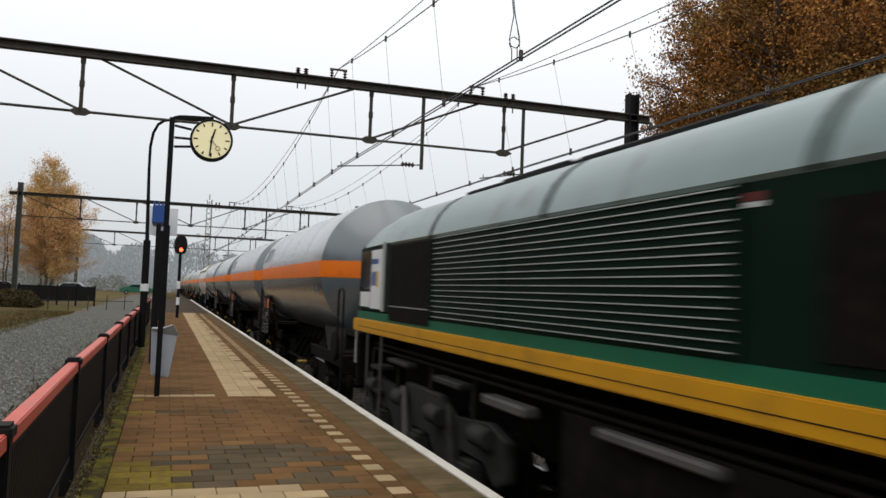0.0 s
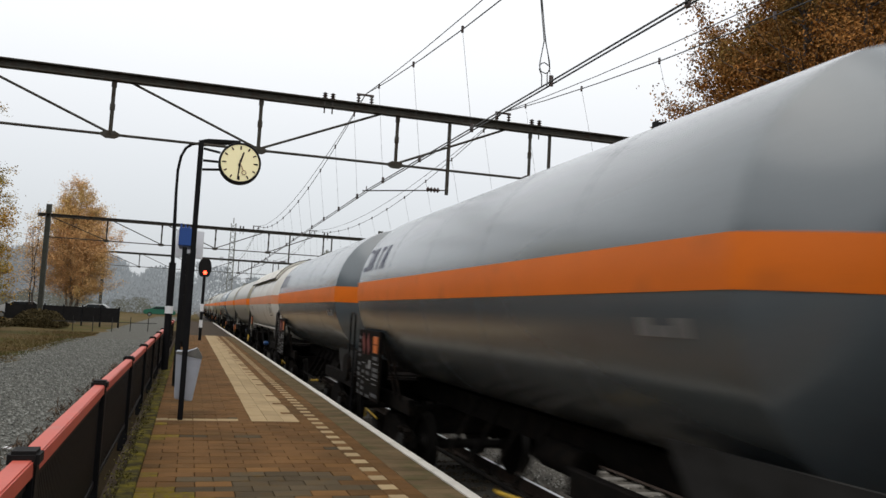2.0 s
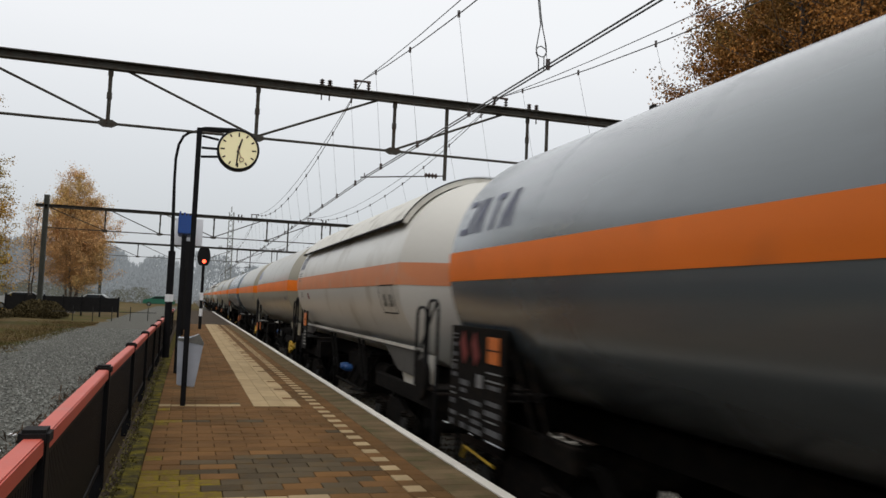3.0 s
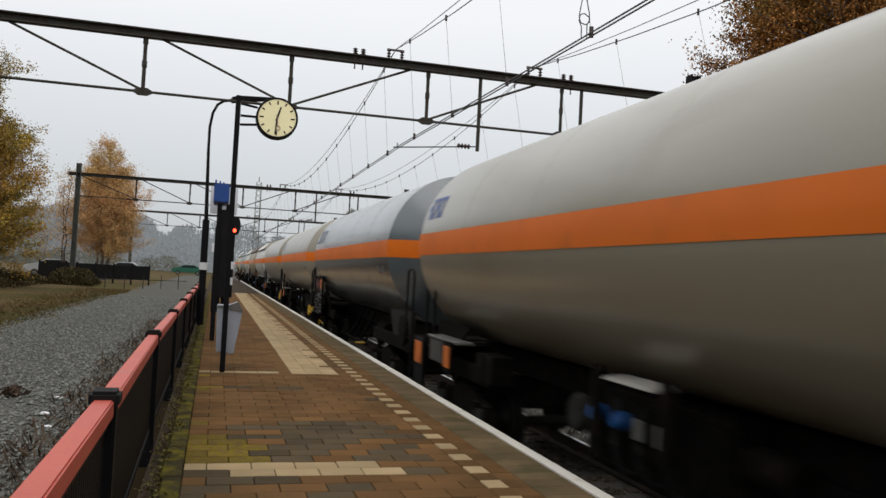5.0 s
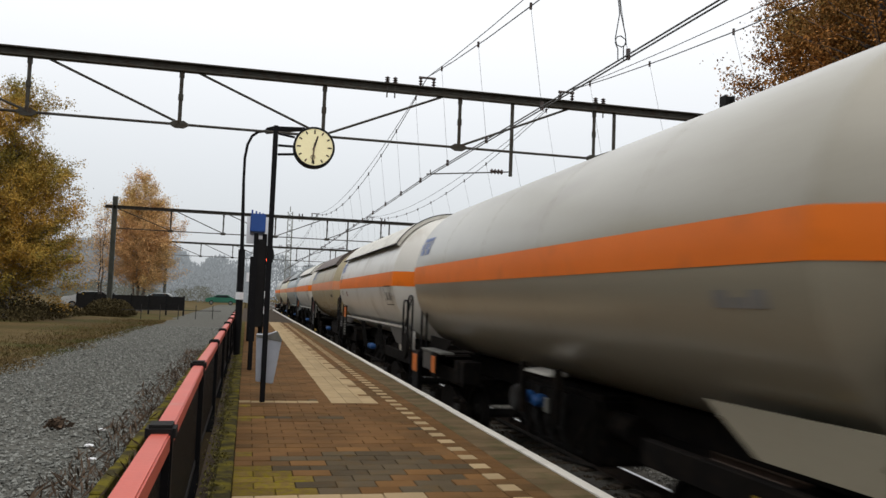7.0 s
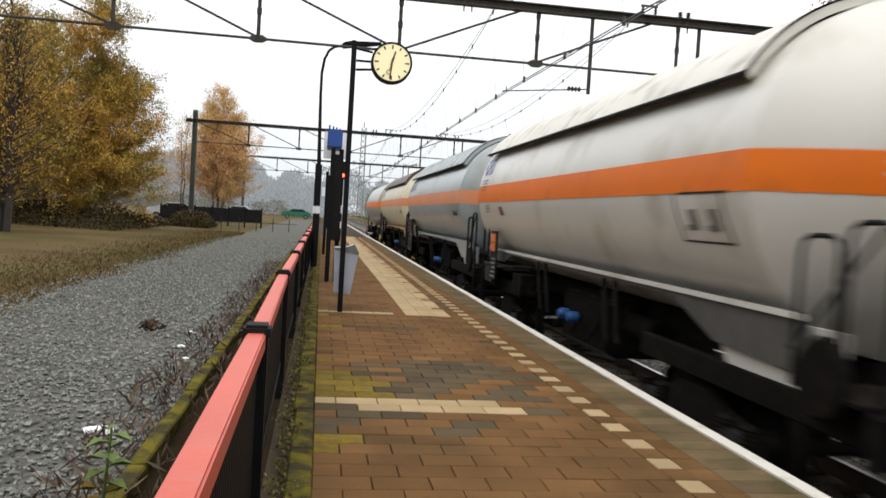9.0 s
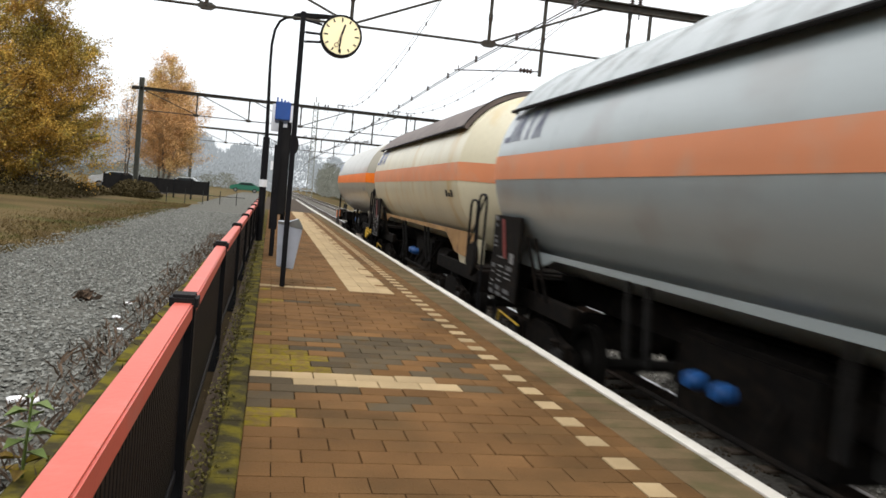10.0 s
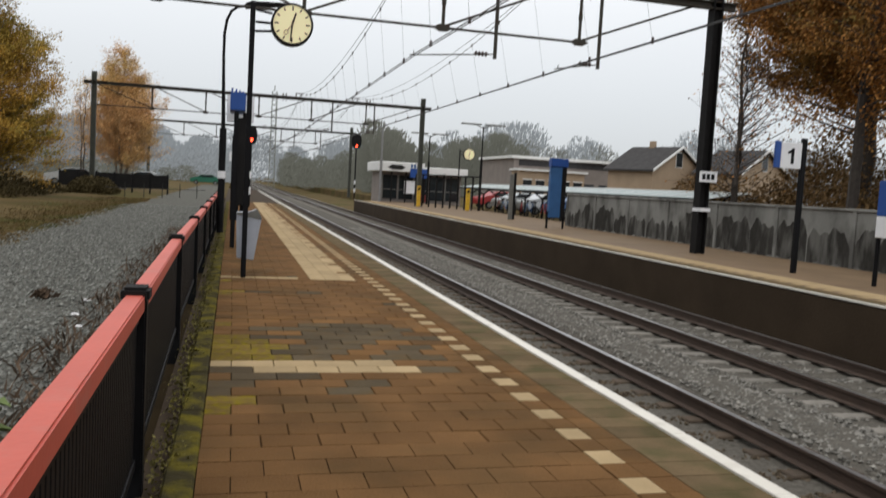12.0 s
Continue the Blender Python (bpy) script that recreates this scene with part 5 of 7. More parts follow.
        part("cab_window", bevelled(box(bm_new(), -w + 0.008, -w + 0.03, min(y(0.2), y(0.84)), max(y(0.2), y(0.84)), 2.45, 3.06), 0.01, 1), GLASS_DARK, cab, "dark cab side window")
        part("lower_panel", box(bm_new(), -w + 0.006, -w + 0.03, min(y(0.2), y(0.84)), max(y(0.2), y(0.84)), 2.16, 2.4), SIGN_WHITE, cab)
        poster = part("door_poster", box(bm_new(), -w, -w + 0.03, min(y(0.92), y(1.56)), max(y(0.92), y(1.56)), 2.14, 3.06), SIGN_WHITE, cab, "white poster with blue and yellow shapes")
        for a in (0.98, 1.08, 1.18):
            part("poster_shape", box(bm_new(), -w - 0.004, -w, min(y(a), y(a + 0.07)), max(y(a), y(a + 0.07)), 2.5, 2.72), BLUE, poster)
        part("poster_shape", box(bm_new(), -w - 0.004, -w, min(y(0.94), y(1.36)), max(y(0.94), y(1.36)), 2.84, 2.92), BLUE, poster)
        part("poster_badge", box(bm_new(), -w - 0.004, -w, min(y(1.29), y(1.4)), max(y(1.29), y(1.4)), 2.48, 2.72), YELLOW, poster)
        part("door_handrail", rod(bm_new(), (-w - 0.05, y(1.9), 2.12), (-w - 0.05, y(1.9), 3.15), 0.03), SLAT, cab)
        part("windscreen", box(bm_new(), -0.95, 0.95, min(y(0.0), y(0.05)), max(y(0.0), y(0.05)), 2.55, 2.95), GLASS_DARK, cab)
        for s in (-1, 1):
            part("end_handrail", pipe(bm_new(), [(s * 1.3, y(-0.02), 1.2), (s * 1.3, y(-0.02), 1.9)], 0.02), SLAT, top)
        part("headstock", bevelled(box(bm_new(), -1.3, 1.3, min(y(0), y(0.12)), max(y(0), y(0.12)), 0.8, 1.7), 0.03, 1), UNDER, top)
        buffers(top, y(0) , 1 if end == 0 else -1)
        bogie(top, y(3.6), 1.85, 3)
        for k in range(3):
            part("step", box(bm_new(), -1.36, -1.1, min(y(1.3), y(1.75)), max(y(1.3), y(1.75)), 0.55 + 0.35 * k, 0.6 + 0.35 * k), UNDER_GREY, top)
    part("fuel_tank", bevelled(box(bm_new(), -1.25, 1.25, -13.6, -7.4, 0.35, 1.6), 0.12, 2), UNDER, top)
    for at in (-3.6, -length + 3.6):
        # heavy three-axle truck: arched side frame, brake cylinders, sand pipes and hangers
        arch = [(-2.75, 0.62), (-2.45, 0.5), (-2.2, 0.72), (-1.5, 0.72), (-1.25, 0.42), (-0.6, 0.42), (-0.35, 0.7), (0.35, 0.7), (0.6, 0.42), (1.25, 0.42), (1.5, 0.72), (2.2, 0.72), (2.45, 0.5), (2.75, 0.62), (2.75, 1.0), (2.3, 1.12), (1.1, 1.0), (0.7, 1.2), (-0.7, 1.2), (-1.1, 1.0), (-2.3, 1.12), (-2.75, 1.0)]
        truck = part("truck_frame", bevelled(prism(bm_new(), [(at + a, b) for a, b in arch], -1.24, -1.14, "x"), 0.015, 1), UNDER_GREY, top, "grimy cast truck frame")
        for k in range(4):
            y = at - 2.25 + 1.5 * k
            part("brake_cylinder", lathe(bm_new(), [(-0.2, 0.0), (-0.2, 0.1), (0.16, 0.115), (0.2, 0.05), (0.34, 0.045), (0.34, 0.0)], "y", 14, (-1.3, y, 0.98)), UNDER_GREY, truck, smooth=True)
            part("brake_shoe", bevelled(prism(bm_new(), [(y + 0.3, 0.3), (y + 0.4, 0.32), (y + 0.46, 0.62), (y + 0.4, 0.72), (y + 0.3, 0.6)], -1.0, -0.86, "x"), 0.015, 1), UNDER, truck)
            part("sand_pipe", pipe(bm_new(), [(-1.2, y + 0.5, 1.5), (-1.22, y + 0.5, 0.9), (-1.1, y + 0.62, 0.3), (-0.85, y + 0.75, 0.12)], 0.02, 6), UNDER_GREY, truck)
        for k in range(3):
            y = at - 1.85 + 1.85 * k
            part("journal_box", bevelled(box(bm_new(), -1.36, -1.14, y - 0.2, y + 0.2, 0.3, 0.66), 0.04, 2), UNDER_GREY, truck)
            part("damper", rod(bm_new(), (-1.34, y + 0.3, 0.45), (-1.3, y + 0.62, 1.15), 0.05, 0.04, 8), DUSTY if k == 1 else UNDER_GREY, truck)
    for k, (a, b, lo, hi) in enumerate(((-6.9, -5.9, 1.32, 1.42), (-5.2, -4.3, 1.36, 1.44), (-9.6, -8.2, 1.38, 1.46), (-3.2, -2.2, 1.4, 1.47))):
        part("pipe_cover", bevelled(box(bm_new(), -1.34, -1.16, a, b, lo, hi), 0.02, 1), DUSTY if k % 2 == 0 else UNDER_GREY, top, "dusty pipe cover below the sill")
    for z in (1.52, 1.6):
        part("air_pipe", rod(bm_new(), (-1.22, -length + 1.0, z), (-1.22, -1.0, z), 0.022, seg=6), UNDER, top)
    # dark plate added to fill the lit gap under the floor
    part("back_plate", box(bm_new(), -0.6, 0.6, -length + 0.6, -0.6, 0.75, 1.75), UNDER, top, "dark filler plate below the floor")
    for y in (-1.05, -1.9):
        part("step_rail", rod(bm_new(), (-1.36, y, 0.5), (-1.36, y, 1.75), 0.02), DUSTY, top)
    return top


locomotive(13.45)
GREY = dict(tank=TANK_GREY, stripe=ORANGE, loops=1)
BEIGE = dict(tank=TANK_BEIGE, stripe=ORANGE, board=False, logo=BLUE, valves=True)
GREY_TEXT = "grey gas tank wagon with orange band and dark lettering"
BEIGE_TEXT = "beige gas tank wagon with orange band and blue mark"
END = [13.6, 26.8, 40.8, 54.2, 68.3, 82.6, 96.9, 111.2, 125.5, 139.7, 154.0, 167.6, 180.8, 194.4, 208.7, 223.15, 237.8]
CARS = [
    dict(GREY, label=GREY_TEXT), dict(GREY, label=GREY_TEXT), dict(GREY, label=GREY_TEXT), dict(GREY, label=GREY_TEXT),
    dict(tank=TANK_WHITE, stripe=ORANGE_PALE, shield=SHIELD_WHITE, long_skirt=True, skirt=DUSTY, board=False, logo=NAVY, label="off-white tank wagon with a white sunshield and faded orange band"),
    dict(BEIGE, label=BEIGE_TEXT),
    dict(BEIGE, label=BEIGE_TEXT),
    dict(GREY, label=GREY_TEXT),
    dict(BEIGE, label=BEIGE_TEXT),
    dict(BEIGE, label=BEIGE_TEXT),
    dict(tank=TANK_WHITE, stripe=ORANGE, shield=SHIELD_WHITE, long_skirt=True, skirt=DUSTY, board=False, logo=BLUE, label="white tank wagon with a sunshield and bright orange band"),
    dict(tank=TANK_TAN, stripe=ORANGE_PALE, shield=SHIELD_BROWN, board=True, logo=BLUE, label="rust-streaked tan tank wagon with a brown sunshield"),
    dict(tank=TANK_WHITE, stripe=ORANGE, shield=SHIELD_WHITE, long_skirt=True, skirt=DUSTY, board=False, logo=BLUE, label="white tank wagon with a white sunshield and bright orange band"),
    dict(tank=TANK_BLUE, stripe=ORANGE_PALE, shield=SHIELD_GREY, ribs=True, long_skirt=True, board=True, logo=NAVY, label="blue-grey tank wagon with a ribbed grey sunshield"),
    dict(tank=TANK_CREAM, stripe=ORANGE_PALE, shield=SHIELD_BROWN, long_skirt=True, skirt=SKIRT_RUST, board=True, logo=BLUE, label="stained cream tank wagon with a brown sunshield"),
    dict(BEIGE, label="last beige gas tank wagon with an orange band"),
]
for k, car in enumerate(CARS):
    tank_wagon(END[k] + 2.55, END[k + 1], **car)


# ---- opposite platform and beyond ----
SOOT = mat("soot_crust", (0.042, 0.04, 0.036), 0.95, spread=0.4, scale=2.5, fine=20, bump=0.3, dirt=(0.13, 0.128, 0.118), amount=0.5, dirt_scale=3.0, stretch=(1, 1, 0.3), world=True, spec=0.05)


def concrete_wall():
    g = random.Random(19)
    y = 8.0
    while y < 35:
        top = thing("concrete_wall", "soot-streaked grey concrete wall panel behind the platform", "wall", pose(15.2, y, 0), group="concrete wall panels", kind="structure")
        part("panel", bevelled(box(bm_new(), 0, 0.16, 0.01, 2.99, -0.1, 1.42), 0.012, 1), WALL_CONC, top)
        part("coping", bevelled(box(bm_new(), -0.05, 0.21, 0.0, 3.0, 1.42, 1.49), 0.012, 1), WALL_CONC, top)
        part("pilaster", bevelled(box(bm_new(), -0.04, 0.0, 2.88, 3.0, -0.1, 1.42), 0.008, 1), WALL_CONC, top)
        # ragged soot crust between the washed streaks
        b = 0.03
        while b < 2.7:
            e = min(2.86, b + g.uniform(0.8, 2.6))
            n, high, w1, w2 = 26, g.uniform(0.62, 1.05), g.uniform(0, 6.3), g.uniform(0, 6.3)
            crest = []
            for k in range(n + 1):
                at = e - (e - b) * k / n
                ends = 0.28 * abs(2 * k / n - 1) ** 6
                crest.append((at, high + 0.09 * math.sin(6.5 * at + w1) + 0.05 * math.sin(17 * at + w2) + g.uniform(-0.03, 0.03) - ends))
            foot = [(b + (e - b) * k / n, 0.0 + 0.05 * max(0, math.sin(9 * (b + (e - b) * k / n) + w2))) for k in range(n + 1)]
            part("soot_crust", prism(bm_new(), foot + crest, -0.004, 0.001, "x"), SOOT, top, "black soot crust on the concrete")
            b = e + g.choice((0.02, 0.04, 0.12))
        y += 3.0


concrete_wall()


def platform_sign():
    top = thing("platform_number_sign", "white platform number 1 sign with blue edge on black post", "sign", pose(12.25, 15.3, 0))
    part("post", bevelled(box(bm_new(), -0.055, 0.055, -0.05, 0.05, 0, 2.95), 0.01, 1), BLACK, top)
    part("board", bevelled(box(bm_new(), -0.58, -0.06, -0.03, 0.03, 2.28, 2.84), 0.008, 1), SIGN_WHITE, top)
    part("blue_edge", bevelled(box(bm_new(), -0.72, -0.582, -0.03, 0.03, 2.28, 2.86), 0.008, 1), BLUE, top, "blue end of the sign")
    figure = [(-0.02, 0.0), (0.055, 0.0), (0.055, 0.34), (0.0, 0.34), (-0.03, 0.295), (-0.1, 0.27), (-0.1, 0.215), (-0.02, 0.23)]
    part("numeral", prism(bm_new(), [(-0.31 + a, 2.38 + b) for a, b in figure], -0.036, -0.0305, "y"), BLACK, top, "black numeral 1")


platform_sign()


def name_sign(x, y, label, z0, z1):
    top = thing("station_sign", label, "sign", pose(x, y, 0))
    for s in (-0.55, 0.55):
        part("post", rod(bm_new(), (0, s, 0), (0, s, z1), 0.045), BLACK, top)
    part("board", bevelled(box(bm_new(), -0.05, 0.05, -0.6, 0.6, z0 + (z1 - z0) * 0.38, z1), 0.01, 1), BLUE, top, "blue board")
    part("lower_board", bevelled(box(bm_new(), -0.05, 0.05, -0.6, 0.6, z0, z0 + (z1 - z0) * 0.375), 0.01, 1), SIGN_WHITE, top, "white board")
    part("lettering_bar", box(bm_new(), -0.056, -0.0505, -0.4, 0.3, z1 - 0.32, z1 - 0.2), SIGN_WHITE, top)


name_sign(12.35, 12.5, "blue and white station sign on black posts", 0.95, 2.05)


def blue_kiosk():
    top = thing("ticket_pillar", "blue information pillar on two black legs", "information sign", pose(13.3, 31.6, 0))
    for s in (-0.42, 0.3):
        part("leg", rod(bm_new(), (s, 0, 0), (s, 0, 0.7), 0.05), BLACK, top)
    part("case", bevelled(box(bm_new(), -0.4, 0.1, -0.12, 0.12, 0.45, 2.55), 0.02), BLUE_FADED, top)
    part("header", bevelled(box(bm_new(), -0.42, 0.34, -0.16, 0.16, 2.55, 2.9), 0.02), BLUE, top)
    part("side_panel", bevelled(box(bm_new(), 0.102, 0.3, -0.12, 0.12, 0.45, 2.55), 0.02), BLACK_ROUGH, top)


blue_kiosk()


def mast_plate():
    top = thing("distance_plate", "white plate with dark bars strapped to the gantry mast", "sign", pose(12.95, 20.1, 0))
    part("plate", bevelled(box(bm_new(), -0.25, 0.3, -0.04, -0.02, 2.0, 2.3), 0.005, 1), SIGN_WHITE, top)
    for k in range(3):
        part("dark_bar", box(bm_new(), -0.17 + 0.14 * k, -0.07 + 0.14 * k, -0.045, -0.041, 2.07, 2.23), BLACK, top)
    part("band", box(bm_new(), -0.16, 0.16, -0.05, 0.35, 1.18, 1.28), SIGN_WHITE, top)


mast_plate()


def twin_lamp(x, y, h, label):
    top = thing("street_lamp", label, "lamp post", pose(x, y, 0), group="twin-arm platform lamps")
    part("pole", rod(rod(bm_new(), (0, 0, 0), (0, 0, h * 0.62), 0.09, seg=10), (0, 0, h * 0.62), (0, 0, h), 0.05, seg=10), BLACK_ROUGH, top)
    for s in (-1, 1):
        part("lamp_head", bevelled(box(bm_new(), min(s * 0.15, s * 1.55), max(s * 0.15, s * 1.55), -0.12, 0.12, h + 0.1, h + 0.2), 0.03, 1), STEEL_GREY, top)
        part("arm", rod(bm_new(), (0, 0, h - 0.1), (s * 0.5, 0, h + 0.12), 0.03), STEEL_GREY, top)


twin_lamp(16.3, 52.5, 5.6, "grey twin-arm lamp post on the opposite platform")
twin_lamp(15.4, 64.0, 5.5, "grey twin-arm lamp post farther down the platform")
station_clock(15.6, 55.5, 3.85, 0.42, "round white clock on a dark post on the opposite platform")


def fence_row():
    """Dark upright slatted windbreak by the shelter."""
    top = thing("slatted_screen", "dark upright slatted screen beside the shelter", "screen", pose(12.9, 57.0, 0))
    me = mesh_of("slat", box(bm_new(), -0.05, 0.05, -0.05, 0.05, 0, 2.3), BLACK_ROUGH)
    for k in range(10):
        shared("slat", me, top, Matrix.Translation((0.38 * k, -0.5 * k, 0)))
    part("top_rail", rod(bm_new(), (0, 0, 2.25), (3.4, -4.5, 2.25), 0.05), BLACK_ROUGH, top)


fence_row()


def shelter():
    top = thing("station_building", "low white flat-roofed station kiosk with a blue fascia", "building", pose(14.2, 67.6, -0.1))
    part("wall", box(bm_new(), -1.9, 5.0, 0, 5, 0, 2.58), BRICK_GREY, top)
    part("fascia", bevelled(box(bm_new(), -2.3, 1.55, -0.9, 5.4, 2.62, 3.42), 0.05, 1), PAINT_WHITE, top, "white flat roof edge")
    part("side_fascia", bevelled(box(bm_new(), 1.6, 5.4, -0.6, 5.4, 2.5, 3.14), 0.05, 1), PAINT_WHITE, top, "lower white roof edge")
    for k in range(5):
        a = -1.8 + 1.36 * k
        win = part("window", box(bm_new(), a, a + 1.2, -0.05, 0.02, 0.35, 2.35), GLASS_DARK, top, "dark glazed front")
        part("frame", box(bm_new(), a - 0.06, a, -0.09, 0.0, 0.2, 2.45), STEEL_GREY, win)
        part("frame", box(bm_new(), a, a + 1.2, -0.09, -0.05, 1.1, 1.17), STEEL_GREY, win)
    part("blue_panel", box(bm_new(), 0.3, 1.9, -0.98, -0.91, 2.2, 2.95), BLUE, top, "blue sign panel")
    part("white_notice", box(bm_new(), -0.1, 0.8, -0.7, -0.66, 0.85, 1.9), SIGN_WHITE, top, "white notice")
    part("red_notice", box(bm_new(), 1.1, 1.9, -0.7, -0.66, 0.2, 0.8), BUFFER_RED, top)
    part("emblem", prism(bm_new(), [(-1.6, 2.98), (-1.25, 3.2), (-0.45, 3.2), (-0.1, 2.98), (-0.45, 2.8), (-1.25, 2.8)], -0.93, -0.905, "y"), UNDER_GREY, top)
    for k in range(4):
        part("lettering_bar", box(bm_new(), 0.35 + 0.26 * k, 0.5 + 0.26 * k, -0.93, -0.905, 3.0, 3.3), BLUE_FADED, top)
    for x in (-2.1, -1.2, 0.0, 1.6, 3.3, 5.2):
        part("column", rod(bm_new(), (x, -0.7, 0), (x, -0.7, 2.62), 0.07), BLACK_ROUGH, top)
    part("pole", rod(rod(bm_new(), (-2.2, -1.05, 0), (-2.2, -1.05, 3.5), 0.1), (-2.2, -1.05, 3.5), (-2.2, -1.05, 6.1), 0.075), SIGN_DULL, top, "pale slim pole beside the roof")


shelter()


def notice_post():
    top = thing("notice_board", "tall slim grey notice board with a dark edge on the platform", "sign", pose(14.0, 39.5, 0))
    part("board", bevelled(box(bm_new(), -0.1, 0.12, -0.05, 0.05, 0.0, 2.3), 0.015, 1), STEEL_GREY, top)
    part("dark_edge", bevelled(box(bm_new(), 0.122, 0.24, -0.06, 0.06, 0.0, 2.4), 0.012, 1), BLACK_ROUGH, top)


notice_post()


def yellow_post(x, y):
    top = thing("card_reader", "yellow travel-card post standing on the platform", "card reader", pose(x, y, 0), group="yellow card posts")
    part("body", bevelled(box(bm_new(), -0.13, 0.13, -0.08, 0.08, 0, 1.45), 0.03), YELLOW, top)
    part("screen", box(bm_new(), -0.08, 0.08, -0.085, -0.08, 1.15, 1.35), BLACK, top)


yellow_post(12.9, 56.0)
yellow_post(15.2, 51.5)


def bike_rack_roof(y0, y1):
    top = thing("bicycle_shelter", "long low bicycle shelter with a pale sheet roof on forked posts", "bicycle shelter", pose(18.3, 0, -0.33))
    y = y0
    sheet = mesh_of("roof_sheet", prism(bm_new(), [(-0.9, 1.88), (0, 2.03), (0.9, 2.14), (0.9, 2.17), (0, 2.06), (-0.9, 1.91)], 0.02, 1.48, "y"), SHED_GLASS)
    while y < y1:
        shared("roof_sheet", sheet, top, Matrix.Translation((0, y, 0)))
        part("sheet_joint", rod(bm_new(), (-0.9, y, 1.915), (0.0, y, 2.065), 0.018, seg=5), PAINT_WHITE, top)
        y += 1.5
    part("edge_beam", box(bm_new(), 0.88, 0.95, y0, y1, 2.15, 2.22), PAINT_WHITE, top, "white upper edge")
    part("lower_beam", box(bm_new(), -0.98, -0.9, y0, y1, 1.76, 1.87), UNDER_GREY, top, "dark lower beam")
    y = y0 + 1.0
    while y < y1:
        bm = rod(bm_new(), (0, y, 0), (0, y, 1.45), 0.06)
        rod(bm, (0, y, 1.4), (-0.7, y, 1.86), 0.045)
        rod(bm, (0, y, 1.4), (0.7, y, 2.1), 0.045)
        part("forked_post", bm, BLACK_ROUGH, top)
        y += 3.0


bike_rack_roof(27.0, 61.5)


def bicycle(x, y, turn, material):
    top = thing("bicycle", "parked city bicycle leaning in the shelter", "bicycle", pose(x, y, -0.1, 0, 0, turn), group="parked bicycles")
    for s in (-0.52, 0.52):
        bm = bm_new()
        pipe(bm, [(s + 0.34 * math.cos(t), 0, 0.35 + 0.34 * math.sin(t)) for t in np.linspace(0, 6.2832, 15)], 0.022, 5)
        part("wheel", bm, BLACK, top)
    bm = pipe(bm_new(), [(-0.52, 0, 0.35), (-0.2, 0, 0.9), (0.35, 0, 0.85), (0.52, 0, 0.35)], 0.022, 6)
    pipe(bm, [(0.35, 0, 0.85), (-0.1, 0, 0.35), (-0.2, 0, 0.9)], 0.022, 6)
    part("frame", bm, material, top)
    bm = pipe(bm_new(), [(0.35, 0, 0.85), (0.33, 0, 1.05)], 0.018, 6)
    rod(bm, (0.3, -0.28, 1.06), (0.3, 0.28, 1.06), 0.016)
    part("handlebar", bm, BLACK, top)
    part("saddle", bevelled(box(bm_new(), -0.33, -0.08, -0.07, 0.07, 0.92, 1.0), 0.03, 1), BLACK_ROUGH, top)


rb = random.Random(5)
for k in range(16):
    bicycle(17.6 + rb.uniform(-0.2, 0.2), 36.5 + 1.05 * k, rb.uniform(70, 110), (BLACK, CAR_BLUE, STEEL_GREY, CAR_RED)[k % 4])


def car(x, y, turn, material, label, z=-0.1):
    top = thing("parked_car", label, "car", pose(x, y, z, 0, 0, turn), group="parked cars")
    side = [(-2.1, 0.35), (-2.15, 0.75), (-1.95, 0.95), (-1.1, 1.05), (-0.6, 1.42), (0.9, 1.45), (1.6, 1.0), (2.05, 0.9), (2.15, 0.5), (2.1, 0.35)]
    part("body", bevelled(prism(bm_new(), side, -0.85, 0.85, "y"), 0.07, 2), material, top, smooth=True)
    for s in (-0.855, 0.855):
        part("side_window", prism(bm_new(), [(-0.95, 1.06), (-0.55, 1.36), (0.85, 1.38), (1.3, 1.06)], min(s, s * 1.006), max(s, s * 1.006), "y"), GLASS_DARK, top)
        for x2 in (-1.3, 1.35):
            wheel = part("wheel", lathe(bm_new(), [(-0.1, 0.0), (-0.1, 0.3), (0.1, 0.3), (0.1, 0.0)], "y", 16, (x2, s, 0.31)), BLACK_ROUGH, top)
            part("rim", lathe(bm_new(), [(-0.105, 0.0), (-0.105, 0.19), (0.105, 0.19), (0.105, 0.0)], "y", 12, (x2, s, 0.31)), STEEL_GREY, wheel)


for k, (material, word) in enumerate(((CAR_WHITE, "silver"), (CAR_RED, "dark red"), (CAR_BLUE, "blue"), (CAR_WHITE, "white"), (CAR_WHITE, "silver"), (CAR_RED, "dark red"))):
    car(21.5, 38 + 5.2 * k, 8, material, word + " car parked beyond the bicycle shelter")


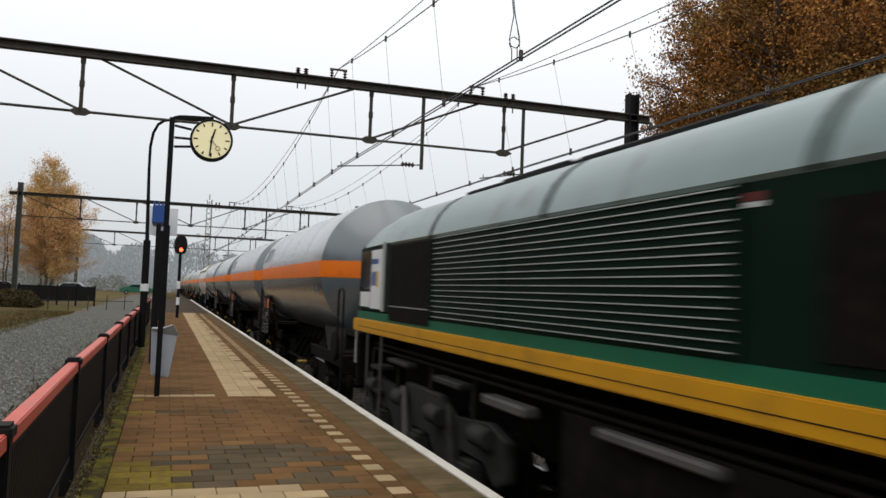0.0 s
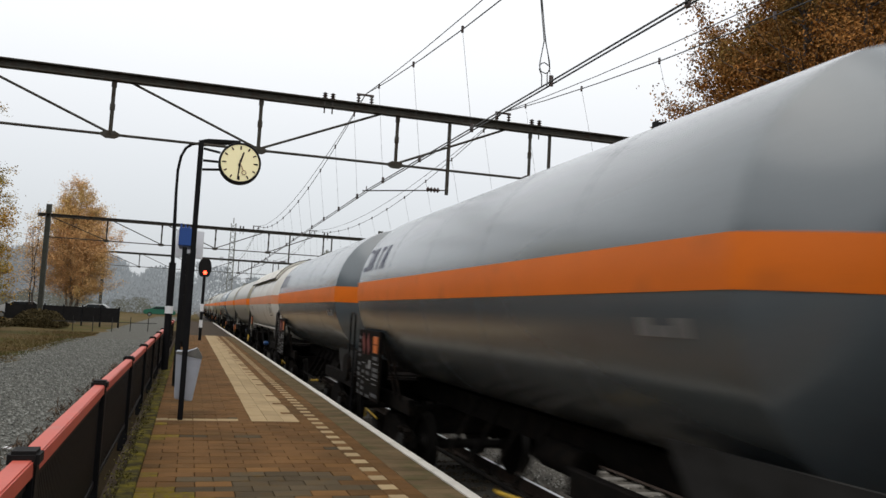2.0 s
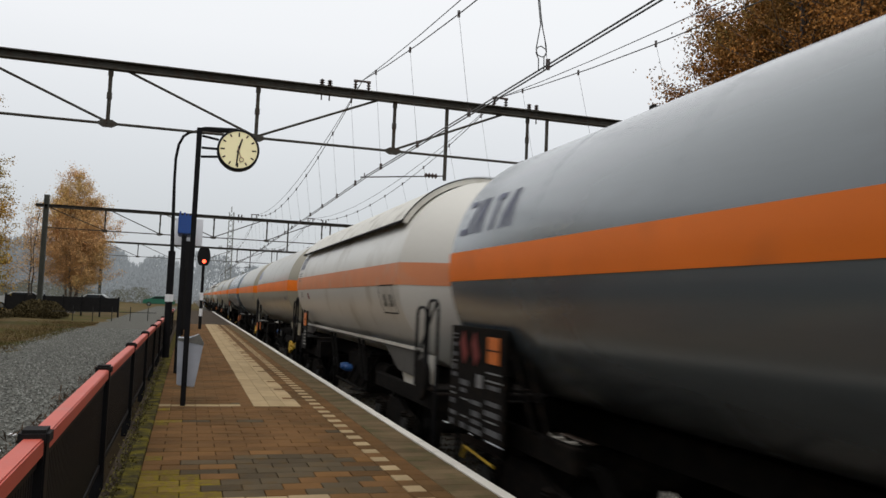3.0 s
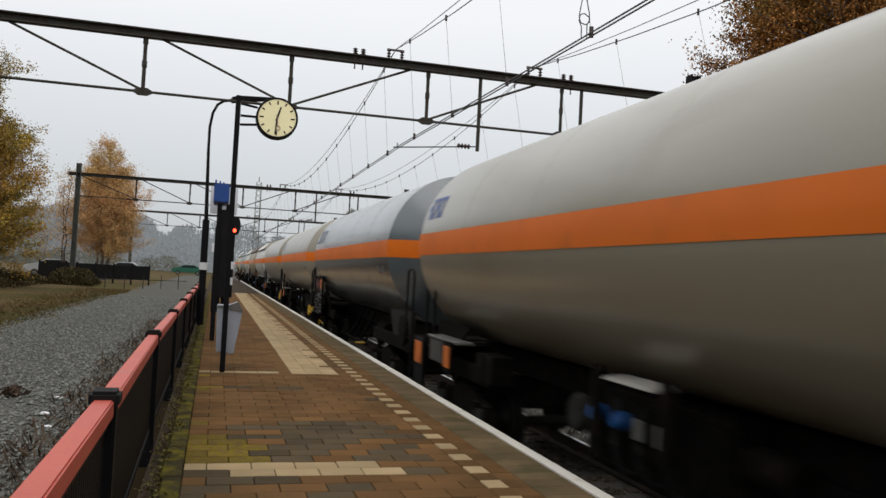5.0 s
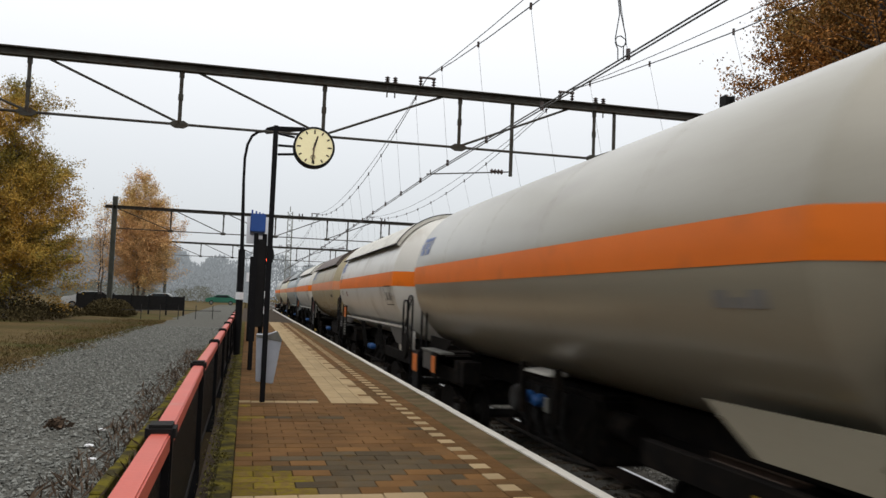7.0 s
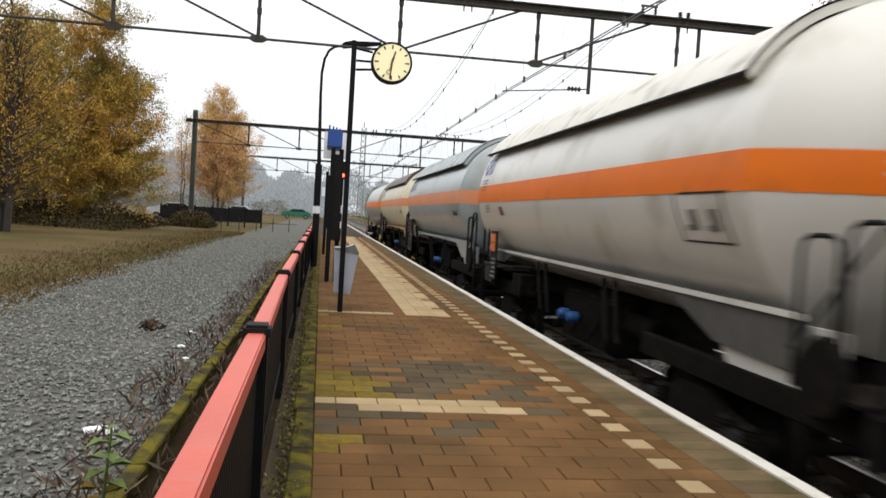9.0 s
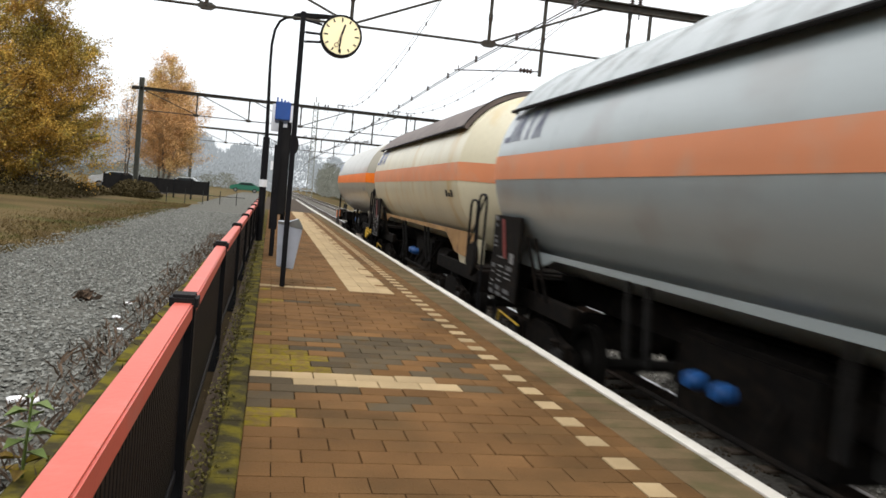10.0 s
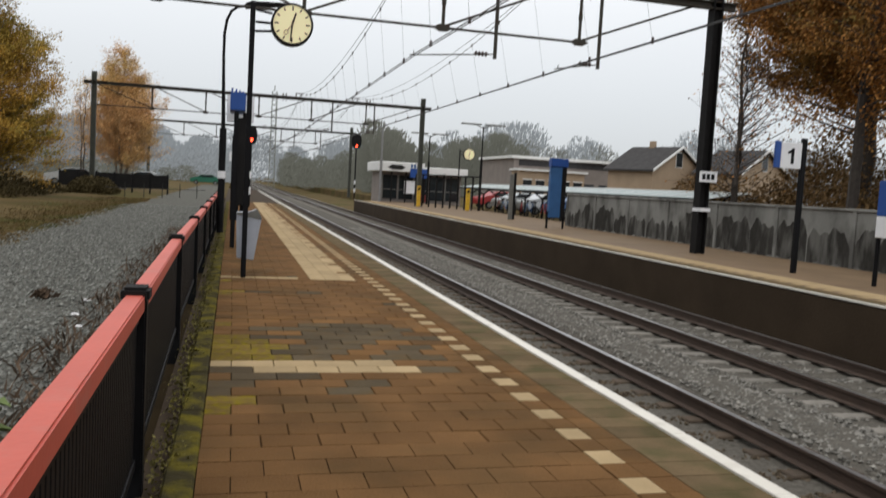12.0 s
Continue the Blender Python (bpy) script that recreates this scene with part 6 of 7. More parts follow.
def house(x, y, w, d, eave, ridge, turn, label):
    top = thing("house", label, "house", pose(x, y, -0.1, 0, 0, turn))
    prof = [(0, 0), (w, 0), (w, eave), (w / 2, ridge), (0, eave)]
    part("wall", prism(bm_new(), prof, 0, d, "y"), BRICK_TAN, top)
    bm = bm_new()
    for s, a in ((0, -0.4), (1, w + 0.4)):
        slope = (ridge - eave) / (w / 2)
        e = eave - 0.4 * slope
        prism(bm, [(a, e), (w / 2, ridge), (w / 2, ridge + 0.16), (a, e + 0.16)], -0.35, d + 0.35, "y")
    part("roof", bm, ROOF_TILE, top, "dark tiled pitched roof")
    bm = bm_new()
    slope = (ridge - eave) / (w / 2)
    for a in (-0.4, w + 0.4):
        e = eave - 0.4 * slope
        prism(bm, [(a, e + 0.02), (w / 2, ridge + 0.02), (w / 2, ridge + 0.24), (a, e + 0.24)], -0.42, -0.35, "y")
    part("bargeboard", bm, PAINT_WHITE, top, "white gable boards")
    for a, z, ww, hh in ((w * 0.5 - 0.45, eave + 0.4, 0.9, 1.3), (w * 0.15, 0.9, 1.6, 1.2), (w * 0.6, 0.9, 1.6, 1.2)):
        win = part("window", box(bm_new(), a, a + ww, -0.06, 0.02, z, z + hh), GLASS_DARK, top)
        part("window_frame", box(bm_new(), a - 0.07, a + ww + 0.07, -0.04, 0.01, z - 0.07, z + hh + 0.07), PAINT_WHITE, win)
    for b in (d * 0.25, d * 0.65):
        win = part("window", box(bm_new(), -0.06, 0.02, b, b + 1.9, 1.0, 2.3), GLASS_DARK, top)
        part("window_frame", box(bm_new(), -0.04, 0.01, b - 0.08, b + 1.98, 0.92, 2.38), PAINT_WHITE, win)
    part("chimney", bevelled(box(bm_new(), w / 2 - 0.22, w / 2 + 0.22, d * 0.55, d * 0.55 + 0.5, ridge - 0.5, ridge + 0.7), 0.02, 1), BRICK_TAN, top)


house(36.4, 66.0, 7.7, 5.0, 4.2, 6.3, 25, "tan brick house with a dark tiled roof and white gable boards")
house(42.95, 62.5, 7.7, 4.4, 4.2, 6.3, 25, "tan brick house with a dark roof behind bare trees")


def flat_building():
    top = thing("flat_roofed_building", "grey-brown brick hall with a white flat roof edge", "building", pose(31.0, 88.0, -0.1))
    part("wall", box(bm_new(), 0, 13.0, 0, 12, 0, 5.3), BRICK_GREY, top)
    part("fascia", box(bm_new(), -0.4, 13.4, -0.5, 12.5, 5.3, 5.6), PAINT_WHITE, top, "white roof edge")
    part("upper_band", box(bm_new(), 0.6, 12.8, -0.03, 0.0, 4.5, 5.2), ROOF_TILE, top, "dark band under the roof")
    front = part("front_wing", box(bm_new(), -0.2, 7.6, -2.6, -0.01, 0, 3.9), BRICK_TAN, top)
    part("wing_edge", box(bm_new(), -0.5, 7.9, -2.9, -0.02, 3.9, 4.1), PAINT_WHITE, front, "pale edge of the lower roof")
    for k in range(5):
        win = part("window", box(bm_new(), 0.3 + 1.5 * k, 1.3 + 1.5 * k, -2.65, -2.58, 1.1, 2.9), GLASS_DARK, top)
        part("window_frame", box(bm_new(), 0.2 + 1.5 * k, 1.4 + 1.5 * k, -2.63, -2.6, 2.9, 3.0), PAINT_WHITE, win)
    for k in range(2):
        win = part("window", box(bm_new(), 8.4 + 2.2 * k, 10.0 + 2.2 * k, -0.05, 0.02, 1.2, 2.8), GLASS_DARK, top)
        part("window_frame", box(bm_new(), 8.3 + 2.2 * k, 10.1 + 2.2 * k, -0.03, 0.0, 1.08, 1.2), PAINT_WHITE, win)


flat_building()


# ---- trees ----
def feathered_tree(name, x, y, z, height, seed, bark, leaf, label, reach, low=0.12, fat=0.35, trunk_r=0.16, stems=1, gap=0.5, branches=150, leaves_n=60000, leaf_size=0.05, fluff=0.16, rise=0.75, droop=0.0):
    """A tree of many fine branches that rise to an uneven outline, with leaves strung along each of them."""
    r, g = random.Random(seed), np.random.default_rng(seed)
    top = thing(name, label, "tree", pose(x, y, z))
    bm, strings = bm_new(), []
    for s in range(stems):
        bx, by = (r.uniform(-gap, gap), r.uniform(-gap, gap)) if s else (0.0, 0.0)
        tall = height * (1.0 if s == 0 else r.uniform(0.7, 0.95))
        axis = [Vector((bx * 0.4, by * 0.4, -0.25))]
        for k in range(9):
            f = (k + 1) / 9
            axis.append(Vector((bx * (0.4 + 1.1 * f) + r.gauss(0, 0.07), by * (0.4 + 1.1 * f) + r.gauss(0, 0.07), tall * f)))
            rod(bm, axis[-2], axis[-1], trunk_r * (1 - 0.93 * k / 9), trunk_r * (1 - 0.93 * f), 7)
        lobes = [(r.uniform(0, 6.283), r.uniform(0.0, 1.0), r.uniform(0.65, 1.3)) for _ in range(9)]
        for k in range(branches // stems):
            f = low + (0.99 - low) * ((k + r.random()) / (branches // stems)) ** 0.9
            a = r.uniform(0, 6.283)
            u = (f - low) / (1 - low)
            shape = (u + 0.08) ** fat * (1.03 - u) ** 0.72 * 1.75
            near = min(lobes, key=lambda lo: abs(math.atan2(math.sin(a - lo[0]), math.cos(a - lo[0]))) + 2.2 * abs(u - lo[1]))
            length = max(0.25, reach * shape * near[2] * r.uniform(0.7, 1.08) / (1 if stems == 1 else 1.25))
            n = f * 9
            base = axis[int(n)].lerp(axis[min(9, int(n) + 1)], n - int(n))
            p, d = base, Vector((math.cos(a), math.sin(a), rise * (0.55 + 0.8 * u))).normalized()
            line = [p]
            for _ in range(5):
                p = p + d * (length / 5)
                d = (d + Vector((r.gauss(0, 0.13), r.gauss(0, 0.13), r.gauss(0.03, 0.08) - droop))).normalized()
                rod(bm, line[-1], p, max(0.006, trunk_r * 0.2 * (1.1 - len(line) / 6)), max(0.005, trunk_r * 0.2 * (1.1 - (len(line) + 1) / 6)), 4)
                line.append(p)
            strings.append((line, length))
            for _ in range(2):
                q0 = line[r.choice((2, 3, 4))]
                side = Vector((r.gauss(0, 1), r.gauss(0, 1), r.gauss(0.25, 0.5) - 4 * droop)).normalized() * length * r.uniform(0.25, 0.45)
                rod(bm, q0, q0 + side, 0.008, 0.004, 3)
                strings.append(([q0 + side * (t / 5) for t in range(6)], length * 0.5))
    part("trunk", bm, bark, top)
    if leaves_n:
        pts = np.array([[tuple(p) for p in line] for line, _ in strings])
        w = np.array([length for _, length in strings]) * g.uniform(0.35, 1.6, len(strings))
        which = g.choice(len(strings), leaves_n, p=w / w.sum())
        along = 5 * (0.12 + 0.88 * g.random(leaves_n) ** 0.75)
        k = np.minimum(along.astype(int), 4)
        c = pts[which, k] + (pts[which, k + 1] - pts[which, k]) * (along - k)[:, None]
        c = c + g.normal(size=(leaves_n, 3)) * fluff * (0.35 + 0.9 * g.random((leaves_n, 1)))
        tagged(leaves("crown", leaf, c, leaf_size, g, top), kind="stuff")
    return top


feathered_tree("oak_tree", 21.3, 23.6, -0.1, 15.5, 11, BARK, OAK_LEAF, "oak tree with rusty brown autumn leaves behind the wall", 4.1, 0.32, 0.22, 0.26, 1, 0.5, 230, 170000, 0.058, 0.3, 0.6)
feathered_tree("oak_tree", 25.2, 28.0, -0.1, 17.0, 12, BARK, OAK_LEAF, "tall oak with thinning brown leaves behind the wall", 5.6, 0.3, 0.22, 0.3, 1, 0.5, 220, 90000, 0.068, 0.32, 0.6)
feathered_tree("oak_tree", 22.8, 20.2, -0.1, 16.0, 13, BARK, OAK_LEAF, "oak with a dark trunk and brown leaves behind the wall", 4.8, 0.36, 0.22, 0.28, 1, 0.5, 220, 80000, 0.058, 0.3, 0.6)
feathered_tree("bare_tree", 17.2, 25.0, -0.1, 9.8, 14, BARK, OAK_LEAF, "nearly bare young tree with fine twigs behind the wall", 2.6, 0.2, 0.3, 0.1, 2, 0.5, 150, 1500, 0.05, 0.2, 0.9)
feathered_tree("bare_tree", 18.5, 20.9, -0.1, 14.0, 15, BARK, OAK_LEAF, "dark straight trunk with sparse brown leaves behind the wall", 3.0, 0.25, 0.3, 0.2, 1, 0.5, 110, 26000, 0.05, 0.25, 0.6)
feathered_tree("bare_tree", 18.3, 18.3, -0.1, 13.5, 16, BARK, OAK_LEAF, "tall dark trunk with thin branches behind the wall", 3.0, 0.25, 0.3, 0.19, 1, 0.5, 110, 26000, 0.05, 0.25, 0.6)
feathered_tree("bare_tree", 19.0, 16.2, -0.1, 13.5, 17, BARK, OAK_LEAF, "dark trunk with brown leaves high up behind the wall", 3.0, 0.3, 0.3, 0.2, 1, 0.5, 110, 30000, 0.05, 0.25, 0.6)
feathered_tree("birch_tree", -11.2, 43.5, 0.0, 11.3, 22, BIRCH_BARK, BIRCH_LEAF, "yellow birch with a pointed feathery crown at the thicket's edge", 4.0, 0.06, 0.12, 0.14, 2, 0.6, 260, 120000, 0.05, 0.2, 0.75, 0.02)
feathered_tree("birch_tree", -14.6, 41.0, 0.0, 9.8, 21, BIRCH_BARK, BIRCH_LEAF, "orange-yellow birch with dense autumn leaves", 4.0, 0.08, 0.15, 0.14, 3, 1.0, 240, 100000, 0.052, 0.24, 0.7, 0.02)
feathered_tree("birch_tree", -15.8, 50.0, 0.0, 11.5, 23, BIRCH_BARK, BIRCH_LEAF, "golden birch in the thicket", 4.2, 0.08, 0.15, 0.15, 2, 0.8, 180, 60000, 0.065, 0.28, 0.7, 0.02)
feathered_tree("birch_tree", -19.5, 43.0, 0.0, 10.5, 25, BIRCH_BARK, BIRCH_LEAF, "yellow birch deep in the thicket", 4.2, 0.08, 0.15, 0.15, 2, 0.8, 180, 60000, 0.065, 0.3, 0.7, 0.02)
feathered_tree("bare_tree", -11.6, 32.5, -0.1, 9.4, 24, BARK, BIRCH_LEAF, "almost bare dark-branched tree in front of the birches", 3.8, 0.1, 0.25, 0.15, 3, 0.9, 260, 9000, 0.045, 0.25, 0.9)
feathered_tree("bare_tree", -14.4, 33.5, -0.1, 9.8, 27, BARK, BIRCH_LEAF, "dark bare tree with a few orange leaves by the field", 4.0, 0.1, 0.25, 0.15, 3, 0.9, 240, 7000, 0.045, 0.25, 0.9)
feathered_tree("birch_tree", -8.2, 68.0, 0.0, 10.6, 26, BIRCH_BARK, BIRCH_LEAF_FAR, "slender orange-gold birch clump with pale stems", 3.9, 0.16, 0.3, 0.1, 5, 0.9, 300, 110000, 0.05, 0.24, 0.95, 0.015)
feathered_tree("bare_tree", -10.6, 66.0, 0.0, 8.2, 28, BARK, BIRCH_LEAF_FAR, "pale nearly leafless young tree beside the gantry mast", 1.7, 0.2, 0.3, 0.07, 2, 0.5, 90, 2600, 0.05, 0.2, 0.8)


def thicket(name, box_, count, size, material, label, seed, upright=False):
    g = np.random.default_rng(seed)
    x0, x1, y0, y1, z0, z1 = box_
    n = count
    x, y = g.uniform(x0, x1, n), g.uniform(y0, y1, n)
    hump = 0.65 + 0.35 * np.sin(x * 0.9 + seed) * np.cos(y * 0.7 + seed)
    round_off = np.sqrt(np.clip((1 - ((2 * x - x0 - x1) / (x1 - x0)) ** 2) * (1 - ((2 * y - y0 - y1) / (y1 - y0)) ** 2), 0, 1))
    z = z0 + (z1 - z0) * hump * (0.15 + 0.95 * round_off) * g.random(n) ** 0.7
    tagged(leaves(name, material, np.stack([x, y, z], 1), size, g, None, upright), label, "shrub", kind="stuff")


HEDGE_LEAF = mat("brown_hedge_leaf", (0.16, 0.1, 0.045), 0.9, spread=0.35, scale=0.4, vary=0.45, island=True, spec=0.05)
DARK_SHRUB = mat("dark_shrub_leaf", (0.06, 0.047, 0.022), 0.9, spec=0.05, spread=0.3, vary=0.5, island=True)
thicket("shrub", (-23, -9.0, 39, 52, -0.1, 1.9), 20000, 0.07, DARK_SHRUB, "dark undergrowth beneath the birches", 31)
thicket("shrub", (-9.8, -6.8, 52, 57, -0.1, 1.4), 8000, 0.07, DARK_SHRUB, "dark low shrub beside the gantry mast", 32)


thicket("brown_hedge", (18.0, 36, 14, 36, 0.0, 5.0), 90000, 0.075, HEDGE_LEAF, "brown-leaved undergrowth behind the concrete wall", 33)


def grass_field():
    g = np.random.default_rng(41)
    n = 60000
    x = -4.3 - 10 * g.random(n) ** 1.2
    y = 6 + 44 * g.random(n) ** 1.2
    z = np.full(n, -0.2) + 0.05 * g.random(n)
    tagged(leaves("grass", GRASS, np.stack([x, y, z], 1), 0.075, g, None, True), "dry brown and green grass tufts", "grass", kind="stuff")
    n = 3000
    x, y = g.uniform(-0.92, -0.3, n), 2 + 22 * g.random(n) ** 1.3
    x = np.where(g.random(n) < 0.6, -1.0 - 0.4 * g.random(n) ** 1.5, x)
    tagged(leaves("weeds", WEED, np.stack([x, y, -0.16 + 0.24 * g.random(n) ** 2 * (0.4 + 0.6 * (np.sin(y * 2.1) > 0))], 1), 0.075, g, None, True), "brown dead weeds along the fence foot", "weeds", kind="stuff")
    n = 5200
    y = 1.5 + 20 * g.random(n) ** 1.2
    tagged(leaves("moss_tufts", MOSS_LEAF, np.stack([g.normal(-0.06, 0.05, n), y, g.uniform(-0.03, 0.012, n) + 0.014 * np.sin(y * 5)], 1), 0.014, g), "yellow-green moss tufts on the kerb", "moss", kind="stuff")


MOSS_LEAF = mat("moss_leaf", (0.115, 0.098, 0.02), 0.9, spread=0.3, vary=0.5, island=True)
grass_field()


def side_kerb():
    y = 0.0
    while y < 32:
        ob = part("kerb_stone", bevelled(box(bm_new(), -0.99, -0.88, 0.005, 0.995, -0.3, -0.10 + 0.012 * math.sin(y * 3)), 0.012, 1), MOSSY)
        ob.matrix_basis = pose(0, y, 0)
        tagged(ob, "mossy concrete edging stone beside the gravel", "kerb", "edging stones", "structure")
        y += 1.0


side_kerb()
# dark strip in the joint colour over the ground below the fence
tagged(part("soil_strip", box(bm_new(), -0.88, -0.185, -6, 60, -0.3, -0.19), JOINT), "dark strip of ground under the fence", "soil", kind="structure")


def weed_plant():
    top = thing("weed_plant", "tall green weed with yellowing lower leaves by the fence", "plant", pose(-0.96, 4.28, -0.2) @ Matrix.Scale(1.2, 4))
    g = random.Random(9)
    part("stem", rod(bm_new(), (0, 0, 0), (0.03, 0, 0.42), 0.009, 0.005, 6), LEAFGREEN, top)
    for k in range(15):
        a, z = k * 2.4, 0.06 + 0.025 * k
        l = 0.15 - 0.004 * k
        d = Vector((math.cos(a), math.sin(a), 0.35))
        side = Vector((-math.sin(a), math.cos(a), 0)) * 0.034
        p = Vector((0.002 * k, 0, z))
        bm = bm_new()
        m, tip = p + d * l * 0.5, p + d * l + Vector((0, 0, -0.05))
        v = [bm.verts.new(q) for q in (p, m + side, tip, m - side)]
        bm.faces.new(v)
        part("leaf", bm, LEAFGREEN if k > 4 else PAVER_MOSS, top)


weed_plant()


def litter(x, y, size, seed):
    g = random.Random(seed)
    bm = bmesh.new()
    bmesh.ops.create_icosphere(bm, subdivisions=2, radius=size)
    for v in bm.verts:
        v.co = Vector((v.co.x * 1.4, v.co.y, v.co.z * 0.45)) * g.uniform(0.75, 1.2)
    ob = part("crumpled_paper", bm, PAPER)
    ob.matrix_basis = pose(x, y, -0.145)
    tagged(ob, "crumpled white litter on the gravel", "litter", "litter on the gravel")


for k, (x, y, s) in enumerate(((-1.38, 5.86, 0.072), (-1.4, 9.35, 0.034), (-1.24, 8.62, 0.03), (-1.44, 10.4, 0.03))):
    litter(x, y, s, k)


def dead_tuft(x, y, seed):
    g = np.random.default_rng(seed)
    c = g.normal(size=(150, 3)) * (0.05, 0.05, 0.03) + (x, y, -0.13)
    tagged(leaves("dead_tuft", WEED, c, 0.05, g), "brown dead weed tuft on the gravel", "weeds", kind="stuff")


dead_tuft(-1.98, 10.6, 91)


# ---- distance ----
def far_wood(name, x0, x1, y, low, high, count, strokes, material, label, seed, depth=25, width=0.45, thick=0.05):
    """A row of leafless trees, each a fan of fine branches over a common foot, with ragged tops."""
    g = np.random.default_rng(seed)
    tx, ty = np.sort(g.uniform(x0, x1, count)), y + g.uniform(0, depth, count)
    th = g.uniform(low, high, count) * (0.86 + 0.14 * np.sin(tx * 0.21 + seed))
    which = np.repeat(np.arange(count), strokes)
    n = len(which)
    h, a = th[which], g.uniform(0, 6.283, n)
    up = g.random(n) ** 0.75
    spread = h * width * np.sqrt(g.random(n)) * np.clip(1.35 * np.sin(np.pi * np.clip(0.1 + 0.8 * up, 0, 1)), 0.12, 1)
    tip = np.stack([tx[which] + spread * np.cos(a), ty[which] + spread * np.sin(a), h * up], 1)
    root = np.stack([tx[which], ty[which], h * up * 0.35], 1)
    d = tip - root
    d = d / np.linalg.norm(d, axis=1, keepdims=True) * (h * g.uniform(0.02, 0.075, n))[:, None]
    side = np.cross(d, (0.1, 1.0, 0.05))
    side = side / np.linalg.norm(side, axis=1, keepdims=True) * (thick * g.uniform(0.8, 2.1, n))[:, None]
    v = np.stack([tip - d - side, tip - d + side, tip + d * 0.3 + side * 0.3, tip + d * 0.3 - side * 0.3], 1).reshape(-1, 3)
    f = np.arange(4)[None] + 4 * np.arange(n)[:, None]
    tagged(raw(name, v.tolist(), f.tolist(), material), label, "woods", kind="stuff")


far_wood("distant_wood", -150, 75, 240, 10, 16, 230, 420, HAZE_GLOW_GREY, "hazy grey-blue wood on the horizon", 51, 30, 0.34, 0.1)
far_wood("distant_wood", -62, -6, 175, 6.5, 12.5, 110, 420, HAZE_GLOW_GREY, "hazy bare trees behind the car park", 52, 20, 0.32, 0.07)
far_wood("distant_wood", 60, 330, 225, 12, 25, 150, 300, HAZE_GLOW_GREY, "hazy trees behind the houses", 53, 30, 0.3, 0.12)
far_wood("distant_wood", 20, 45, 122, 7, 13.8, 46, 700, HAZE_GLOW_GREEN, "grey-green leafless trees behind the station kiosk", 54, 16, 0.3, 0.06)
far_wood("distant_wood", 40, 62, 112, 7, 12, 14, 260, HAZE_GLOW_GREEN, "bare grey trees beside the hall", 57, 12, 0.35, 0.035)
far_wood("distant_wood", 11, 34, 160, 5, 9.5, 60, 420, HAZE_GLOW_GREEN, "grey-brown bare trees along the line", 58, 60, 0.4, 0.06)
far_wood("distant_wood", -16, 1, 150, 4, 8.5, 40, 420, HAZE_GLOW_GREY, "hazy bare trees where the line runs on", 59, 50, 0.4, 0.06)
far_wood("line_side_scrub", 9, 42, 130, 1.6, 4.0, 70, 300, HAZE_GLOW_GREEN, "low green scrub beside the line", 55, 60, 0.6, 0.07)
far_wood("line_side_scrub", -60, -6, 140, 1.5, 3.6, 70, 260, HAZE_GLOW_GREEN, "low scrub behind the car park", 56, 30, 0.7, 0.07)


def wood_belt():
    """Dense unseen trees added beside the path and behind, closing the place and dimming the tanks' flanks."""
    g = np.random.default_rng(71)
    n = 14000
    y = g.uniform(-70, 22, n)
    x = -16 - 4 * g.random(n)
    z = (9.5 + 1.5 * np.sin(y * 0.5)) * g.random(n) ** 0.8
    tagged(leaves("wood_belt", UNSEEN_WOOD, np.stack([x, y, z], 1), 0.55, g), "unseen added wood along the path, darkening the train's flank", "woods", kind="stuff")
    x = g.uniform(-20, 40, n)
    tagged(leaves("wood_belt", UNSEEN_WOOD, np.stack([x, g.uniform(-75, -68, n), 9.5 * g.random(n) ** 0.8], 1), 0.55, g), "unseen added wood behind the station, closing off the low sky", "woods", kind="stuff")


wood_belt()


def bare_poplars():
    r = random.Random(61)
    for k in range(14):
        x, h = -52 + 2.6 * k + r.uniform(-1, 1), r.uniform(11, 16)
        top = thing("bare_poplar", "bare hazy poplar on the horizon", "tree", pose(x, 185 + r.uniform(-4, 4), 0), group="row of distant poplars")
        bm = rod(bm_new(), (0, 0, 0), (0, 0, h), 0.2, 0.04, 5)
        for j in range(16):
            z, a = h * (0.25 + 0.045 * j), r.uniform(0, 6.28)
            rod(bm, (0, 0, z), (1.5 * math.cos(a), 1.5 * math.sin(a), z + 2.2), 0.05, 0.015, 4)
        part("trunk", bm, HAZE_GLOW_GREY, top)


bare_poplars()


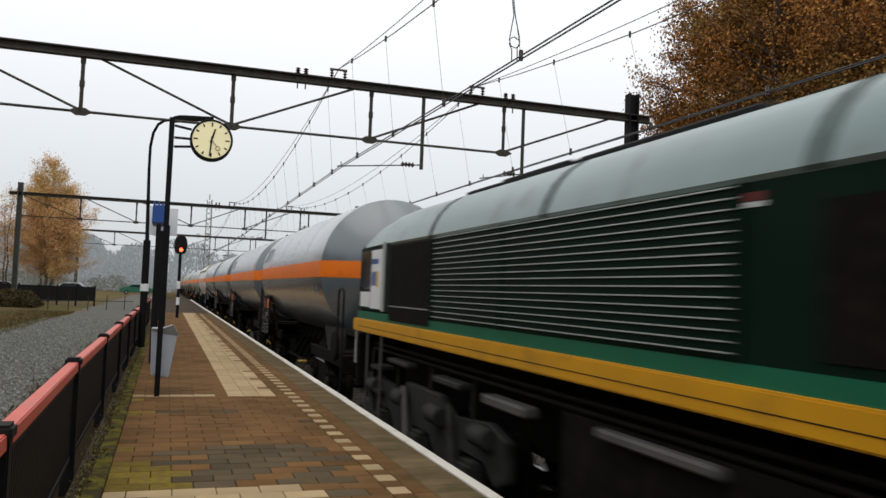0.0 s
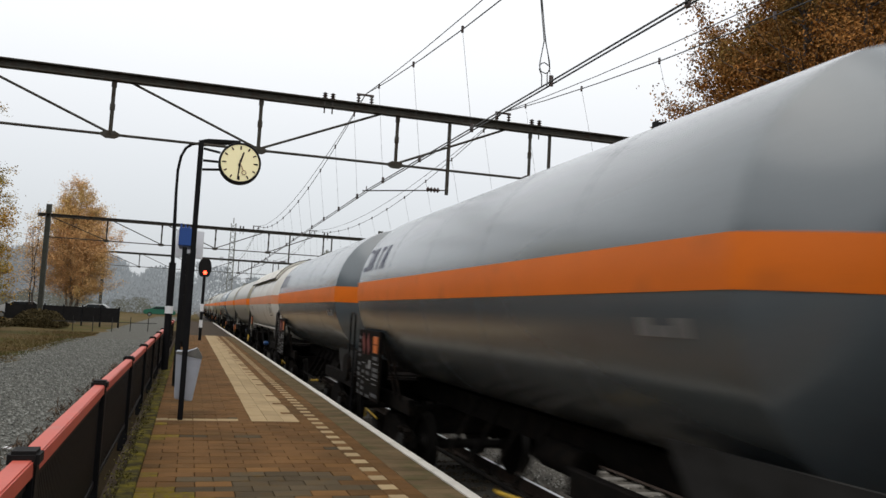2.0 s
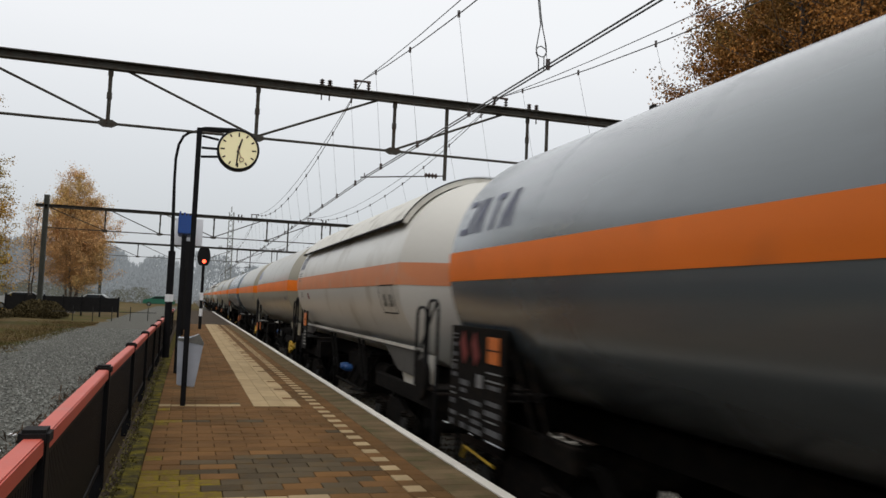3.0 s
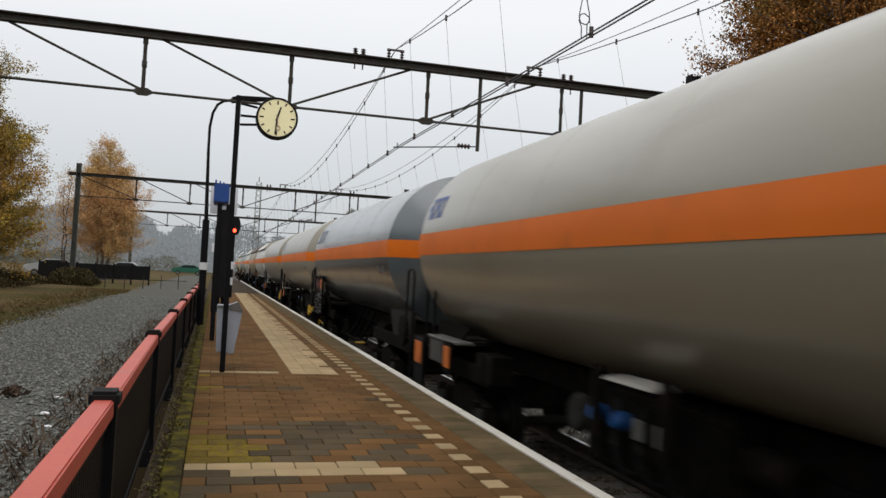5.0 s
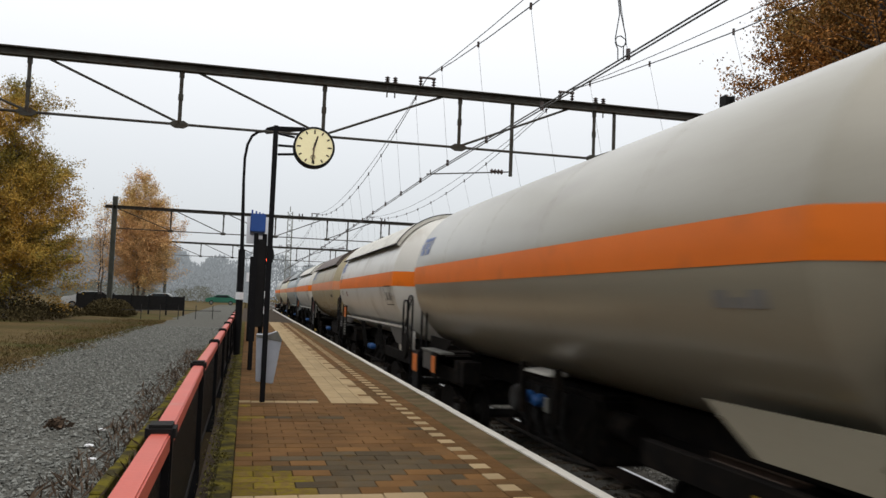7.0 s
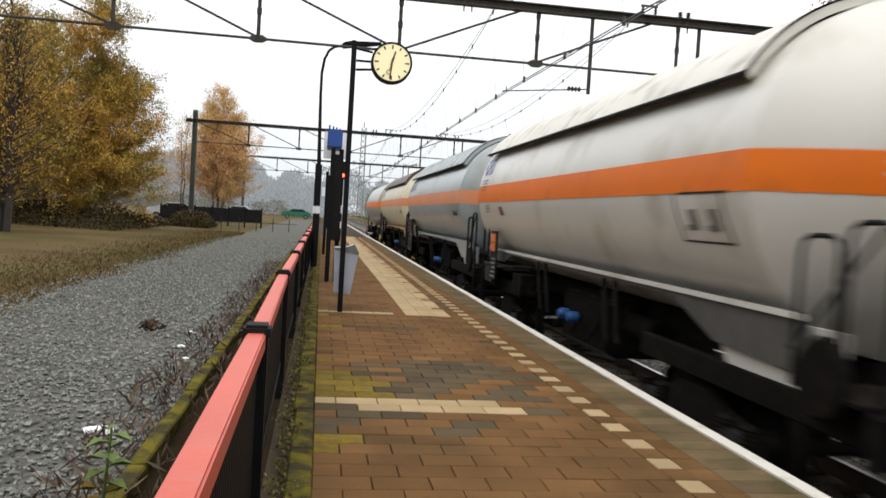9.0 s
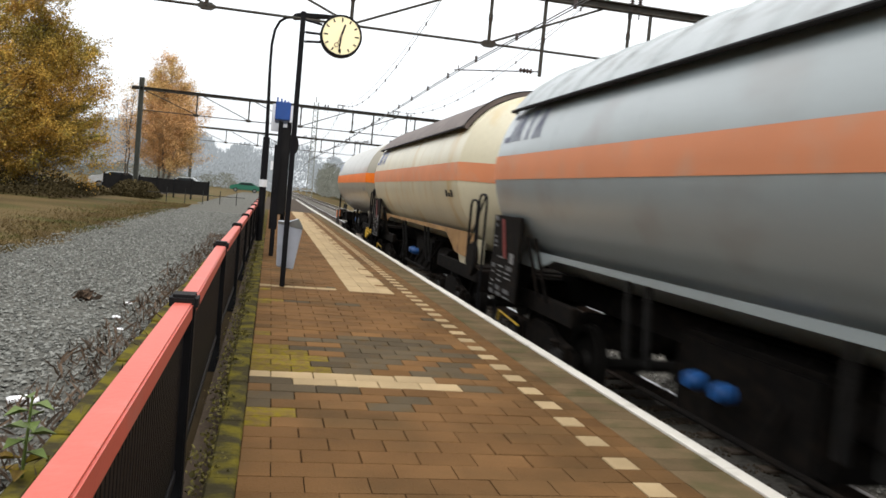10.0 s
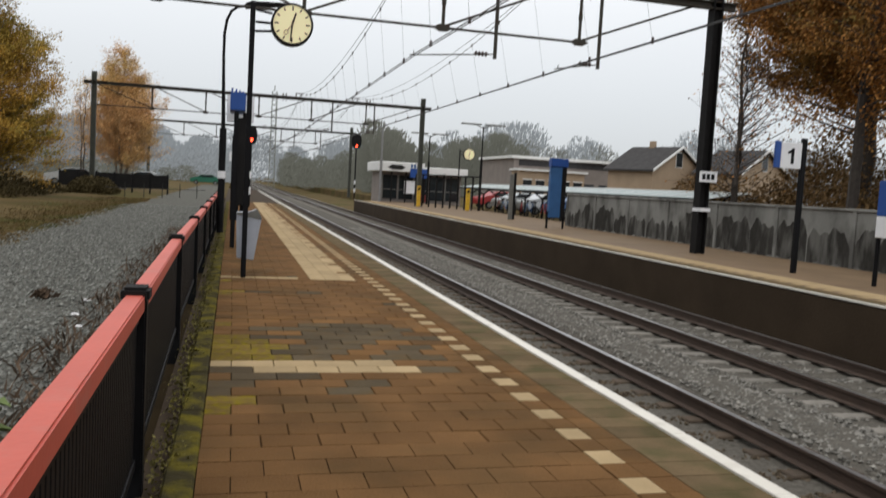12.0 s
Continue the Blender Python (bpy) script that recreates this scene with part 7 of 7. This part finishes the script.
def lattice_mast():
    top = thing("lattice_mast", "thin grey lattice radio mast in the distance", "mast", pose(5.5, 118.0, 0))
    bm = bm_new()
    h, w = 13.5, 0.4
    for sx, sy in ((-1, -1), (1, -1), (1, 1), (-1, 1)):
        rod(bm, (sx * w, sy * w, 0), (sx * w * 0.7, sy * w * 0.7, h), 0.05, seg=4)
    for k in range(18):
        z = h * k / 18
        rod(bm, (-w, -w, z), (w, -w, z + h / 18), 0.03, seg=4)
        rod(bm, (w, w, z), (-w, w, z + h / 18), 0.03, seg=4)
        rod(bm, (w, -w, z), (w, w, z + h / 18), 0.03, seg=4)
    # the mast takes the self-lit haze colour, not a steel one
    part("lattice", bm, HAZE_GLOW_GREEN, top)
    part("antenna", rod(bm_new(), (0, 0, h), (0, 0, h + 0.8), 0.06), HAZE_GLOW_GREEN, top)


lattice_mast()


def far_fence():
    top = thing("dark_fence", "dark low fence closing the car park", "fence", pose(-5.5, 62.0, 0))
    part("panel", box(bm_new(), -6.0, 1.2, -0.03, 0.03, 0.15, 1.15), BLACK_ROUGH, top)
    for k in range(7):
        part("post", rod(bm_new(), (-6.0 + 1.2 * k, 0, -0.2), (-6.0 + 1.2 * k, 0, 1.25), 0.06), BLACK, top)
    top = thing("post_and_rail", "thin wire fence with short posts by the path", "fence", pose(-6.0, 52.0, 0))
    for k in range(5):
        part("post", rod(bm_new(), (1.0 * k, 0.8 * k, -0.3), (1.0 * k, 0.8 * k, 0.7), 0.024), UNDER_GREY, top)
    part("rail", rod(bm_new(), (-1, -0.8, 0.35), (4.5, 3.6, 0.35), 0.02), UNDER_GREY, top)


far_fence()
car(-12.0, 70.0, 10, CAR_WHITE, "silver car behind the birches")
car(-9.0, 92.0, 0, CAR_WHITE, "white car in the far car park")
car(-3.5, 121.0, 2, VAN_GREEN, "green car in the far car park")

paving(deck)


# ---- movement ----
def motions():
    times = [0.0, 1 / 30, 3.0, 6.0, 9.0, 12.0 - 1 / 30, 12.0]
    for ob, y in VEHICLES:
        walk(ob, [(t, pose(TRACK_1, y - SPEED * t, RAIL_Z)) for t in times])
    for ob, x, z in POINTERS:
        walk(ob, [(t, pose(x, -0.103, z, 0, 143 + 6 * t, 0)) for t in (0, 3, 6, 9, 12)])
    turn = math.degrees(SPEED / 30 / 0.46)
    for ob, y, z in WHEELSETS:
        walk(ob, [(k / 30, pose(0, y, z, turn * k % 360)) for k in range(361)])


motions()
